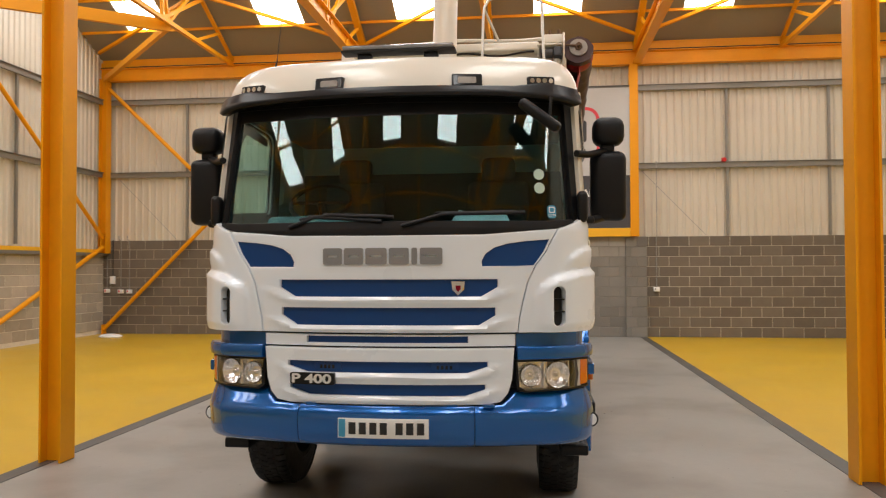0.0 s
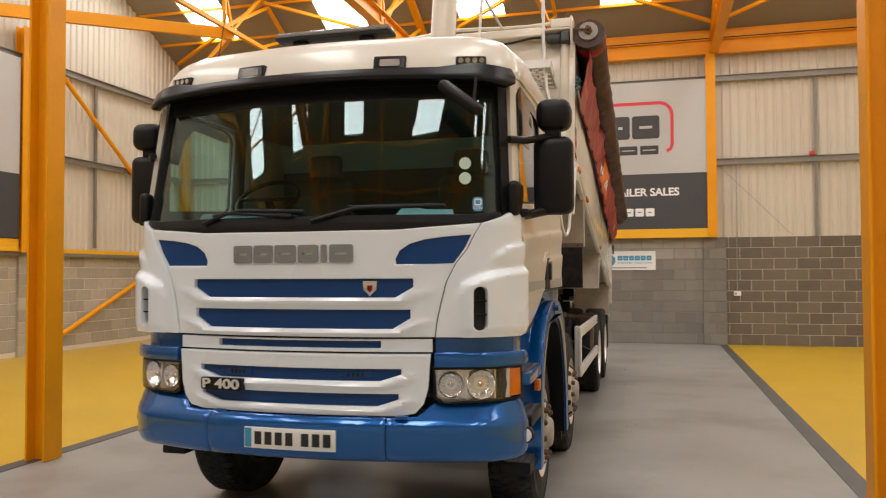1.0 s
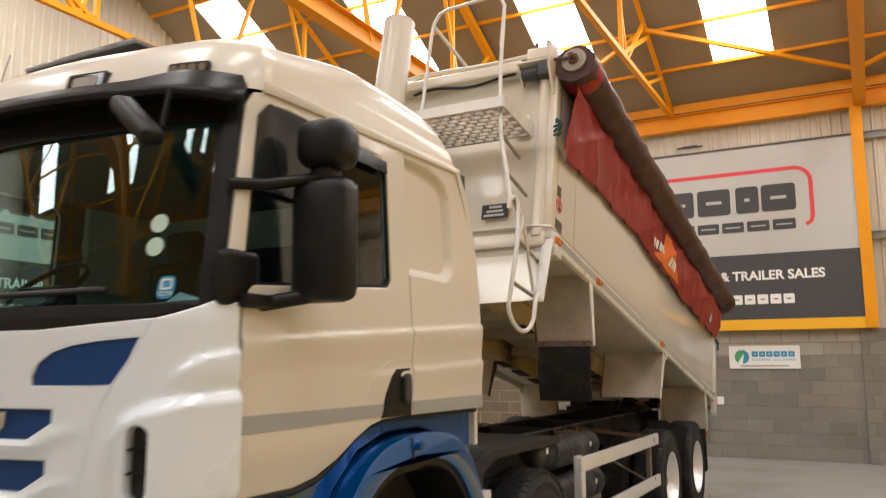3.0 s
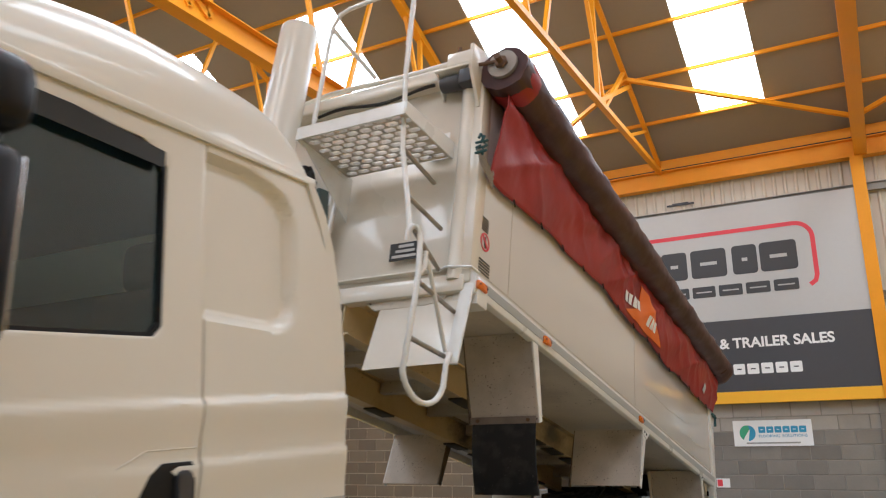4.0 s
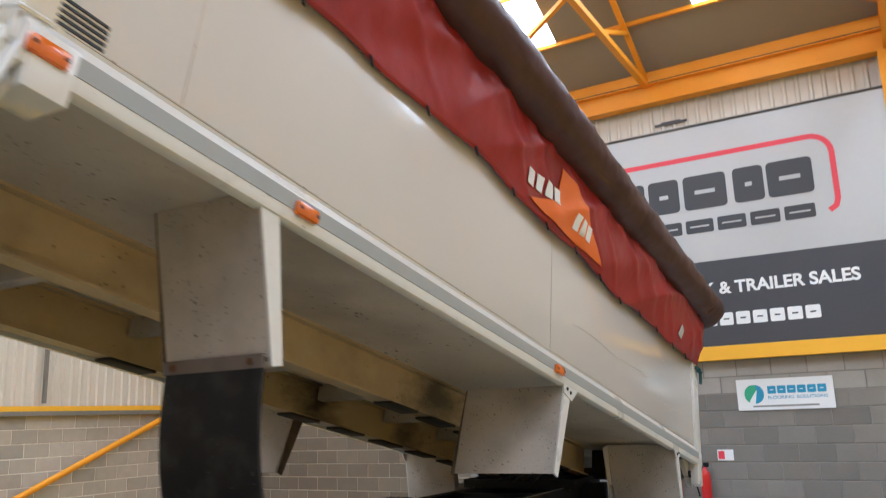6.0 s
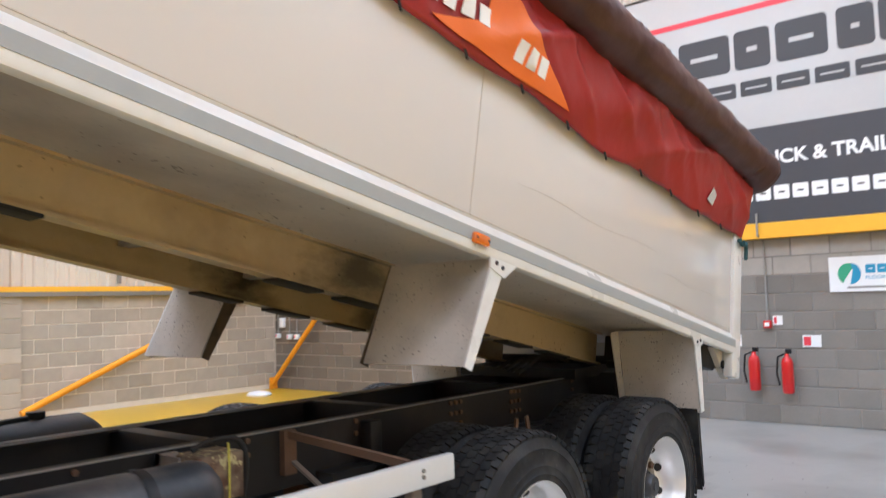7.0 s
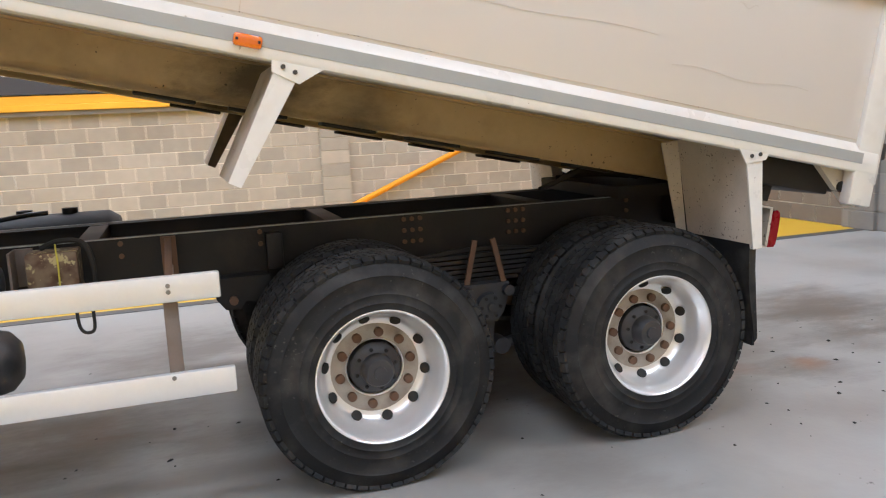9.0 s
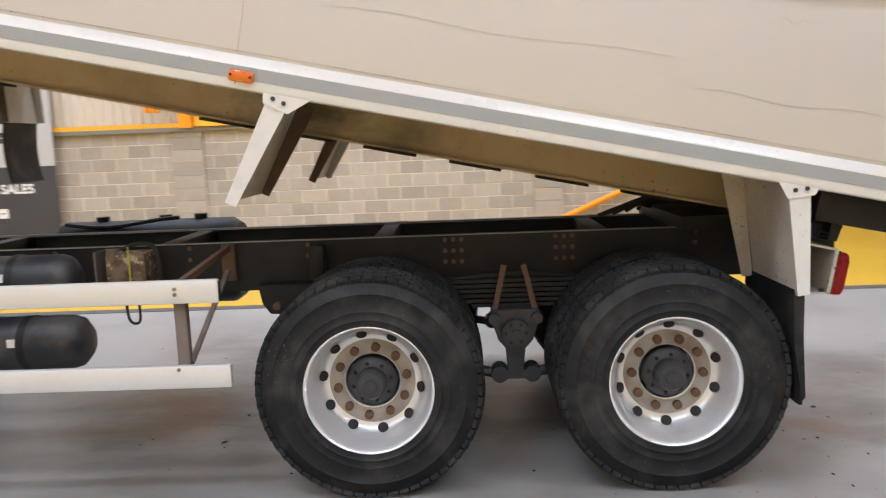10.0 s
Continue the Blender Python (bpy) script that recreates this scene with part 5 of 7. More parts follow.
part("roof_seam", Solid().tube(seam_, 0.009, 6), M_DARK, truck, "dark rubber seam along the cab roof")

# mirrors
for g in (1, -1):
    k = 0 if g > 0 else -0.02
    def mb(u0, u1, v0, v1, w0, w1, bev):
        return Solid().box(min(g * u0, g * u1), max(g * u0, g * u1), v0, v1, w0, w1, None, bev)
    mir = part("mirror", mb(1.262, 1.495, 0.60, 0.76, 1.955, 2.415, 0.05), M_BLACK, truck, "large black door mirror housing", smooth=60)
    part("wide_mirror", mb(1.28, 1.485, 0.59, 0.78, 2.455, 2.64, 0.058), M_BLACK, mir, smooth=60)
    part("mirror_glass", mb(1.295, 1.465, 0.757, 0.763, 2.0, 2.40, 0.002), M_CHROME, mir)
    part("mirror_joint", mb(1.33, 1.42, 0.64, 0.73, 2.41, 2.47, 0.01), M_BLACK, mir)
    part("mirror_arm", Solid().tube(((g * 1.16, 0.40, 2.37), (g * 1.24, 0.50, 2.375), (g * 1.36, 0.66, 2.42)), 0.022, 10), M_BLACK, mir)
    part("mirror_arm", Solid().tube(((g * 1.17, 0.47, 1.93), (g * 1.23, 0.52, 1.945), (g * 1.36, 0.68, 1.985)), 0.028, 10), M_BLACK, mir)
    part("mirror_foot", mb(1.195, 1.27, 0.40, 0.56, 1.925, 1.975, 0.015), M_BLACK, mir)
    part("pillar_cover", mb(1.16, 1.225, 0.33, 0.52, 1.93, 2.13, 0.03), M_BLACK, mir)
# kerb mirror at the upper corner of the windscreen
m = Matrix.Translation((0.93, 0.18, 2.575)) @ pose(0, 0, 0, 8, 38, -10)
km = part("kerb_mirror", Solid().box(-0.15, 0.15, -0.045, 0.045, -0.034, 0.034, m, 0.028), M_BLACK, truck, "black kerb mirror on an arm below the visor", smooth=60)
part("mirror_arm", Solid().tube(((0.99, 0.24, 2.56), (1.0, 0.26, 2.70)), 0.010, 8), M_BLACK, km)

# side window deflector at the top of the driver's window
for g in (1, -1):
    skin_panel("window_deflector", mirrored(g, [(WF, 2.36), (WF, 2.655), (WF + 0.05, 2.705), (s_at(1.05), 2.70), (s_at(1.38), 2.665), (s_at(1.38), 2.61), (s_at(0.92), 2.63), (s_at(0.80), 2.52), (s_at(0.74), 2.36)]), M_TINT, 0.012, 0.005, "dark wind deflector over the door window", wstep=0.06)

# wipers
for pts in (((0.10, 1.905), (0.35, 1.975), (0.85, 1.985)), ((-0.62, 1.905), (-0.45, 1.965), (-0.02, 1.935)), ((-0.55, 1.95), (-0.35, 1.975), (0.05, 1.96))):
    s = Solid().tube([skin(a, b, 0.0) for a, b in pts], 0.011, 8)
    wp = part("wiper", s, M_BLACK, truck, "black windscreen wiper")
    part("blade", Solid().tube([skin(a - 0.05, b + 0.008, -0.02) for a, b in pts[1:]], 0.008, 6), M_BLACK, wp)
for c in (-0.62, 0.16):
    skin_panel("wiper_vent", rounded(c - 0.13, c + 0.13, 1.852, 1.888, 0.015, 3), M_DARK, -0.02, 0.02)

# stickers inside the screen
for w_, r in ((2.215, 0.035), (2.128, 0.035)):
    skin_panel("sticker", [(0.968 + r * math.cos(t), w_ + 0.016 + r * math.sin(t)) for t in np.linspace(0, 2 * math.pi, 20, endpoint=False)], mat("pale_green_paper", (0.5, 0.66, 0.58), 0.7), -0.053, 0.003, "round pale green windscreen sticker")
cc = skin_panel("sticker", rounded(1.012, 1.082, 1.955, 2.035, 0.02, 4), M_TEAL, -0.053, 0.003, "blue camera warning sticker")
u, v, nu, nv = on_plan(1.047)
m = Matrix.Translation(skin(1.047, 1.972, -0.052)) @ pose(0, 0, 0, 90, 0, math.degrees(math.atan2(nu, -nv)))
lettering("CCTV", 0.022, m, M_SIGNW, cc, width=0.05, depth=0.001)
skin_panel("camera_mark", [rounded(1.023, 1.071, 1.988, 2.026, 0.006, 2), rounded(1.029, 1.065, 1.994, 2.020, 0.005, 2)], M_SIGNW, -0.0515, 0.002, parent=cc)

# inside of the cab
s = Solid().box(-1.08, 1.08, 0.42, 0.78, 1.55, 1.93, None, 0.05).box(-0.9, -0.3, 0.50, 0.80, 1.90, 2.0, None, 0.04).box(0.05, 0.75, 0.5, 0.8, 1.9, 1.935, None, 0.015)
part("dashboard", s, M_DASH, truck, "dashboard with the windscreen's teal haze put into its colour")
for u in (-0.6, 0.6):
    s = Solid().box(u - 0.25, u + 0.25, 1.35, 1.85, 1.55, 1.72, None, 0.05).box(u - 0.25, u + 0.25, 1.78, 1.95, 1.7, 2.36, None, 0.06).box(u - 0.14, u + 0.14, 1.82, 1.94, 2.36, 2.56, None, 0.05)
    part("cab_seat", s, M_SEAT, truck, "dark fabric cab seat")
mw = Matrix.Translation((-0.66, 1.0, 2.13)) @ pose(0, 0, 0, 40, 0, 0)
s = Solid().tube([mw @ Vector((0.22 * math.cos(t), 0.22 * math.sin(t), 0)) for t in np.linspace(0, 2 * math.pi, 28, endpoint=False)], 0.016, 8, True)
s.tube((mw @ Vector((-0.21, 0, 0)), mw @ Vector((0.21, 0, 0))), 0.014, 6).tube((mw @ Vector((0, 0, 0)), mw @ Vector((0, 0.0, -0.3))), 0.03, 8)
part("steering_wheel", s, M_BLACK, truck, "black steering wheel")
# This white sheet doubles as a bright reflection put behind the windscreen.
part("paper", Solid().prism([(0.30, 0.0), (0.74, 0.0), (0.70, 0.13), (0.52, 0.14), (0.36, 0.2)], lambda a, b, d: Vector((a, 0.81 + b * 0.7, 1.94 + b * 0.6 + d)), 0.002, 0.0), M_PAPER, truck, "white sheet on the dashboard, partly a painted windscreen reflection")
part("bunk", Solid().box(-0.05, 0.75, 0.95, 1.3, 1.55, 1.925, None, 0.04), M_SEAT, truck)
part("headliner", Solid().box(-1.1, 1.1, 0.55, 2.25, 2.70, 2.73), M_SEAT, truck)

# stripe, gutter, wheel arches and steps
for g in (1, -1):
    skin_panel("side_stripe", [(g * a, b) for a, b in ((S2 + 0.015, 1.562), (SB - 0.005, 1.57), (SB - 0.005, 1.505), (S2 + 0.015, 1.505))], M_STRIPE, 0.004, 0.004, wstep=0.02, relief=pressings)
    skin_panel("roof_gutter", [(g * S1, 2.745), (g * (SB - 0.18), 2.77), (g * (SB - 0.18), 2.80), (g * S1, 2.79)], M_CREAM, 0.014, 0.03, "", 0.006)
    # wheel arch, steps, blue sill under the door
    arch_o = [(0.86, 0.40), (0.87, 0.75), (0.93, 1.02), (1.05, 1.20), (1.22, 1.34), (1.45, 1.405), (1.75, 1.41), (1.98, 1.36), (2.16, 1.22), (2.28, 1.0), (2.36, 0.7), (2.40, 0.36)]
    arch_i = [(2.31, 0.36), (2.27, 0.7), (2.18, 0.95), (2.06, 1.13), (1.90, 1.25), (1.70, 1.295), (1.45, 1.29), (1.26, 1.23), (1.12, 1.11), (1.02, 0.96), (0.97, 0.75), (0.95, 0.40)]
    arch_o, arch_i = smooth_line(arch_o), smooth_line(arch_i)
    side = lambda a, b, d, g=g: Vector((g * (1.25 + d), a, b))
    ar = part("wheel_arch", Solid().prism(arch_o + arch_i, side, 0.022, -0.10, (), 0.028), M_BLUE, truck, "blue painted wheel arch", smooth=60)
    lip_i = [(2.285, 0.36), (2.245, 0.69), (2.155, 0.93), (2.04, 1.10), (1.89, 1.215), (1.70, 1.26), (1.45, 1.255), (1.28, 1.20), (1.15, 1.09), (1.06, 0.95), (1.0, 0.75), (0.98, 0.40)]
    lip_i = smooth_line(lip_i)
    part("arch_lip", Solid().prism(arch_i[::-1] + lip_i, side, 0.002, -0.30), M_BLACK, ar, "black inner lip of the wheel arch")
    part("mud_flap", Solid().box(min(g * 0.95, g * 1.22), max(g * 0.95, g * 1.22), 2.36, 2.39, 0.28, 0.75, None, 0.006), M_BLACK, ar)
    sill = [(0.40, 1.262), (0.75, 1.25), (0.95, 1.295), (1.12, 1.405), (1.3, 1.478), (2.33, 1.49), (2.30, 1.0), (2.16, 1.24), (1.98, 1.38), (1.75, 1.43), (1.45, 1.425), (1.22, 1.36), (1.05, 1.22), (0.93, 1.04), (0.86, 0.75), (0.86, 0.63), (0.45, 0.63), (0.42, 0.9)]
    part("sill_panel", Solid().prism(sill, lambda a, b, d, g=g: Vector((g * (1.165 + d), a, b)), 0.0, -0.04), M_BLUE, truck, "blue sill panel below the cab door", bevel=0.008)
    for w_, v0, v1, out in ((1.045, 0.44, 0.90, 1.265), (0.80, 0.46, 0.88, 1.27), (0.49, 0.62, 0.92, 1.235)):
        st = part("cab_step", Solid().box(min(g * 1.06, g * out), max(g * 1.06, g * out), v0, v1, w_ - 0.07, w_, None, 0.012), M_BLUE if w_ > 0.9 else M_BLACK, truck, "cab step with a black grated tread")
        tr = Solid()
        for k in range(9):
            vv = v0 + 0.03 + k * (v1 - v0 - 0.06) / 8
            tr.box(min(g * 1.08, g * (out - 0.012)), max(g * 1.08, g * (out - 0.012)), vv - 0.006, vv + 0.006, w_ - 0.002, w_ + 0.008)
        for k in range(4):
            uu = g * (1.10 + k * (out - 1.13) / 3)
            tr.box(uu - 0.005, uu + 0.005, v0 + 0.02, v1 - 0.02, w_ - 0.002, w_ + 0.007)
        part("tread_plate", tr, M_STEPTREAD, st)
    part("side_reflector", Solid().box(min(g * 1.24, g * 1.275), max(g * 1.24, g * 1.275), 0.74, 0.80, 0.90, 0.97, None, 0.006), M_AMBER, truck, "amber side marker")
    rl = Matrix.Translation((g * 1.235, 0.42, 0.70)) @ pose(0, 0, 0, 0, 0, -90 if g > 0 else -90)
    pod = part("round_lamp", Solid().lathe([(0.012, -0.06), (0.045, -0.05), (0.05, 0.0), (0.044, 0.008)], rl, 20), M_BLACK, truck, "small round lamp beside the bumper")
    part("lens", Solid().lathe([(0.042, 0.0), (0.038, 0.012), (0.005, 0.016)], rl, 20), M_SIGNW, pod)
    for w_ in (0.765,):
        p = skin(g * 0.585, 0.765, 0.032)
        part("bumper_socket", Solid().tube((p, p + Vector((0, -0.008, 0))), 0.018, 14), M_DARK, truck)
for g in (1, -1):
    part("arch_knob", Solid().tube(((g * 1.27, 1.55, 1.365), (g * 1.30, 1.55, 1.365)), 0.022, 12), M_BLUE, truck)
    part("arch_seam", Solid().bar((g * 1.274, 1.50, 1.405), (g * 1.274, 1.52, 1.30), 0.006, 0.006), M_DARK, truck)
    part("sill_rubber", Solid().tube([(g * 1.20, v, w) for v, w in ((0.46, 1.262), (0.75, 1.262), (0.88, 1.285), (1.0, 1.34), (1.12, 1.415), (1.22, 1.462), (1.33, 1.483), (1.55, 1.487), (2.30, 1.487))], 0.014, 8), M_BLACK, truck, "black rubber seal under the cab door")
part("headlight_bar", Solid().box(-0.9, 0.9, 0.35, 0.9, 0.62, 0.9), M_DARK, truck)
part("under_tray", Solid().box(-0.95, 0.95, 0.5, 2.2, 0.78, 1.2), M_DARK, truck)

# ---- ram, hoses and frame behind the cab ----
HB_ = 6.31

def ram_at(k):
    return Vector((-0.01, 3.475 - 0.21 * k, 4.47 - k * 0.978))


ram = part("tipping_ram", Solid().tube([ram_at(k) for k in (0.02, 1.02)], 0.122, 28), M_CREAM, truck, "white hydraulic tipping ram with chrome stages")
part("ram_collar", Solid().tube([ram_at(k) for k in (0.96, 1.08)], 0.136, 28), M_CREAM, ram)
# A dark ring is added for the shade inside the collar's open end.
part("ram_seal", Solid().tube([ram_at(k) for k in (1.08, 1.125)], 0.122, 24), M_GREASE, ram, "dark ring put in for the shaded opening under the collar")
part("ram_stage", Solid().tube([ram_at(k) for k in (1.05, 1.6)], 0.082, 24), M_CHROME, ram, "polished chrome ram stage")
part("ram_tube", Solid().tube([ram_at(k) for k in (1.52, 3.35)], 0.10, 24), M_UNDER, ram)
part("ram_mount", Solid().box(-0.36, 0.36, 2.65, 2.95, 1.05, 1.35, None, 0.02), M_CHASSIS, ram)
part("exhaust_guard", Solid().box(-0.95, -0.3, 2.45, 2.62, 1.3, 2.45, None, 0.03), M_UNDER, truck, "dirty pale guard plate behind the cab")
for k in range(3):
    u, q = 0.16 + 0.045 * k, random.uniform(-0.06, 0.06)
    s = Solid().tube([(u + q, 2.5, 1.2), (u + 0.10 * math.sin(2 * k), 2.7 + q, 1.7 + 0.1 * math.sin(k)), (u - 0.05 + q, 2.98, 2.3), (u - 0.12, 3.22 - q, 2.75), (0.08 + 0.03 * k, 3.34 - 0.04 * (k % 3), 3.1), (0.05, 3.36, 3.22)], 0.012 + 0.004 * (k % 2), 7)
    part("hose", s, M_DARK, truck, "black hydraulic hose behind the cab")
for k in range(2):
    part("pipe", Solid().tube([body(0.25 + 0.04 * k, HB_ + 0.10, 0.74), body(0.22 + 0.035 * k, HB_ + 0.11, 0.3), body(0.14 + 0.03 * k, HB_ + 0.10, 0.12), body(0.12 + 0.03 * k, HB_ + 0.09, -0.1)], 0.014, 8), M_ALU, truck, "pale hydraulic pipe on the headboard")
part("ram_bracket", Solid().box(-0.27, -0.06, HB_ + 0.05, HB_ + 0.22, 0.86, 0.96, BM, 0.02).tube((body(-0.30, HB_ + 0.14, 0.92), body(0.03, HB_ + 0.14, 0.86)), 0.05, 14).tube((body(-0.24, HB_ + 0.15, 0.92), body(-0.22, HB_ + 0.15, 0.79)), 0.055, 14), M_CHASSIS, truck, "dark greasy ram trunnion")
for k in range(5):
    u = -0.3 + 0.22 * k
    part("hose", Solid().tube([(u, 2.42, 1.55), (u + 0.08, 2.6, 1.38), (u + 0.1, 2.85, 1.22), (u + 0.05, 3.2, 1.19)], 0.018, 7), M_DARK, truck, "black hydraulic hose behind the cab")
part("air_box", Solid().box(0.5, 1.05, 2.42, 2.75, 0.85, 1.25, None, 0.03), M_DARK, truck, "black box behind the front wheel arch")
part("wing_stay", Solid().box(0.95, 1.16, 2.50, 2.60, 0.62, 1.02, None, 0.01), M_ALU, truck)

for k in range(11):
    q = random.uniform(-0.05, 0.05)
    pts = [body(-0.15 + 0.022 * k + (0.24 - 0.01 * k) * t + 0.02 * math.sin(4 * t + k), HB_ + 0.08 + 0.03 * (k % 3) + 0.03 * math.sin(4 * t + 2 * k), 0.96 - 0.012 * k + q - t * (0.30 + 0.06 * (k % 4))) for t in np.linspace(0, 1, 7)]
    part("hose", Solid().tube(pts, 0.008 + 0.004 * (k % 3), 7), M_DARK if k % 3 else M_GREASE, truck, "black hydraulic hose behind the cab")
for u0, u1, w_ in ((0.02, -0.06, 0.07), (0.15, 0.09, 0.05), (0.26, 0.22, 0.04)):
    part("ram_strut", Solid().bar(body(u0, HB_ + 0.09, 0.66), body(u1, HB_ + 0.12, -0.10), w_, 0.05, bev=0.006), M_UNDER, truck, "dusty pale strut beside the tipping ram")
for k in range(6):
    p = body(0.10 + 0.02 * k, HB_ + 0.13 + 0.02 * (k % 2), 0.72 - 0.055 * k)
    part("hose_clip", Solid().lathe([(0.008, -0.03), (0.013, -0.025), (0.013, -0.005), (0.017, 0.0), (0.017, 0.016), (0.008, 0.02)], Matrix.Translation(p) @ pose(0, 0, 0, 20 * k, 65 + 15 * k, 40 * k), 6), M_DUSTY, truck)

# ---- headboard of the body ----
HB = 6.31
s = Solid()
for g in (1, -1):
    pp = [BM @ Vector((g * 1.135, HB + 0.035, q)) for q in (0.02, 1.30)]
    part("corner_post", Solid().tube(pp, 0.046, 20).box(min(g * 1.14, g * 1.236), max(g * 1.14, g * 1.236), HB - 0.07, HB + 0.05, 0.0, 1.30, BM, 0.012), M_HEAD, tip, "folded cream corner post")
    part("front_bracket", Solid().box(min(g * 1.12, g * 1.275), max(g * 1.12, g * 1.275), HB - 0.1, HB + 0.02, -0.12, 0.04, BM, 0.006), M_BODYW, tip)
part("headboard_beam", Solid().box(-1.2, 1.2, HB - 0.02, HB + 0.06, -0.05, 0.05, BM, 0.012).box(-1.1, 1.12, HB - 0.02, HB + 0.045, 0.10, 0.112, BM, 0.004), M_HEAD, tip)
for g in (1, -1):
    part("headboard_foot", Solid().prism([(HB - 0.1, -0.05), (HB + 0.10, 0.0), (HB + 0.12, -0.10), (HB + 0.06, -0.20), (HB - 0.1, -0.20)], lambda a, b, d, g=g: body(g * 0.26 + d, a, b), 0.065, -0.065, edge=0.01), M_UNDER, tip, "cream box foot under the headboard")
part("front_skirt", Solid().prism([(0.55, -0.045), (1.10, -0.045), (1.05, -0.085), (0.95, -0.10), (0.62, -0.10)], lambda u, q, d: body(u, HB + 0.02 + d, q), 0.006, -0.006), M_UNDER, tip)
part("post_strap", Solid().tube([body(u, a, 0.085 + 0.004 * math.sin(9 * u)) for u, a in ((1.04, HB + 0.05), (1.10, HB + 0.092), (1.17, HB + 0.085), (1.245, HB + 0.06), (1.248, HB - 0.03))], 0.007, 6), M_ALU, tip, "thin wire strap round the corner post")
part("headboard_cap", Solid().box(-1.05, 0.95, HB - 0.05, HB + 0.10, 1.36, 1.46, BM, 0.02), M_HEAD, tip, "cream top rail of the headboard")
part("headboard_pipe", Solid().tube([body(u, HB + 0.05 + 0.03 * math.sin(u * 3), 1.50 + 0.02 * math.cos(5 * u)) for u in np.linspace(-0.9, 1.0, 9)], 0.018, 10), M_HEAD, tip)
part("loom", Solid().tube([body(u, HB + 0.08, 1.33 + 0.02 * math.sin(9 * u)) for u in np.linspace(0.0, 0.9, 14)], 0.011, 6), M_DARK, tip)
# sheet motor
mo = part("sheet_motor", Solid().box(0.93, 1.19, HB - 0.02, HB + 0.15, 1.385, 1.402, BM, 0.004).prism([(HB - 0.02, 1.40), (HB + 0.15, 1.40), (HB + 0.02, 1.26), (HB - 0.02, 1.26)], lambda a, b, d: body(0.94 + d, a, b), 0.006, -0.006), M_HEAD, tip, "grimy sheeting motor under a cream bracket")
part("motor_plate", Solid().prism([(HB - 0.05, 1.13), (HB + 0.06, 1.13), (HB + 0.19, 1.33), (HB + 0.19, 1.50), (HB - 0.05, 1.56)], lambda a, b, d: body(1.205 + d, a, b), 0.010, -0.010, edge=0.004), M_HEAD, mo)
part("motor_drum", Solid().lathe([(0.02, 0.0), (0.046, 0.005), (0.05, 0.03), (0.05, 0.13), (0.042, 0.14), (0.042, 0.17), (0.02, 0.175)], Matrix.Translation(body(0.96, HB + 0.09, 1.315)), 18), M_GREASE, mo, "dark grey motor drum")
part("motor_gearbox", Solid().box(1.10, 1.19, HB + 0.02, HB + 0.15, 1.26, 1.37, BM, 0.018), M_GREASE, mo)
part("motor_housing", Solid().box(1.0, 1.2, HB - 0.03, HB + 0.13, 1.42, 1.52, BM, 0.015), M_HEAD, mo, "rust-streaked cream housing over the motor")
for k in range(7):
    p0, p1 = body(1.0 + 0.032 * k, HB + 0.0 + 0.045 * (k % 3), 1.515), body(1.0 + 0.032 * k, HB + 0.0 + 0.045 * (k % 3), 1.535 + 0.022 * (k % 3))
    part("motor_bolt", Solid().tube((p0, p1), 0.014 + 0.004 * (k % 2), 6), M_RUST, mo)
part("spindle_bracket", Solid().box(1.21, 1.34, HB + 0.035, HB + 0.05, 1.36, 1.42, BM, 0.004).tube((body(1.21, HB + 0.10, 1.40), body(1.34, HB + 0.10, 1.39)), 0.012, 8), M_RUST, mo)
# ladder, with rungs along the body; its lower half swings out on a hooked rail
OUT = HB + 0.53
la = part("ladder", Solid().tube([body(0.98, OUT, 1.6), body(0.99, OUT, 1.1), body(1.03, OUT, 0.6), body(1.10, OUT + 0.005, 0.29), body(1.14, OUT + 0.01, 0.10)], 0.0145, 10), M_BODYW, tip, "white tubular access ladder")
for u0, u1, a1, q in ((1.03, 1.00, 0.13, 0.60), (1.10, 1.075, 0.13, 0.295), (1.165, 1.04, 0.06, 0.085)):
    part("rung", Solid().tube((body(u0, OUT, q), body(u1, HB + a1, q + 0.004)), 0.013, 8), M_WORN, la)
hook = [(1.14, 0.548, 0.03), (1.15, 0.562, 0.075), (1.162, 0.55, 0.105), (1.17, 0.525, 0.11), (1.178, 0.505, 0.085), (1.185, 0.50, 0.04), (1.195, 0.508, -0.08), (1.20, 0.512, -0.2), (1.185, 0.512, -0.42), (1.175, 0.515, -0.58)]
hook += [(1.17 + 0.045 * k, 0.357 + 0.158 * math.cos(t), -0.60 - 0.135 * math.sin(t)) for k, t in zip(np.linspace(0, 1, 11), np.linspace(0.12, math.pi - 0.12, 11))] + [(1.22, 0.20, -0.50), (1.22, 0.17, -0.44)]
part("lower_rail", Solid().tube([body(u, HB + x, q) for u, x, q in hook], 0.0150, 10), M_BODYW, la)
part("lower_rail", Solid().tube([body(u, HB + x, q) for u, x, q in ((1.19, 0.47, -0.02), (1.20, 0.42, -0.06), (1.18, 0.15, -0.42))], 0.012, 8), M_BODYW, la)
part("lower_rail", Solid().tube([body(u, HB + x, q) for u, x, q in ((1.19, 0.505, -0.16), (1.2, 0.46, -0.08), (1.2, 0.46, 0.0))], 0.012, 8), M_BODYW, la)
part("lower_stile", Solid().bar(body(1.219, HB + 0.03, 0.0), body(1.219, HB + 0.15, -0.49), 0.016, 0.075, (1, 0, 0), 0.004), M_BODYW, la)
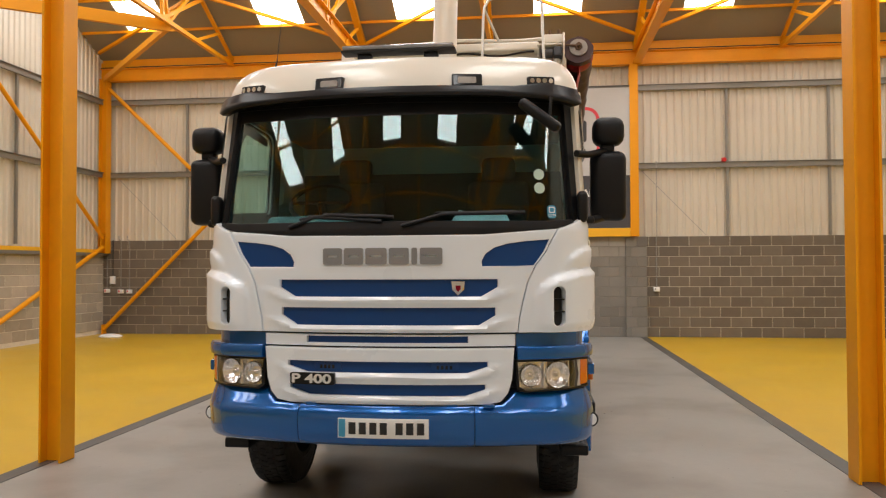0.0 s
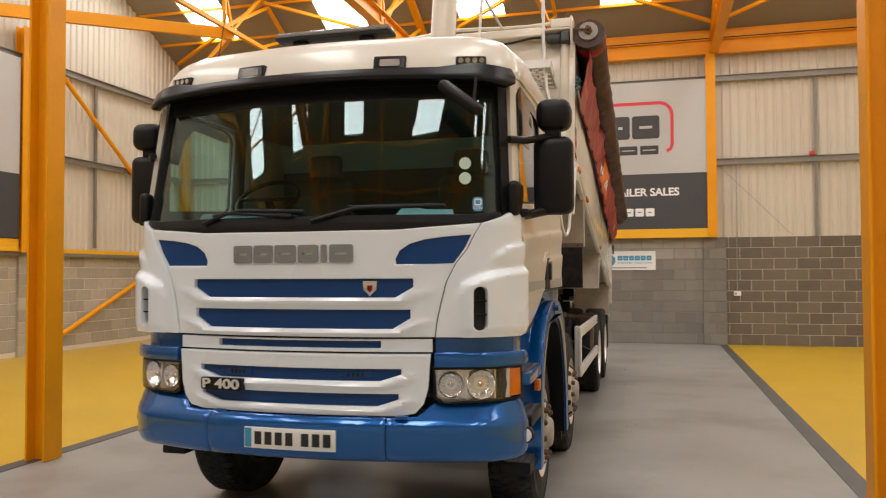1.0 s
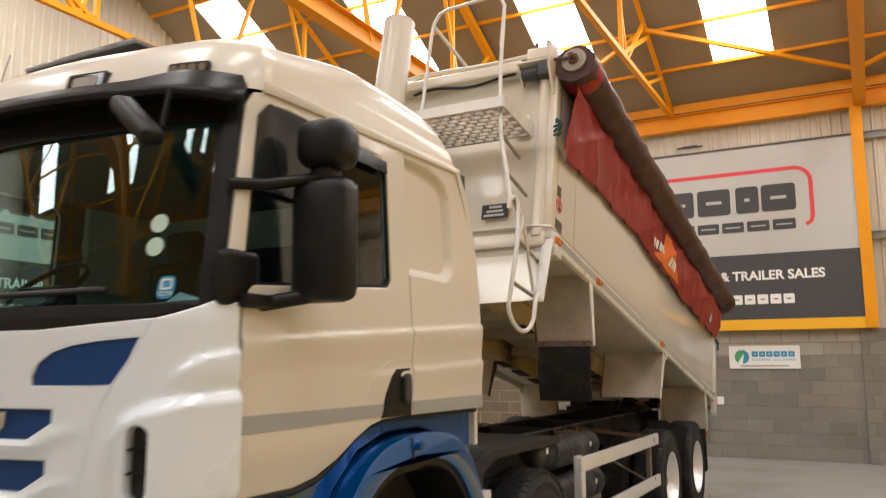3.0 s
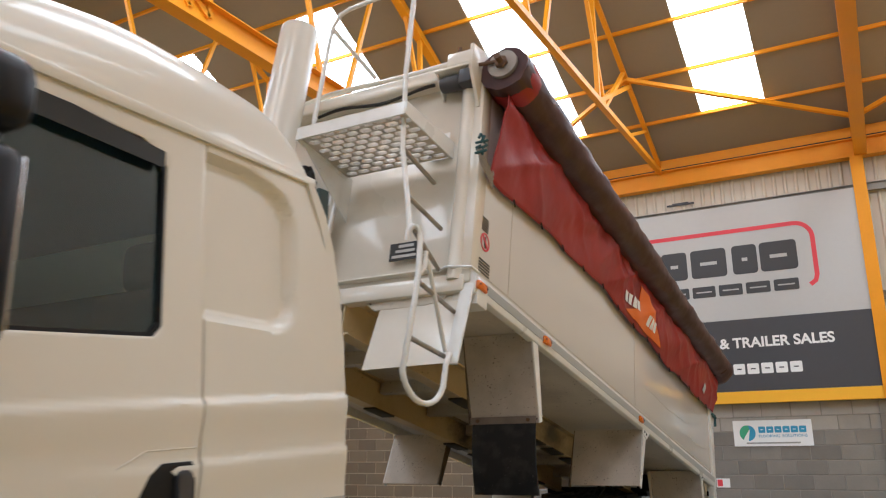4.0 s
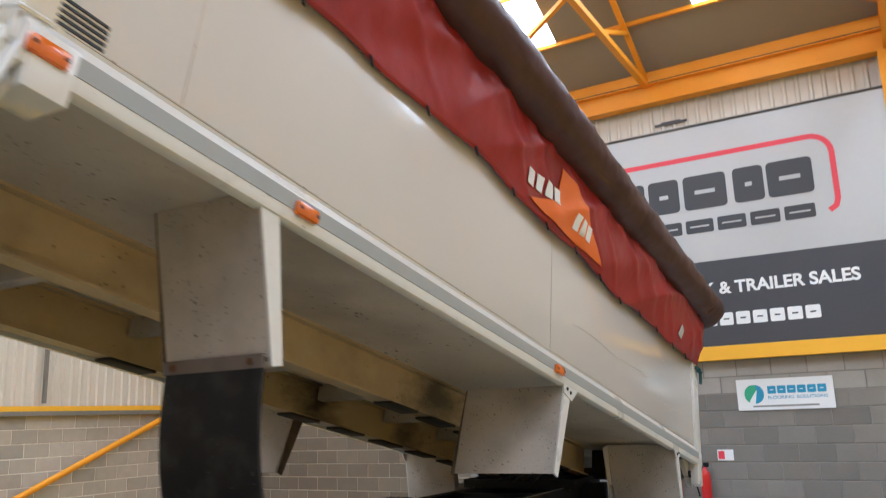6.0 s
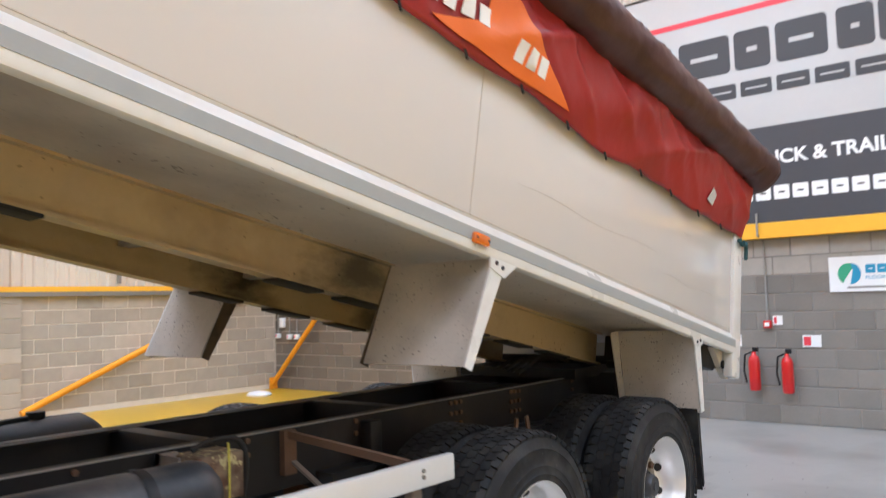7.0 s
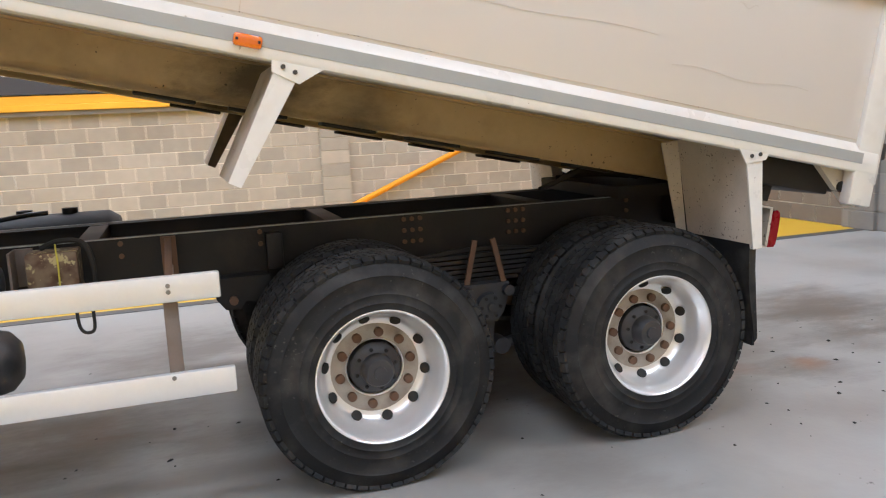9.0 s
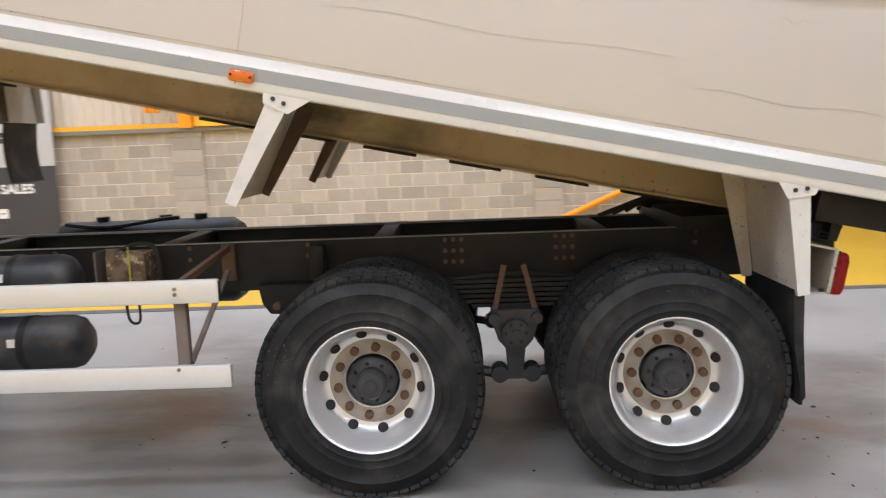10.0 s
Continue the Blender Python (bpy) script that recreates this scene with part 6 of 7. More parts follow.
for u0, u1, a0, a1, q in ((1.205, 1.15, 0.50, 0.03, -0.175), (1.18, 1.165, 0.49, 0.13, -0.45)):
    part("rung", Solid().tube((body(u0, HB + a0, q - 0.008), body(u1, HB + a1, q + 0.012)), 0.013, 8), M_WORN, la)
# hoop handrail over the platform
for u0, u1 in ((0.39, 0.98),):
    s = Solid().tube([body(u0 - 0.01, OUT, 0.82), body(u0, OUT, 1.5), body(u0 + 0.01, OUT, 1.62), body(u0 + 0.05, OUT, 1.70), body(u0 + 0.12, OUT, 1.725), body(u1 - 0.12, OUT, 1.745), body(u1 - 0.04, OUT, 1.72), body(u1, OUT, 1.64), body(u1, OUT, 1.3)], 0.0135, 10)
    s.tube([body(u0 + 0.01, OUT, 1.60), body(u0 + 0.14, HB + 0.2, 1.42)], 0.014, 8)
    part("handrail", s, M_BODYW, la)
# perforated platform
PN = 0.80
cells = [[(0.33, HB + 0.09), (1.06, HB + 0.09), (1.06, HB + 0.60), (0.33, HB + 0.60)]]
for r in range(10):
    for c in range(8):
        cx_, ca_ = 0.395 + 0.088 * c + (0.044 if r % 2 else 0.0), HB + 0.127 + 0.0475 * r
        if cx_ < 1.03:
            cells.append([(cx_ + x, ca_ + y) for x, y in ((0.040, 0.0), (0.027, 0.0195), (-0.027, 0.0195), (-0.040, 0.0), (-0.027, -0.0195), (0.027, -0.0195))])
s = Solid().prism(cells, lambda u, a, d: body(u, a, PN + d), 0.008, -0.010)
pf = part("platform", s, M_GUARD, tip, "white perforated steel step platform")
part("platform_edge", Solid().box(0.33, 1.06, HB + 0.59, HB + 0.602, PN - 0.035, PN + 0.045, BM).box(0.33, 0.342, HB + 0.09, HB + 0.60, PN - 0.035, PN + 0.045, BM), M_BODYW, pf)
part("platform_side", Solid().prism([(HB + 0.06, PN - 0.01), (HB + 0.60, PN - 0.035), (HB + 0.60, PN + 0.045), (HB + 0.06, PN + 0.10)], lambda a, b, d: body(1.066 + d, a, b), 0.004, -0.004), M_BODYW, pf)
for u in (0.336,):
    part("platform_gusset", Solid().prism([(HB + 0.04, PN), (HB + 0.58, PN), (HB + 0.04, PN - 0.30)], lambda a, b, d, u=u: body(u + d, a, b), 0.004, -0.004), M_BODYW, pf)
# labels on the headboard and side
lb = part("label_plate", Solid().box(0.69, 0.90, HB + 0.035, HB + 0.04, 0.19, 0.30, BM), M_INK, tip, "dark maker's plate with pale bars")
for k in range(3):
    part("label_bar", Solid().box(0.71 + 0.02 * k, 0.87 - 0.01 * k, HB + 0.04, HB + 0.043, 0.205 + 0.032 * k, 0.222 + 0.032 * k, BM), M_BANNER, lb)
lb = part("warning_label", Solid().box(0.90, 1.02, HB + 0.035, HB + 0.04, 0.82, 1.0, BM), M_PLATE, tip, "small white warning label")
for k in range(6):
    part("label_bar", Solid().box(0.915, 1.005, HB + 0.04, HB + 0.043, 0.84 + 0.024 * k, 0.85 + 0.024 * k, BM), M_PINK if k == 5 else M_CABLE, lb)
SX = 1.2365


def on_side(name, poly, material, d=0.003, parent=None, label=""):
    return part(name, Solid().prism(poly, lambda a, b, dd: body(SX + dd, a, b), d, d - 0.003), material, parent or tip, label)


ca, cn, R_ = 6.215, 0.295, 0.055
sg_ = on_side("prohibition_sign", [[(ca + R_ * math.cos(t), cn + R_ * math.sin(t)) for t in np.linspace(0, 2 * math.pi, 28, endpoint=False)], [(ca + 0.046 * math.cos(t), cn + 0.046 * math.sin(t)) for t in np.linspace(0, 2 * math.pi, 28, endpoint=False)]], M_PINK, label="round red prohibition sign on the side panel")
on_side("sign_bar", [(ca - 0.042, cn - 0.032), (ca - 0.032, cn - 0.042), (ca + 0.042, cn + 0.032), (ca + 0.032, cn + 0.042)], M_PINK, 0.004, sg_)
on_side("sign_figure", [(ca - 0.012, cn - 0.034), (ca + 0.004, cn - 0.034), (ca + 0.008, cn + 0.0), (ca + 0.014, cn + 0.028), (ca - 0.006, cn + 0.034)], M_INK, 0.003, sg_)
for k in range(5):
    on_side("sign_text_bar", [(ca - 0.075, 0.18 - 0.018 * k), (ca + 0.06, 0.18 - 0.018 * k), (ca + 0.06, 0.172 - 0.018 * k), (ca - 0.075, 0.172 - 0.018 * k)], M_INK, 0.003, sg_)
for k in range(6):
    on_side("sign_text_bar", [(ca - 0.03, 0.36 + 0.015 * k), (ca + 0.05, 0.36 + 0.015 * k), (ca + 0.05, 0.366 + 0.015 * k), (ca - 0.03, 0.366 + 0.015 * k)], M_INK, 0.003, sg_)
for a in (5.87, 3.23):
    on_side("panel_seam", [(a, 0.096), (a + 0.004, 0.096), (a + 0.004, 1.3), (a, 1.3)], M_GUARD, 0.001)
on_side("panel_seam", [(0.14, 0.093), (BL - 0.1, 0.093), (BL - 0.1, 0.098), (0.14, 0.098)], M_GUARD, 0.001)
# long scratches
for a0, n0, L in ((2.9, 0.34, 1.5), (1.3, 0.26, 0.8), (1.0, 0.60, 0.12)):
    s = Solid().tube([body(SX + 0.0008, a0 - L * k, n0 + 0.02 * L * k + 0.012 * math.sin(9 * k)) for k in np.linspace(0, 1, 12)], 0.0008, 4)
    part("scratch", s, M_GUARD, tip)

# rear post, hinges, rope
part("rear_post", Solid().box(1.19, 1.262, -0.02, 0.13, -0.235, 1.38, BM, 0.012), M_BODYW, tip, "white rear corner post")
part("rear_post", Solid().box(-1.262, -1.19, -0.02, 0.13, -0.235, 1.38, BM, 0.012), M_BODYW, tip, "white rear corner post")
for q in (0.42, 0.25, 0.02):
    part("tailgate_hinge", Solid().box(1.16, 1.23, -0.09, -0.02, q, q + 0.09, BM, 0.01), M_GREASE, tip)
part("rear_gusset", Solid().prism([(0.0, -0.05), (0.0, -0.24), (0.05, -0.24), (0.30, -0.05)], lambda a, b, d: body(1.16 + d, a, b), 0.02, -0.02), M_UNDER, tip)
# The dark box fills in for shade in the rear opening, beside the hinge bar.
part("rear_hinge_gear", Solid().box(0.5, 1.14, 0.16, 0.62, -0.20, -0.02, BM, 0.01).tube((body(0.5, 0.12, -0.15), body(1.2, 0.12, -0.15)), 0.03, 10), M_CHASSIS, tip)
s = Solid()
for k in range(9):
    s.tube((body(1.285 + 0.012 * math.sin(k * 2), 0.12 - 0.02 * k, 0.76 + 0.012 * math.cos(k * 3)), body(1.28, 0.10 - 0.02 * k, 0.78 - 0.015 * math.cos(k * 2))), 0.012, 7)
s.tube((body(1.28, -0.05, 0.76), body(1.28, -0.05, 0.66)), 0.014, 7)
part("tie_rope", s, M_ROPE, tip, "knotted blue-green rope tying the sheet")
s = Solid()
for k in range(10):
    s.tube((body(1.262 + 0.02 * math.sin(k), 6.42 + 0.035 * math.cos(2 * k), 0.74 + 0.012 * k), body(1.275 + 0.02 * math.cos(k), 6.39 + 0.035 * math.sin(k), 0.79 + 0.012 * k)), 0.008, 6)
part("tie_rope", s, M_ROPE, tip, "knotted rope hanging at the front of the sheet")
s = Solid()
for k in range(4):
    s.tube(smooth_line([tuple(body(1.262 + 0.006 * k, 6.43, 0.78)), tuple(body(1.275, 6.40 - 0.02 * k, 0.70 + 0.015 * k)), tuple(body(1.285, 6.33 - 0.015 * k, 0.66 + 0.02 * k)), tuple(body(1.29, 6.27, 0.60 + 0.03 * k))]), 0.006, 6)
part("tie_cord", s, M_WORN, tip, "grey-beige cords tied to the sheet's corner")

# marker lights and their positions along the rail
for a in (6.29, 5.34, 3.19):
    am = part("side_marker", Solid().box(1.262, 1.290, a - 0.055, a + 0.055, -0.035, 0.015, BM, 0.012), M_AMBER, tip, "amber side marker light on the lower rail")
    for k in (-1, 1):
        part("screw", Solid().box(1.289, 1.292, a + k * 0.042 - 0.005, a + k * 0.042 + 0.005, -0.015, -0.005, BM), M_DARK, am)

# underside: cross members, pads between the runners, end plates
for a in np.arange(0.9, 5.6, 0.75):
    part("cross_member", Solid().box(-0.4, 0.4, a - 0.03, a + 0.03, -0.10, 0.0, BM, 0.004), M_UNDER, tip)
for g, places in ((1, (4.80, 3.48, 3.05, 2.60, 2.14, 1.67, 1.20)), (-1, (4.64, 3.32, 2.83, 2.35, 1.87, 1.40))):
    for a in places:
        part("runner_pad", Solid().box(min(g * 0.36, g * 0.48), max(g * 0.36, g * 0.48), a - 0.15, a + 0.13, -0.246, -0.231, BM, 0.004), M_DARK, tip)

def guard(v_top, w_top, v_bot, w_bot, g, inner, strip, rubber=0.0, name="mudguard_plate", fold=1.0, up=0.15, rise=0.0):
    """A plate across the body's underside, with a folded white outer edge and a bracket."""
    t, q = Vector((0, v_top, w_top)), Vector((0, v_bot, w_bot))
    d = (q - t).normalized()
    back = Vector((0, -d.z, d.y)) if d.z < 0 else Vector((0, d.z, -d.y))
    back = back if back.y > 0 else -back
    def at(u, k, b):
        p = t + (q - t) * k + back * b
        return Vector((g * u, p.y, p.z))
    s = Solid()
    poly = [(inner, -rise), (1.245, -rise), (1.25, 1), (inner + 0.02, 1)]
    s.prism(poly, lambda u, k, b: at(u, k, b), 0.0, 0.008)
    ob = part(name, s, M_GUARD, tip, "dirty cream mudguard plate hanging below the body")
    s = Solid().prism([(-0.0, 0), (strip, 0), (strip * 0.55, 1), (0.0, 1)], lambda b, k, u: at(1.25 + u, k, b), 0.006, -0.006)
    part("folded_edge", s, M_BODYW, ob)
    s = Solid().prism([(0, -rise), (fold * strip, -rise), (fold * strip * 0.5, 1), (0.0, 1)], lambda b, k, u: at(inner + u, k, b), 0.004, -0.004)
    part("folded_edge", s, M_GUARD if fold < 0 else M_GRIME, ob)
    br = Solid().prism([(-0.055, -up), (strip + 0.10, -up), (strip + 0.012, 0.09), (-0.008, 0.09)], lambda b, k, u: at(1.252 + u, k, b), 0.010, 0.0)
    part("bracket", br, M_BODYW, ob)
    for b in (0.025, 0.075):
        c = at(1.262, 0.02, b)
        part("bolt", Solid().tube((c, c + Vector((g * 0.006, 0, 0))), 0.010, 8), M_GREASE, ob)
    if rubber:
        L = rubber / (q - t).length
        s = Solid()
        n_ = 8
        vs, fs = [], []
        for i in range(n_ + 1):
            k = 1 - 0.06 + (L + 0.06) * i / n_
            bow = 0.05 * math.sin(i / n_ * 2.2)
            vs += [at(inner + 0.03, k, -0.012 - bow), at(1.235, k, -0.012 - bow), at(inner + 0.03, k, 0.0 - bow), at(1.235, k, 0.0 - bow)]
        for i in range(n_):
            o = 4 * i
            fs += [(o, o + 1, o + 5, o + 4), (o + 2, o + 6, o + 7, o + 3), (o, o + 4, o + 6, o + 2), (o + 1, o + 3, o + 7, o + 5)]
        fs += [(0, 2, 3, 1), (4 * n_, 4 * n_ + 1, 4 * n_ + 3, 4 * n_ + 2)]
        part("rubber_flap", s.add(vs, fs), M_RUBBER, ob, "black rubber mud flap")
        part("flap_strip", Solid().prism([(inner + 0.02, 0.92), (1.24, 0.92), (1.24, 1.0), (inner + 0.02, 1.0)], lambda u, k, b: at(u, k, b), -0.014, -0.020), M_DUSTY, ob)
        for u in (inner + 0.07, 1.19):
            part("bolt", Solid().tube((at(u, 0.96, -0.020), at(u, 0.96, -0.028)), 0.012, 8), M_RUST, ob)
    return ob


for g in (1, -1):
    guard(4.235, 2.42, 4.295, 1.875, g, 0.78, 0.085, 0.42, up=0.02)
    guard(6.645, 1.86, 6.42, 1.405, g, 0.64, 0.095)
    guard(8.85, 1.375, 8.90, 0.905, g, 0.71, 0.095, fold=-1.1, rise=0.14)
    # plate behind the lower ladder
    s = Solid().prism([(0.66, -0.03), (1.24, -0.03), (1.18, -0.47), (0.66, -0.48)], lambda u, q, d: body(g * u, HB - 0.0 + d + (-0.03 - q) * 0.27, q), 0.004, -0.004)
    part("front_guard", s, M_HEAD, tip, "white guard plate below the headboard")

# ---- chassis details ----
for v in np.arange(1.0, 9.4, 1.2):
    part("chassis_member", Solid().box(-0.40, 0.40, v - 0.05, v + 0.05, 0.95, 1.12, None, 0.004), M_CHASSIS, truck)
for g in (1, -1):
    # A pale strip paints the worn and lit top edge of the rail.
    part("rail_edge", Solid().box(min(g * 0.395, g * 0.415), max(g * 0.395, g * 0.415), 2.6, 9.0, 1.123, 1.1265), M_CABLE, truck)
    for v0, rows in ((7.35, 3), (7.95, 3), (6.6, 2), (5.95, 2), (8.7, 2), (5.2, 2)):
        for i in range(3 if rows == 3 else 1):
            for j in range(rows):
                c = Vector((g * 0.408, v0 + 0.045 * i, 1.10 - 0.06 * j))
                part("chassis_bolt", Solid().tube((c, c + Vector((g * 0.012, 0, 0))), 0.013, 7), M_RUST, truck)
    # spring pack, saddle, bolts and axles
    sp = Solid()
    for k in range(6):
        L = 0.62 - 0.07 * k
        sp.tube([(g * 0.56, 7.70 + x * L, 0.93 - 0.026 * k - 0.10 * (x * L / 0.62) ** 2 + 0.0) for x in np.linspace(-1, 1, 9)], 0.014, 4)
    for k in range(6):
        L = 0.62 - 0.07 * k
        sp.bar((g * 0.56, 7.70 - L * 0.8, 0.90 - 0.026 * k), (g * 0.56, 7.70 + L * 0.8, 0.90 - 0.026 * k), 0.09, 0.018)
    spg = part("leaf_spring", sp, M_CHASSIS, truck, "dark multi-leaf suspension spring")
    sd = part("spring_saddle", Solid().prism([(7.58, 0.76), (7.83, 0.76), (7.82, 0.68), (7.795, 0.60), (7.755, 0.555), (7.655, 0.555), (7.615, 0.60), (7.59, 0.68)], lambda a, b, d, g=g: Vector((g * d, a, b)), 0.52, 0.68, edge=0.012), M_GREASE, spg, "greasy cast spring saddle")
    part("trunnion_cap", Solid().tube(((g * 0.67, 7.705, 0.645), (g * 0.725, 7.705, 0.645)), 0.07, 20).tube(((g * 0.72, 7.705, 0.645), (g * 0.74, 7.705, 0.645)), 0.022, 6), M_GREASE, sd)
    for t in range(6):
        c = (7.705 + 0.052 * math.cos(t * 1.047), 0.645 + 0.052 * math.sin(t * 1.047))
        part("cap_bolt", Solid().tube(((g * 0.72, *c), (g * 0.733, *c)), 0.009, 6), M_CHASSIS, sd)
    for dv in (-0.11, 0.11):
        part("saddle_lug", Solid().tube(((g * 0.62, 7.705 + dv, 0.72), (g * 0.72, 7.705 + dv, 0.72)), 0.03, 8), M_GREASE, sd)
    post = part("saddle_post", Solid().prism([(7.65, 0.57), (7.76, 0.57), (7.745, 0.44), (7.76, 0.38), (7.65, 0.38), (7.665, 0.44)], lambda a, b, d, g=g: Vector((g * d, a, b)), 0.54, 0.64, edge=0.008), M_GREASE, spg)
    part("torque_rod", Solid().tube(((g * 0.6, 7.44, 0.44), (g * 0.6, 7.62, 0.40), (g * 0.6, 7.79, 0.40), (g * 0.6, 7.97, 0.44)), 0.028, 10).tube(((g * 0.55, 7.62, 0.41), (g * 0.66, 7.62, 0.41)), 0.045, 12).tube(((g * 0.55, 7.79, 0.41), (g * 0.66, 7.79, 0.41)), 0.045, 12), M_GREASE, post, "greasy torque rod with round eyes")
    for v in (7.0, 8.385):
        part("brake_drum", Solid().lathe([(0.05, 0.50), (0.20, 0.505), (0.205, 0.52), (0.205, 0.66), (0.19, 0.67), (0.05, 0.67)], Matrix.Translation((0, v, 0.52)) if g > 0 else Matrix.Translation((0, v, 0.52)) @ pose(0, 0, 0, 0, 0, 180), 28), M_RUST, truck, "rusty brake drum behind the wheel")
        part("brake_chamber", Solid().tube(((g * 0.46, v - 0.22, 0.60), (g * 0.46, v - 0.40, 0.66)), (0.075, 0.075), 16).tube(((g * 0.46, v - 0.40, 0.66), (g * 0.46, v - 0.47, 0.68)), (0.06, 0.03), 16), M_GREASE, truck, "dusty round brake chamber on the axle")
    for dv in (-0.09, 0.09):
        part("u_bolt", Solid().bar((g * 0.655, 7.705 + dv * 1.2, 0.74), (g * 0.655, 7.705 + dv * 0.55, 0.99), 0.012, 0.028), M_RUST, spg)
    part("rear_hanger", Solid().box(min(g * 0.42, g * 0.5), max(g * 0.42, g * 0.5), 6.62, 6.70, 0.92, 1.10, None, 0.01), M_CHASSIS, truck)
for v in (AX1, AX2, 7.0, 8.385):
    part("axle", Solid().tube(((-0.85, v, 0.50), (0.85, v, 0.50)), 0.075, 14), M_CHASSIS, truck, "dirty black axle")
for v in (7.0, 8.385):
    part("differential", Solid().lathe([(0.06, -0.22), (0.16, -0.16), (0.22, -0.05), (0.22, 0.05), (0.16, 0.16), (0.06, 0.22)], Matrix.Translation((0, v, 0.52)), 20), M_CHASSIS, truck, "round differential housing")
part("propshaft", Solid().tube(((0, 3.0, 0.98), (0, 6.2, 0.94), (0, 6.8, 0.72)), 0.055, 12), M_CHASSIS, truck)
for v in (AX1, AX2):
    for g in (1, -1):
        part("front_spring", Solid().bar((g * 0.42, v - 0.7, 0.72), (g * 0.42, v + 0.7, 0.72), 0.09, 0.10), M_CHASSIS, truck)
# second-axle wing behind the cab
part("inner_wing", Solid().prism([(2.5, 1.12), (2.75, 1.22), (3.9, 1.22), (3.95, 1.17), (2.8, 1.17), (2.56, 1.08)], lambda a, b, d: Vector((0.75 + d, a, b)), 0.35, -0.3), M_DARK, truck, "black second-axle mudguard")
# tanks
for v0, v1, u, w, r in ((4.35, 5.52, 0.80, 1.02, 0.125), (4.35, 5.56, 0.82, 0.70, 0.135), (3.60, 4.05, 0.98, 1.10, 0.10)):
    m = Matrix.Translation((u, 0, w)) @ Matrix(((0, 1, 0, 0), (1, 0, 0, 0), (0, 0, 1, 0), (0, 0, 0, 1)))
    tk = part("air_tank", Solid().lathe([(0.01, v0), (r * 0.6, v0 + 0.012), (r * 0.92, v0 + 0.05), (r, v0 + 0.09), (r, v1 - 0.09), (r * 0.92, v1 - 0.05), (r * 0.6, v1 - 0.012), (0.01, v1)], m, 28), M_TANK, truck, "black steel air tank")
    part("tank_label", Solid().prism([(v1 - 0.36, w + 0.01), (v1 - 0.32, w + 0.01), (v1 - 0.32, w + 0.05), (v1 - 0.36, w + 0.05)], lambda a, b, d, u=u, r=r: Vector((u + r * 0.985 + d, a, b)), 0.004, -0.004), M_PLATE, tk)
    for vv in (v0 + 0.3, v1 - 0.3):
        part("tank_strap", Solid().lathe([(r + 0.004, vv - 0.02), (r + 0.006, vv), (r + 0.004, vv + 0.02)], m, 28, caps=False), M_CHASSIS, tk)
# fuel tank on the far side, showing over the rail
m = Matrix(((0, 1, 0, -0.85), (1, 0, 0, 0), (0, 0, 1, 0.86), (0, 0, 0, 1)))
ft = part("fuel_tank", Solid().lathe([(0.02, 4.6), (0.26, 4.61), (0.30, 4.65), (0.30, 5.82), (0.26, 5.88), (0.02, 5.9)], m, 28), M_CHASSIS, truck, "black fuel tank beside the chassis")
for v in (4.9, 5.35, 5.6):
    part("filler_cap", Solid().tube(((-0.85, v, 1.15), (-0.85, v, 1.19)), 0.045, 14), M_BLACK, ft)
part("hose", Solid().tube([(-0.7, v, 1.155 + 0.025 * math.sin(6 * v)) for v in np.linspace(4.7, 5.5, 9)], 0.014, 6), M_BLACK, truck, "black hose lying over the tank")
# rusty box on the rail, stays of the side guard
bx = part("valve_box", Solid().box(0.44, 0.62, 5.57, 5.78, 0.93, 1.11, None, 0.008), mat("rusty_cream_paint", (0.20, 0.145, 0.09), 0.7, var=0.3, scale=8, dirt=(0.075, 0.035, 0.02), amount=0.6, dscale=14, fleck=((0.46, 0.40, 0.20), 34, 0.60)), truck, "rusty cream valve box on the chassis")
part("strap", Solid().tube([(0.63, 5.70, 1.15), (0.632, 5.703, 1.05), (0.634, 5.70, 0.93), (0.63, 5.706, 0.86)], 0.004, 6), mat("yellow_cord", (0.55, 0.50, 0.06), 0.7), bx)
part("flange", Solid().box(0.44, 0.60, 5.50, 5.51, 0.95, 1.12).box(0.44, 0.47, 5.50, 5.58, 0.95, 1.12), M_DUSTY, bx)
part("hose", Solid().tube(smooth_line([(0.5, 5.62, 1.12), (0.52, 5.70, 1.15), (0.55, 5.80, 1.14), (0.56, 5.835, 1.05), (0.54, 5.83, 0.9)]), 0.012, 8), M_DARK, truck, "black hose over the valve box")
part("chain_loop", Solid().tube(smooth_line([(0.9, 5.79, 0.95), (0.9, 5.79, 0.86), (0.9, 5.80, 0.815), (0.9, 5.825, 0.80), (0.9, 5.85, 0.82), (0.9, 5.85, 0.93)]), 0.007, 6), M_DARK, truck)
sgd = part("side_guard_rail", Solid().box(1.205, 1.24, 3.99, 6.355, 0.957, 1.063, None, 0.008), M_ALU, truck, "aluminium side guard rail between the axles")
part("rail_end", Solid().box(1.21, 1.236, 6.355, 6.358, 0.965, 1.055), M_DARK, sgd)
part("side_guard_rail", Solid().box(1.205, 1.24, 3.99, 6.385, 0.565, 0.671, None, 0.008), M_ALU, truck, "dented aluminium lower side guard rail")
part("guard_post", Solid().box(1.17, 1.205, 4.0, 4.10, 0.56, 1.07, None, 0.006), M_ALU, truck)
part("guard_post", Solid().box(1.204, 1.238, 3.99, 4.07, 0.67, 0.96, None, 0.004), M_ALU, truck)
part("guard_post", Solid().box(1.16, 1.205, 6.135, 6.19, 0.58, 1.05, None, 0.004), M_DUSTY, truck)
part("guard_stay", Solid().bar((1.18, 6.165, 0.62), (0.46, 6.165, 0.98), 0.026, 0.012), M_DUSTY, truck)
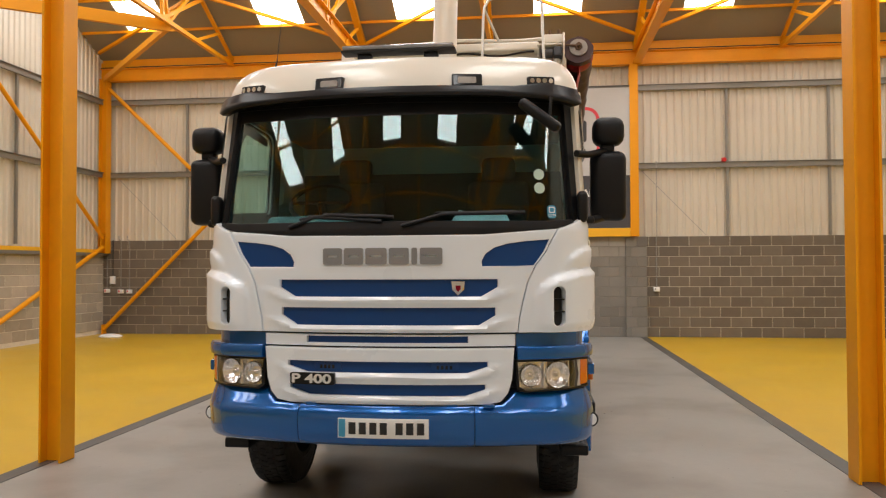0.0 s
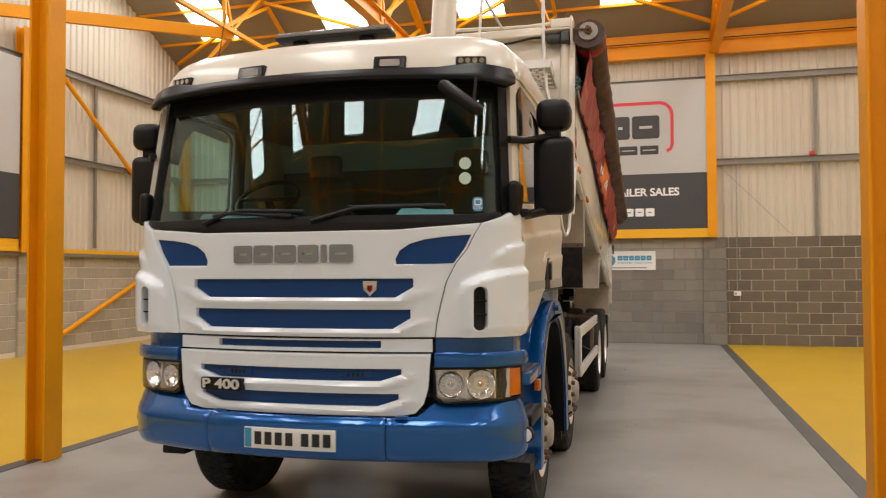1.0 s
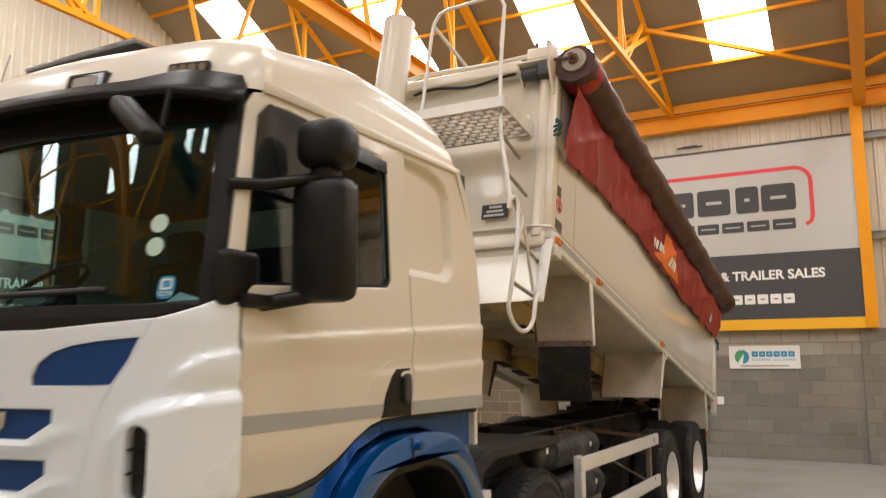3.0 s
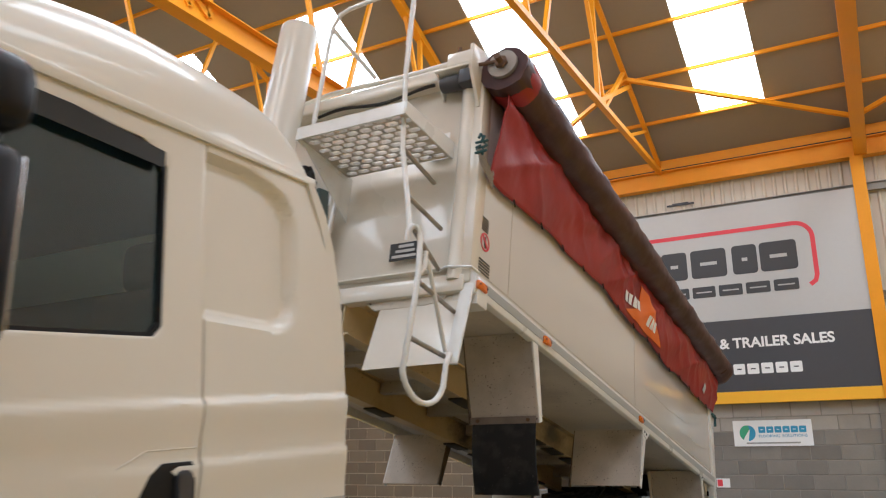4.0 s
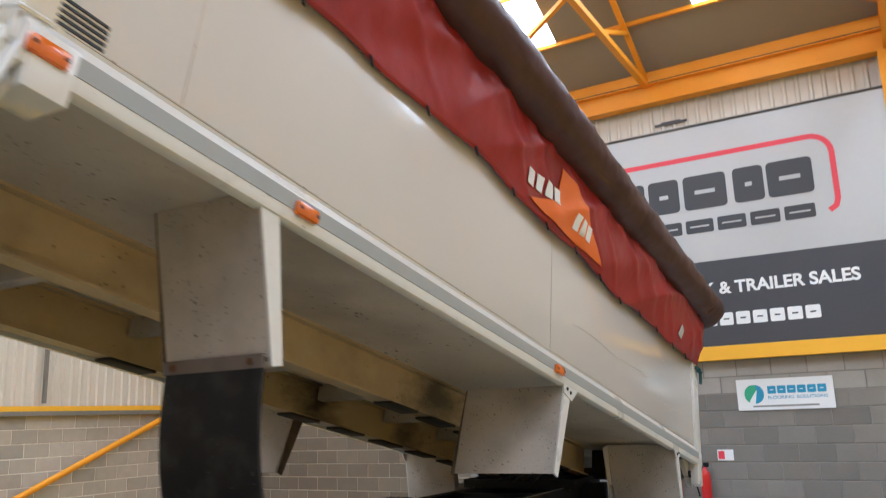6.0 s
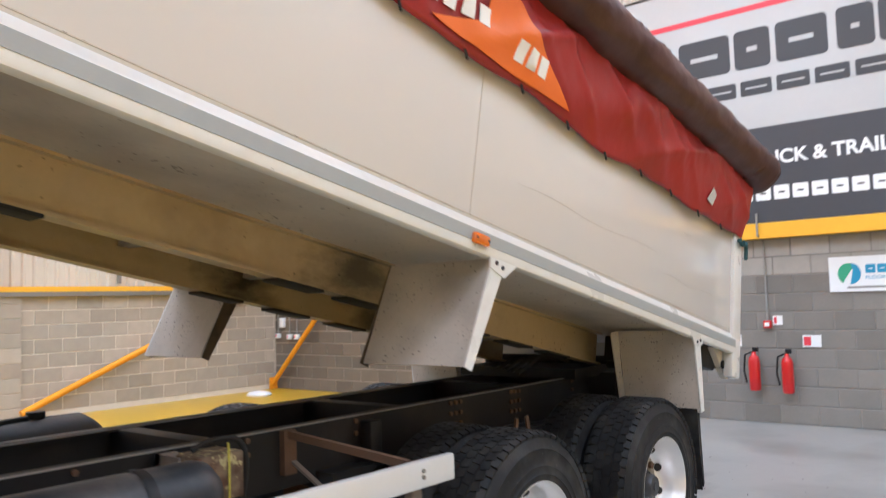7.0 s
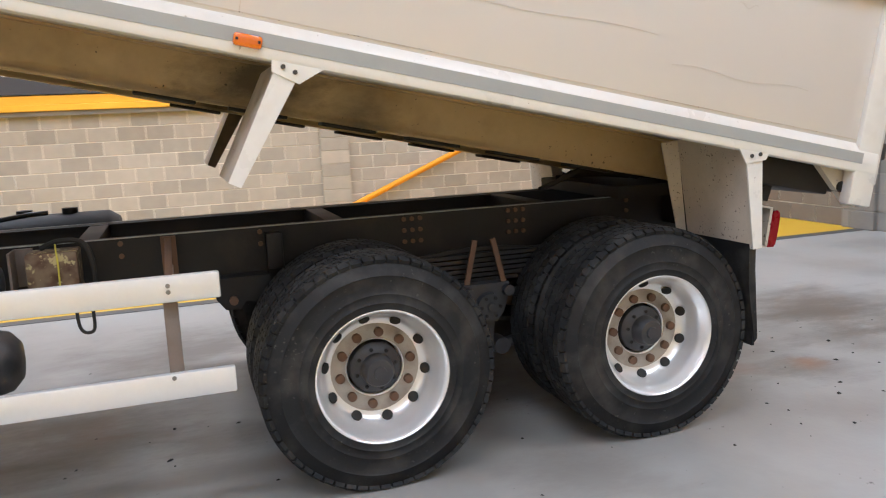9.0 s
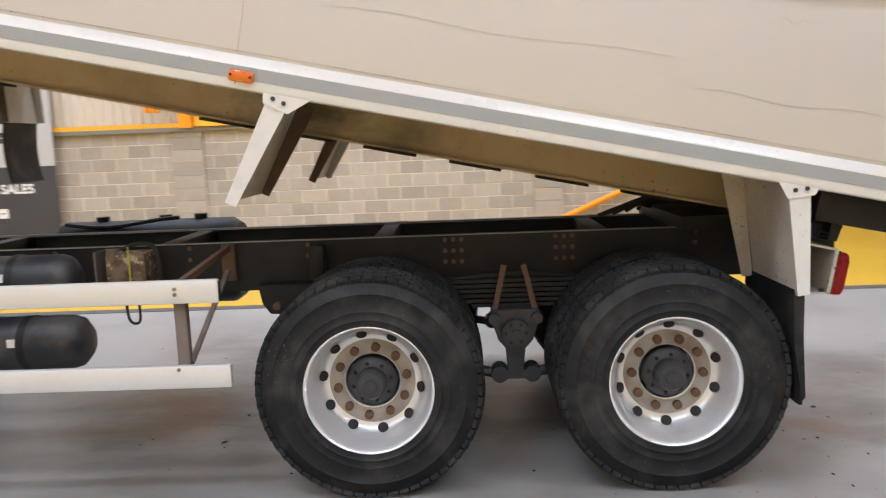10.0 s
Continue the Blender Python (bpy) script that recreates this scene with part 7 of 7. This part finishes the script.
part("guard_stay", Solid().bar((0.42, 6.165, 1.10), (1.16, 6.165, 1.04), 0.028, 0.032).box(0.405, 0.44, 6.13, 6.20, 0.92, 1.118), M_RUST, truck, "rusty stay of the side guard")
for v, w in ((6.16, 1.0), (6.16, 1.025), (6.15, 0.655)):
    part("guard_bolt", Solid().tube(((1.24, v, w), (1.246, v, w)), 0.009, 8), M_RAIL, truck)
# rear: mud flaps, lamps, cross beam
for g in (1, -1):
    part("rubber_flap", Solid().prism([(8.895, 0.93), (8.93, 0.92), (8.955, 0.44), (8.94, 0.42), (8.90, 0.7)], lambda a, b, d, g=g: Vector((g * (0.92 + d), a, b)), 0.31, -0.30), M_RUBBER, truck, "black rubber mud flap behind the wheels")
    part("wing_end", Solid().box(g * 0.92 - 0.30, g * 0.92 + 0.30, 8.93, 8.945, 0.40, 0.9), M_RUBBER, truck)
    def rear(a, b, u, g=g):
        return Vector((g * u, a, b))
    s = Solid().prism([(9.085, 0.885), (9.10, 0.88), (9.135, 1.075), (9.12, 1.08)], rear, 0.66, 1.12)
    s.prism([(8.97, 1.115), (8.97, 1.125), (9.135, 1.085), (9.135, 1.075)], rear, 0.66, 1.12)
    s.prism([(8.96, 0.885), (8.96, 0.893), (9.10, 0.888), (9.10, 0.88)], rear, 0.66, 1.12)
    s.prism([(8.97, 0.888), (9.09, 0.888), (9.125, 1.08), (8.97, 1.12)], rear, 0.66, 0.668)
    lampb = part("rear_lamp_box", s, M_GUARD, truck, "dirty white open lamp bracket with a red lens")
    part("lamp_bolt", Solid().tube(((g * 1.10, 9.07, 0.893), (g * 1.10, 9.07, 0.905)), 0.012, 8), M_DARK, lampb)
    part("lens", Solid().prism([(9.105, 0.878), (9.145, 0.876), (9.158, 0.89), (9.168, 0.93), (9.185, 1.02), (9.183, 1.052), (9.17, 1.066), (9.15, 1.064), (9.136, 1.05)], rear, 0.68, 1.115, edge=0.008), M_REDLENS, lampb, "red tail lamp lens")
    part("reversing_lamp", Solid().prism([(9.11, 1.12), (9.15, 1.11), (9.19, 1.22), (9.185, 1.245), (9.145, 1.25), (9.13, 1.22)], rear, 0.98, 1.06), M_DARK, truck)
    part("lamp_wire", Solid().tube([(g * 1.05, 9.13, 1.14), (g * 1.08, 9.06, 1.17), (g * 1.09, 9.03, 1.13), (g * 1.08, 9.0, 1.12)], 0.006, 6), M_BLACK, truck)
    part("lamp_wire", Solid().tube([(g * 1.04, 9.14, 1.13), (g * 1.09, 9.02, 1.15), (g * 1.05, 8.97, 1.13)], 0.005, 6), M_BLACK, truck)
part("rear_beam", Solid().box(-0.62, 0.62, 8.95, 9.05, 0.95, 1.14, None, 0.01), M_CHASSIS, truck, "dark rear cross beam")
# dark brackets under the rail ahead of the rear axles
for g in (1, -1):
    part("spring_hanger", Solid().prism([(6.34, 0.90), (6.36, 0.80), (6.40, 0.745), (6.47, 0.74), (6.50, 0.78), (6.60, 0.76), (6.64, 0.80), (6.62, 0.90)], lambda p, q, u, g=g: Vector((g * u, p, q)), 0.42, 0.52, edge=0.01), M_CHASSIS, truck, "dark spring hanger under the chassis rail")
    part("hanger_bolt", Solid().tube(((g * 0.40, 6.44, 0.79), (g * 0.55, 6.44, 0.79)), 0.022, 8), M_RUST, truck)
part("tipping_pivot", Solid().tube(((-0.6, 9.1, 1.20), (0.6, 9.1, 1.20)), 0.05, 14).box(-0.5, 0.5, 8.6, 9.2, 1.12, 1.19), M_CHASSIS, truck)
for k in range(5):
    part("hose", Solid().tube([(0.3 - 0.12 * k, 8.2 + 0.1 * k, 1.19), (0.32 - 0.1 * k, 8.5, 1.30 - 0.02 * k), (0.3 - 0.1 * k, 8.85, 1.22)], 0.014, 6), M_DARK, truck, "black hose over the rear axle")

# ---- things on the walls ----


def on_back(x, z, d=0.0):
    return Vector((x, Y1 - 0.20 - d, z))


def on_left(y, z, d=0.0):
    return Vector((X0 + 0.20 + d, y, z))


def banner(name, fn, c, w, z0, z1, zs, flip, label, rot):
    """A printed banner: silver above, charcoal below, with a red open frame and bars for the names. c: centre along the wall; flip: +1 or -1."""
    f = lambda a, b, d: fn(c + flip * a, b, d)
    h = w / 2
    ob = part(name, Solid().prism([(-h, zs), (h, zs), (h, z1), (-h, z1)], f, 0.004, -0.004, [(0, x) for x in np.arange(-h + 0.3, h, 0.3)]), M_BANNER)
    tagged(ob, label, "banner", "company banners")
    part("lower_band", Solid().prism([(-h, z0), (h, z0), (h, zs - 0.001), (-h, zs - 0.001)], f, 0.005, -0.004), M_BANDARK, ob, "charcoal lower band")
    t, ex, r = 0.075, 2.42, 0.28
    zt, zb = zs + 1.60, zs + 0.44
    o_ = [(-ex, zt), (ex - r, zt)] + [(ex - r + r * math.sin(q), zt - r + r * math.cos(q)) for q in np.linspace(0.2, math.pi / 2, 6)] + [(ex, zb + 0.22), (ex - 0.03, zb + 0.12), (ex - 0.12, zb + 0.06)]
    part("frame_print", Solid().prism(stroke(o_, t), f, 0.008, 0.005), M_PINK, ob, "open red frame line")
    for a, w_ in ((-1.95, 0.92), (-0.93, 0.70), (-0.17, 0.46), (0.36, 0.62), (1.08, 0.42), (1.545, 0.605)):
        part("name_block", Solid().prism(slotted(a, a + w_, zs + 0.80, zs + 1.32), f, 0.008, 0.005), M_LETTER, ob)
    for k in range(9):
        a = -1.95 + k * 0.459
        part("name_block", Solid().prism(slotted(a, a + 0.40, zs + 0.44, zs + 0.64), f, 0.008, 0.005), M_LETTER, ob)
    for k in range(18):
        a = -2.05 + k * 0.228
        part("address_block", Solid().prism(slotted(a, a + 0.19, zs - 0.955, zs - 0.775), f, 0.009, 0.006), M_SIGNW, ob)
    lettering("NATIONWIDE USED TRUCK & TRAILER SALES", 0.24, Matrix.Translation(f(0.05, zs - 0.42, 0.008)) @ rot, M_SIGNW, ob, width=5.0, bold=0.007)
    return ob


banner("wall_banner", on_back, -0.93, 6.45, 2.58, 5.90, 3.82, 1, "large silver and charcoal printed banner hung on the cladding", pose(0, 0, 0, 90, 0, 0))
banner("wall_banner", on_left, 10.2, 6.1, 2.33, 5.85, 3.575, 1, "large silver and charcoal printed banner hung on the side wall", pose(0, 0, 0, 90, 0, 90))
banner("low_banner", lambda a, b, d: Vector((X0 + 0.24 + d, a, b)), 1.50, 6.0, 0.12, 3.45, 1.45, 1, "silver and charcoal printed banner hanging down to the floor", pose(0, 0, 0, 90, 0, 90))
s = Solid().box(-4.15, 2.22, Y1 - 0.22, Y1 - 0.10, 2.375, 2.575)
tagged(part("banner_bar", s, M_BAR, bevel=0.006), "orange-yellow steel bar below the large banner", "bar", kind="structure")
s = Solid().box(X0 + 0.115, X0 + 0.19, 7.14, 13.28, 2.066, 2.17).box(X0 + 0.07, X0 + 0.18, 7.14, 13.28, 2.17, 2.315)
tagged(part("banner_bar", s, M_BAR, bevel=0.006), "orange-yellow steel bar below the side banner", "bar", kind="structure")

ab = tagged(part("wall_sign", Solid().box(-0.15, 1.10, Y1 - 0.045, Y1 - 0.030, 1.66, 2.09), M_SIGNW), "small white company sign with blue lettering blocks", "sign")
fb = lambda x, z, d: Vector((x, Y1 - 0.045 - d, z))
part("sign_mark", Solid().prism([(0.05 + 0.12 * math.cos(t) + 0.02, 1.88 + 0.13 * math.sin(t)) for t in np.linspace(0.9, 4.2, 14)] + [(0.02, 1.80), (0.10, 1.92)], fb, 0.004, 0.001), M_GREEN, ab)
part("sign_mark", Solid().prism([(0.09 + 0.12 * math.cos(t), 1.88 + 0.13 * math.sin(t)) for t in np.linspace(-1.6, 1.5, 14)] + [(0.12, 1.92)], fb, 0.005, 0.001), M_TEAL, ab)
for k in range(6):
    part("sign_block", Solid().prism(slotted(0.26 + k * 0.128, 0.37 + k * 0.128, 1.88, 1.985), fb, 0.004, 0.001), M_TEAL, ab)
for word, x, w_ in (("FLOORING", 0.425, 0.33), ("SOLUTIONS", 0.825, 0.39)):
    lettering(word, 0.06, Matrix.Translation((x, Y1 - 0.047, 1.825)) @ pose(0, 0, 0, 90, 0, 0), M_TEAL, ab, width=w_)
part("sign_rule", Solid().prism([(0.05, 1.70), (0.90, 1.70), (0.90, 1.725), (0.05, 1.725)], fb, 0.003, 0.001), M_CABLE, ab)


def extinguisher(x, z):
    m = Matrix.Translation((x, Y1 - 0.15, z)) @ pose(0, 0, 0, 0, -90, 0)
    e = part("fire_extinguisher", Solid().lathe([(0.02, 0.0), (0.06, 0.005), (0.07, 0.03), (0.07, 0.38), (0.058, 0.43), (0.03, 0.46), (0.025, 0.50)], m, 24), M_EXT)
    tagged(e, "red fire extinguisher hanging on the block wall", "extinguisher", "fire extinguishers")
    part("handle", Solid().box(x - 0.015, x + 0.06, Y1 - 0.165, Y1 - 0.135, z + 0.50, z + 0.56, None, 0.006), M_BLACK, e)
    part("hose", Solid().tube([(x - 0.02, Y1 - 0.16, z + 0.5), (x - 0.11, Y1 - 0.16, z + 0.46), (x - 0.13, Y1 - 0.16, z + 0.25), (x - 0.10, Y1 - 0.16, z + 0.1)], 0.012, 8), M_BLACK, e)
    part("wall_hook", Solid().box(x - 0.03, x + 0.03, Y1 - 0.10, Y1 + 0.02, z + 0.30, z + 0.36), M_GREASE, e)


extinguisher(-1.09, 0.42)
extinguisher(-0.68, 0.40)
for x, z, w, h, col in ((-1.35, 0.98, 0.15, 0.15, M_SIGNW), (-0.80, 1.26, 0.12, 0.12, M_SIGNW), (-0.40, 0.98, 0.22, 0.15, M_SIGNW)):
    sn = tagged(part("safety_sign", Solid().box(x - w / 2, x + w / 2, Y1 - 0.035, Y1 - 0.028, z, z + h), col), "small white and red fire safety sign on the wall", "sign", "fire signs")
    part("sign_print", Solid().box(x - w / 2 + 0.015, x - 0.01, Y1 - 0.038, Y1 - 0.035, z + 0.02, z + h - 0.02), M_PINK, sn)
cp = tagged(part("call_point", Solid().box(-0.97, -0.87, Y1 - 0.085, Y1 - 0.028, 1.22, 1.32, None, 0.008), M_EXT), "red fire alarm call point on the wall", "alarm")
part("face", Solid().box(-0.95, -0.89, Y1 - 0.09, Y1 - 0.085, 1.245, 1.295), M_SIGNW, cp)
tagged(part("conduit", Solid().tube([(-0.92, Y1 - 0.05, 1.32), (-0.92, Y1 - 0.05, 2.35), (-0.92, Y1 - 0.26, 2.42), (-0.92, Y1 - 0.26, 2.7)], 0.014, 8), M_CABLE), "grey cable conduit up the wall", "conduit")


def socket(x, z, top, label="white wall socket on a grey conduit"):
    k = part("wall_socket", Solid().box(x - 0.07, x + 0.07, Y1 - 0.085, Y1 - 0.03, z - 0.05, z + 0.05, None, 0.006), M_SIGNW)
    tagged(k, label, "socket", "wall sockets")
    part("conduit", Solid().tube(((x, Y1 - 0.05, z + 0.05), (x, Y1 - 0.05, min(top, 2.36)), (x, Y1 - 0.16, 2.42), (x, Y1 - 0.16, top)), 0.011, 8), M_CABLE, k)
    part("switch", Solid().box(x - 0.05, x - 0.02, Y1 - 0.09, Y1 - 0.085, z - 0.02, z + 0.03), M_PINK if x < 0 else M_CABLE, k)


socket(2.83, 1.13, 4.15)
socket(-10.90, 1.10, 4.1)
socket(-10.53, 1.08, 2.5)
socket(-10.30, 1.08, 2.5)
fu = tagged(part("fuse_box", Solid().box(-10.80, -10.68, Y1 - 0.11, Y1 - 0.03, 1.27, 1.47, None, 0.01), M_SIGNW), "white electric fuse box on the block wall", "fuse box")
part("conduit", Solid().tube(((-10.74, Y1 - 0.06, 1.5), (-10.74, Y1 - 0.06, 2.4)), 0.012, 8), M_DARK, fu)
bell = tagged(part("alarm_sounder", Solid().lathe([(0.01, 0.0), (0.05, 0.0), (0.06, 0.05), (0.045, 0.09), (0.01, 0.1)], Matrix.Translation((4.38, Y1 - 0.10, 4.15)) @ pose(0, 0, 0, 0, 0, -90), 16), M_EXT), "small red alarm sounder on the sheeting rail", "alarm")
part("base", Solid().box(4.33, 4.43, Y1 - 0.11, Y1 - 0.06, 4.10, 4.20), M_EXT, bell)
for x0, z0, x1, z1 in ((2.5, 3.95, 3.98, 2.4), (-10.6, 3.95, -9.05, 2.4)):
    tagged(part("wind_cable", Solid().tube(((x0, Y1 - 0.03, z0), (x1, Y1 - 0.03, z1)), 0.006, 6), M_CABLE), "thin steel bracing cable over the cladding", "cable", "bracing cables", "structure")
tagged(part("bracket_rod", Solid().bar((-0.95, Y1 - 0.0, 6.12), (-0.45, Y1 - 0.0, 6.12), 0.03, 0.03).bar((-0.85, Y1 - 0.0, 6.145), (-0.55, Y1 - 0.0, 6.145), 0.02, 0.02), M_GREASE), "dark metal bracket above the banner", "bracket")
m = Matrix.Translation((-10.2, 18.0, 0.0))
tagged(part("sack", Solid().add([tuple(m @ Vector((0.28 * math.cos(t) * r, 0.2 * math.sin(t) * r, 0.004 + h))) for r, h in ((1, 0.0), (1.05, 0.03), (0.8, 0.07), (0.3, 0.09), (0.01, 0.09)) for t in np.linspace(0, 2 * math.pi, 16, endpoint=False)],
      [(k * 16 + i, k * 16 + (i + 1) % 16, (k + 1) * 16 + (i + 1) % 16, (k + 1) * 16 + i) for k in range(4) for i in range(16)]), M_SIGNW, smooth=60), "crumpled white bag lying on the yellow floor", "bag")

# dirt crumbs on the floor behind the truck
crumbs = Solid()
for k in range(110):
    if k < 70:
        x, y = random.gauss(-0.1, 0.55), random.gauss(14.7, 0.8)
    else:
        x, y = random.uniform(-2.6, 0.9), random.uniform(9.0, 13.5)
    r = random.uniform(0.005, 0.014) * (1.8 if random.random() < 0.15 else 1)
    q = Matrix.Translation((x, y, 0.002)) @ pose(0, 0, 0, 0, 0, random.uniform(0, 360))
    ring_ = [q @ Vector((r * random.uniform(0.6, 1.2) * math.cos(t), r * 0.6 * random.uniform(0.6, 1.2) * math.sin(t), 0)) for t in np.linspace(0, 2 * math.pi, 7, endpoint=False)]
    crumbs.add(ring_ + [q @ Vector((0, 0, r * 0.4))], [(i, (i + 1) % 7, 7) for i in range(7)])
tagged(part("floor_crumbs", crumbs, M_DARK, smooth=0), "dark crumbs of dirt on the grey floor", "dirt", kind="stuff")

# ---- blocks of the walls, laid in half bond ----
BWID, BHEI, JT = 0.451, 0.224, 0.014


def block_mesh(name, w, material, depth=0.07):
    s = Solid().box(0, w, -depth / 2, depth / 2, 0, BHEI, None, 0.006)
    me = bpy.data.meshes.new(name)
    me.from_pydata(s.v, [], s.f)
    me.update()
    me.materials.append(material)
    return me


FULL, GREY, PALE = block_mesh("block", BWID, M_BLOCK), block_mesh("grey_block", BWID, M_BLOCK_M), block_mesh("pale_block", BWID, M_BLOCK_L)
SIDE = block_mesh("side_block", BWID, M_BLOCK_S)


def lay(wall, length, top, place, turn, single, pale, skip, full=None, joined=None):
    """Lays a wall of blocks; place(a, z) gives the lower corner; single(a) says which are objects of their own."""
    rest = Solid()
    rows = int(round(top / (BHEI + JT)))
    lift = top - rows * (BHEI + JT)
    count = 0
    for r in range(rows):
        z = lift + r * (BHEI + JT) + JT / 2
        a = -(BWID + JT) / 2 if r % 2 else 0.0
        while a < length:
            if not skip(a, a + BWID):
                jog = (random.random() - 0.5) * 0.006
                if single(a) and count < 300:
                    ob = bpy.data.objects.new("block", PALE if pale(a, r, rows) else (full or FULL))
                    scene.collection.objects.link(ob)
                    ob.parent = wall
                    ob.matrix_basis = place(a, z, jog) @ turn
                    count += 1
                else:
                    rest.box(0, BWID, -0.035, 0.035, 0, BHEI, place(a, z, jog) @ turn)
            a += BWID + JT
    tagged(part("blockwork", rest, joined or M_BLOCK_J, wall, "grey-brown concrete blocks", smooth=0), kind="stuff")


in_bay = lambda a, b: -4.2 < X0 + (a + b) / 2 < 2.3
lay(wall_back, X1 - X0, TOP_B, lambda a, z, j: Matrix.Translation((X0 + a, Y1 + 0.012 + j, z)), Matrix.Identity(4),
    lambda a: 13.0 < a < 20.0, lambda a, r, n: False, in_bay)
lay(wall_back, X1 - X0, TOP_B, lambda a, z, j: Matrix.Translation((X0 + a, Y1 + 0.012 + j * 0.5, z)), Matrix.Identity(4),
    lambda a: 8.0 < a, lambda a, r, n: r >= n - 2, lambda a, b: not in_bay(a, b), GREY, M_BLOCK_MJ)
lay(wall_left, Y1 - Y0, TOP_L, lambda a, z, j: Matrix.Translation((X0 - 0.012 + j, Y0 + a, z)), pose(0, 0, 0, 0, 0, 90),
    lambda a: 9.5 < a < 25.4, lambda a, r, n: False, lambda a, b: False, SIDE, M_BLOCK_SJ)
for x0, x1 in PIERS_B:
    pr = tagged(part("block_pier", Solid().box(x0 + 0.01, x1 - 0.01, Y1 - 0.075, Y1 + 0.02, 0.0, TOP_B - 0.003), M_MORTAR_M, smooth=0), "pier of concrete blocks in the wall", "pier", "block piers", "structure")
    for r in range(10):
        z = 0.005 + r * 0.2375
        c = 0.5 if r % 2 else 0.25
        for k, (p, q) in enumerate(((x0, x0 + (x1 - x0) * c), (x0 + (x1 - x0) * c + 0.01, x1))):
            part("block", Solid().box(p, q, Y1 - 0.085, Y1 + 0.02, z, z + BHEI, None, 0.006), M_BLOCK_M, pr, smooth=0)
for y0, y1 in PIERS_L:
    pr = tagged(part("block_pier", Solid().box(X0 - 0.02, X0 + 0.075, y0 + 0.01, y1 - 0.01, 0.0, TOP_L - 0.003), M_MORTAR, smooth=0), "pier of concrete blocks in the wall", "pier", "block piers", "structure")
    for r in range(9):
        z = -0.02 + r * 0.2375
        part("block", Solid().box(X0 - 0.02, X0 + 0.085, y0, y1, z, z + BHEI, None, 0.006), M_BLOCK_S, pr, smooth=0)
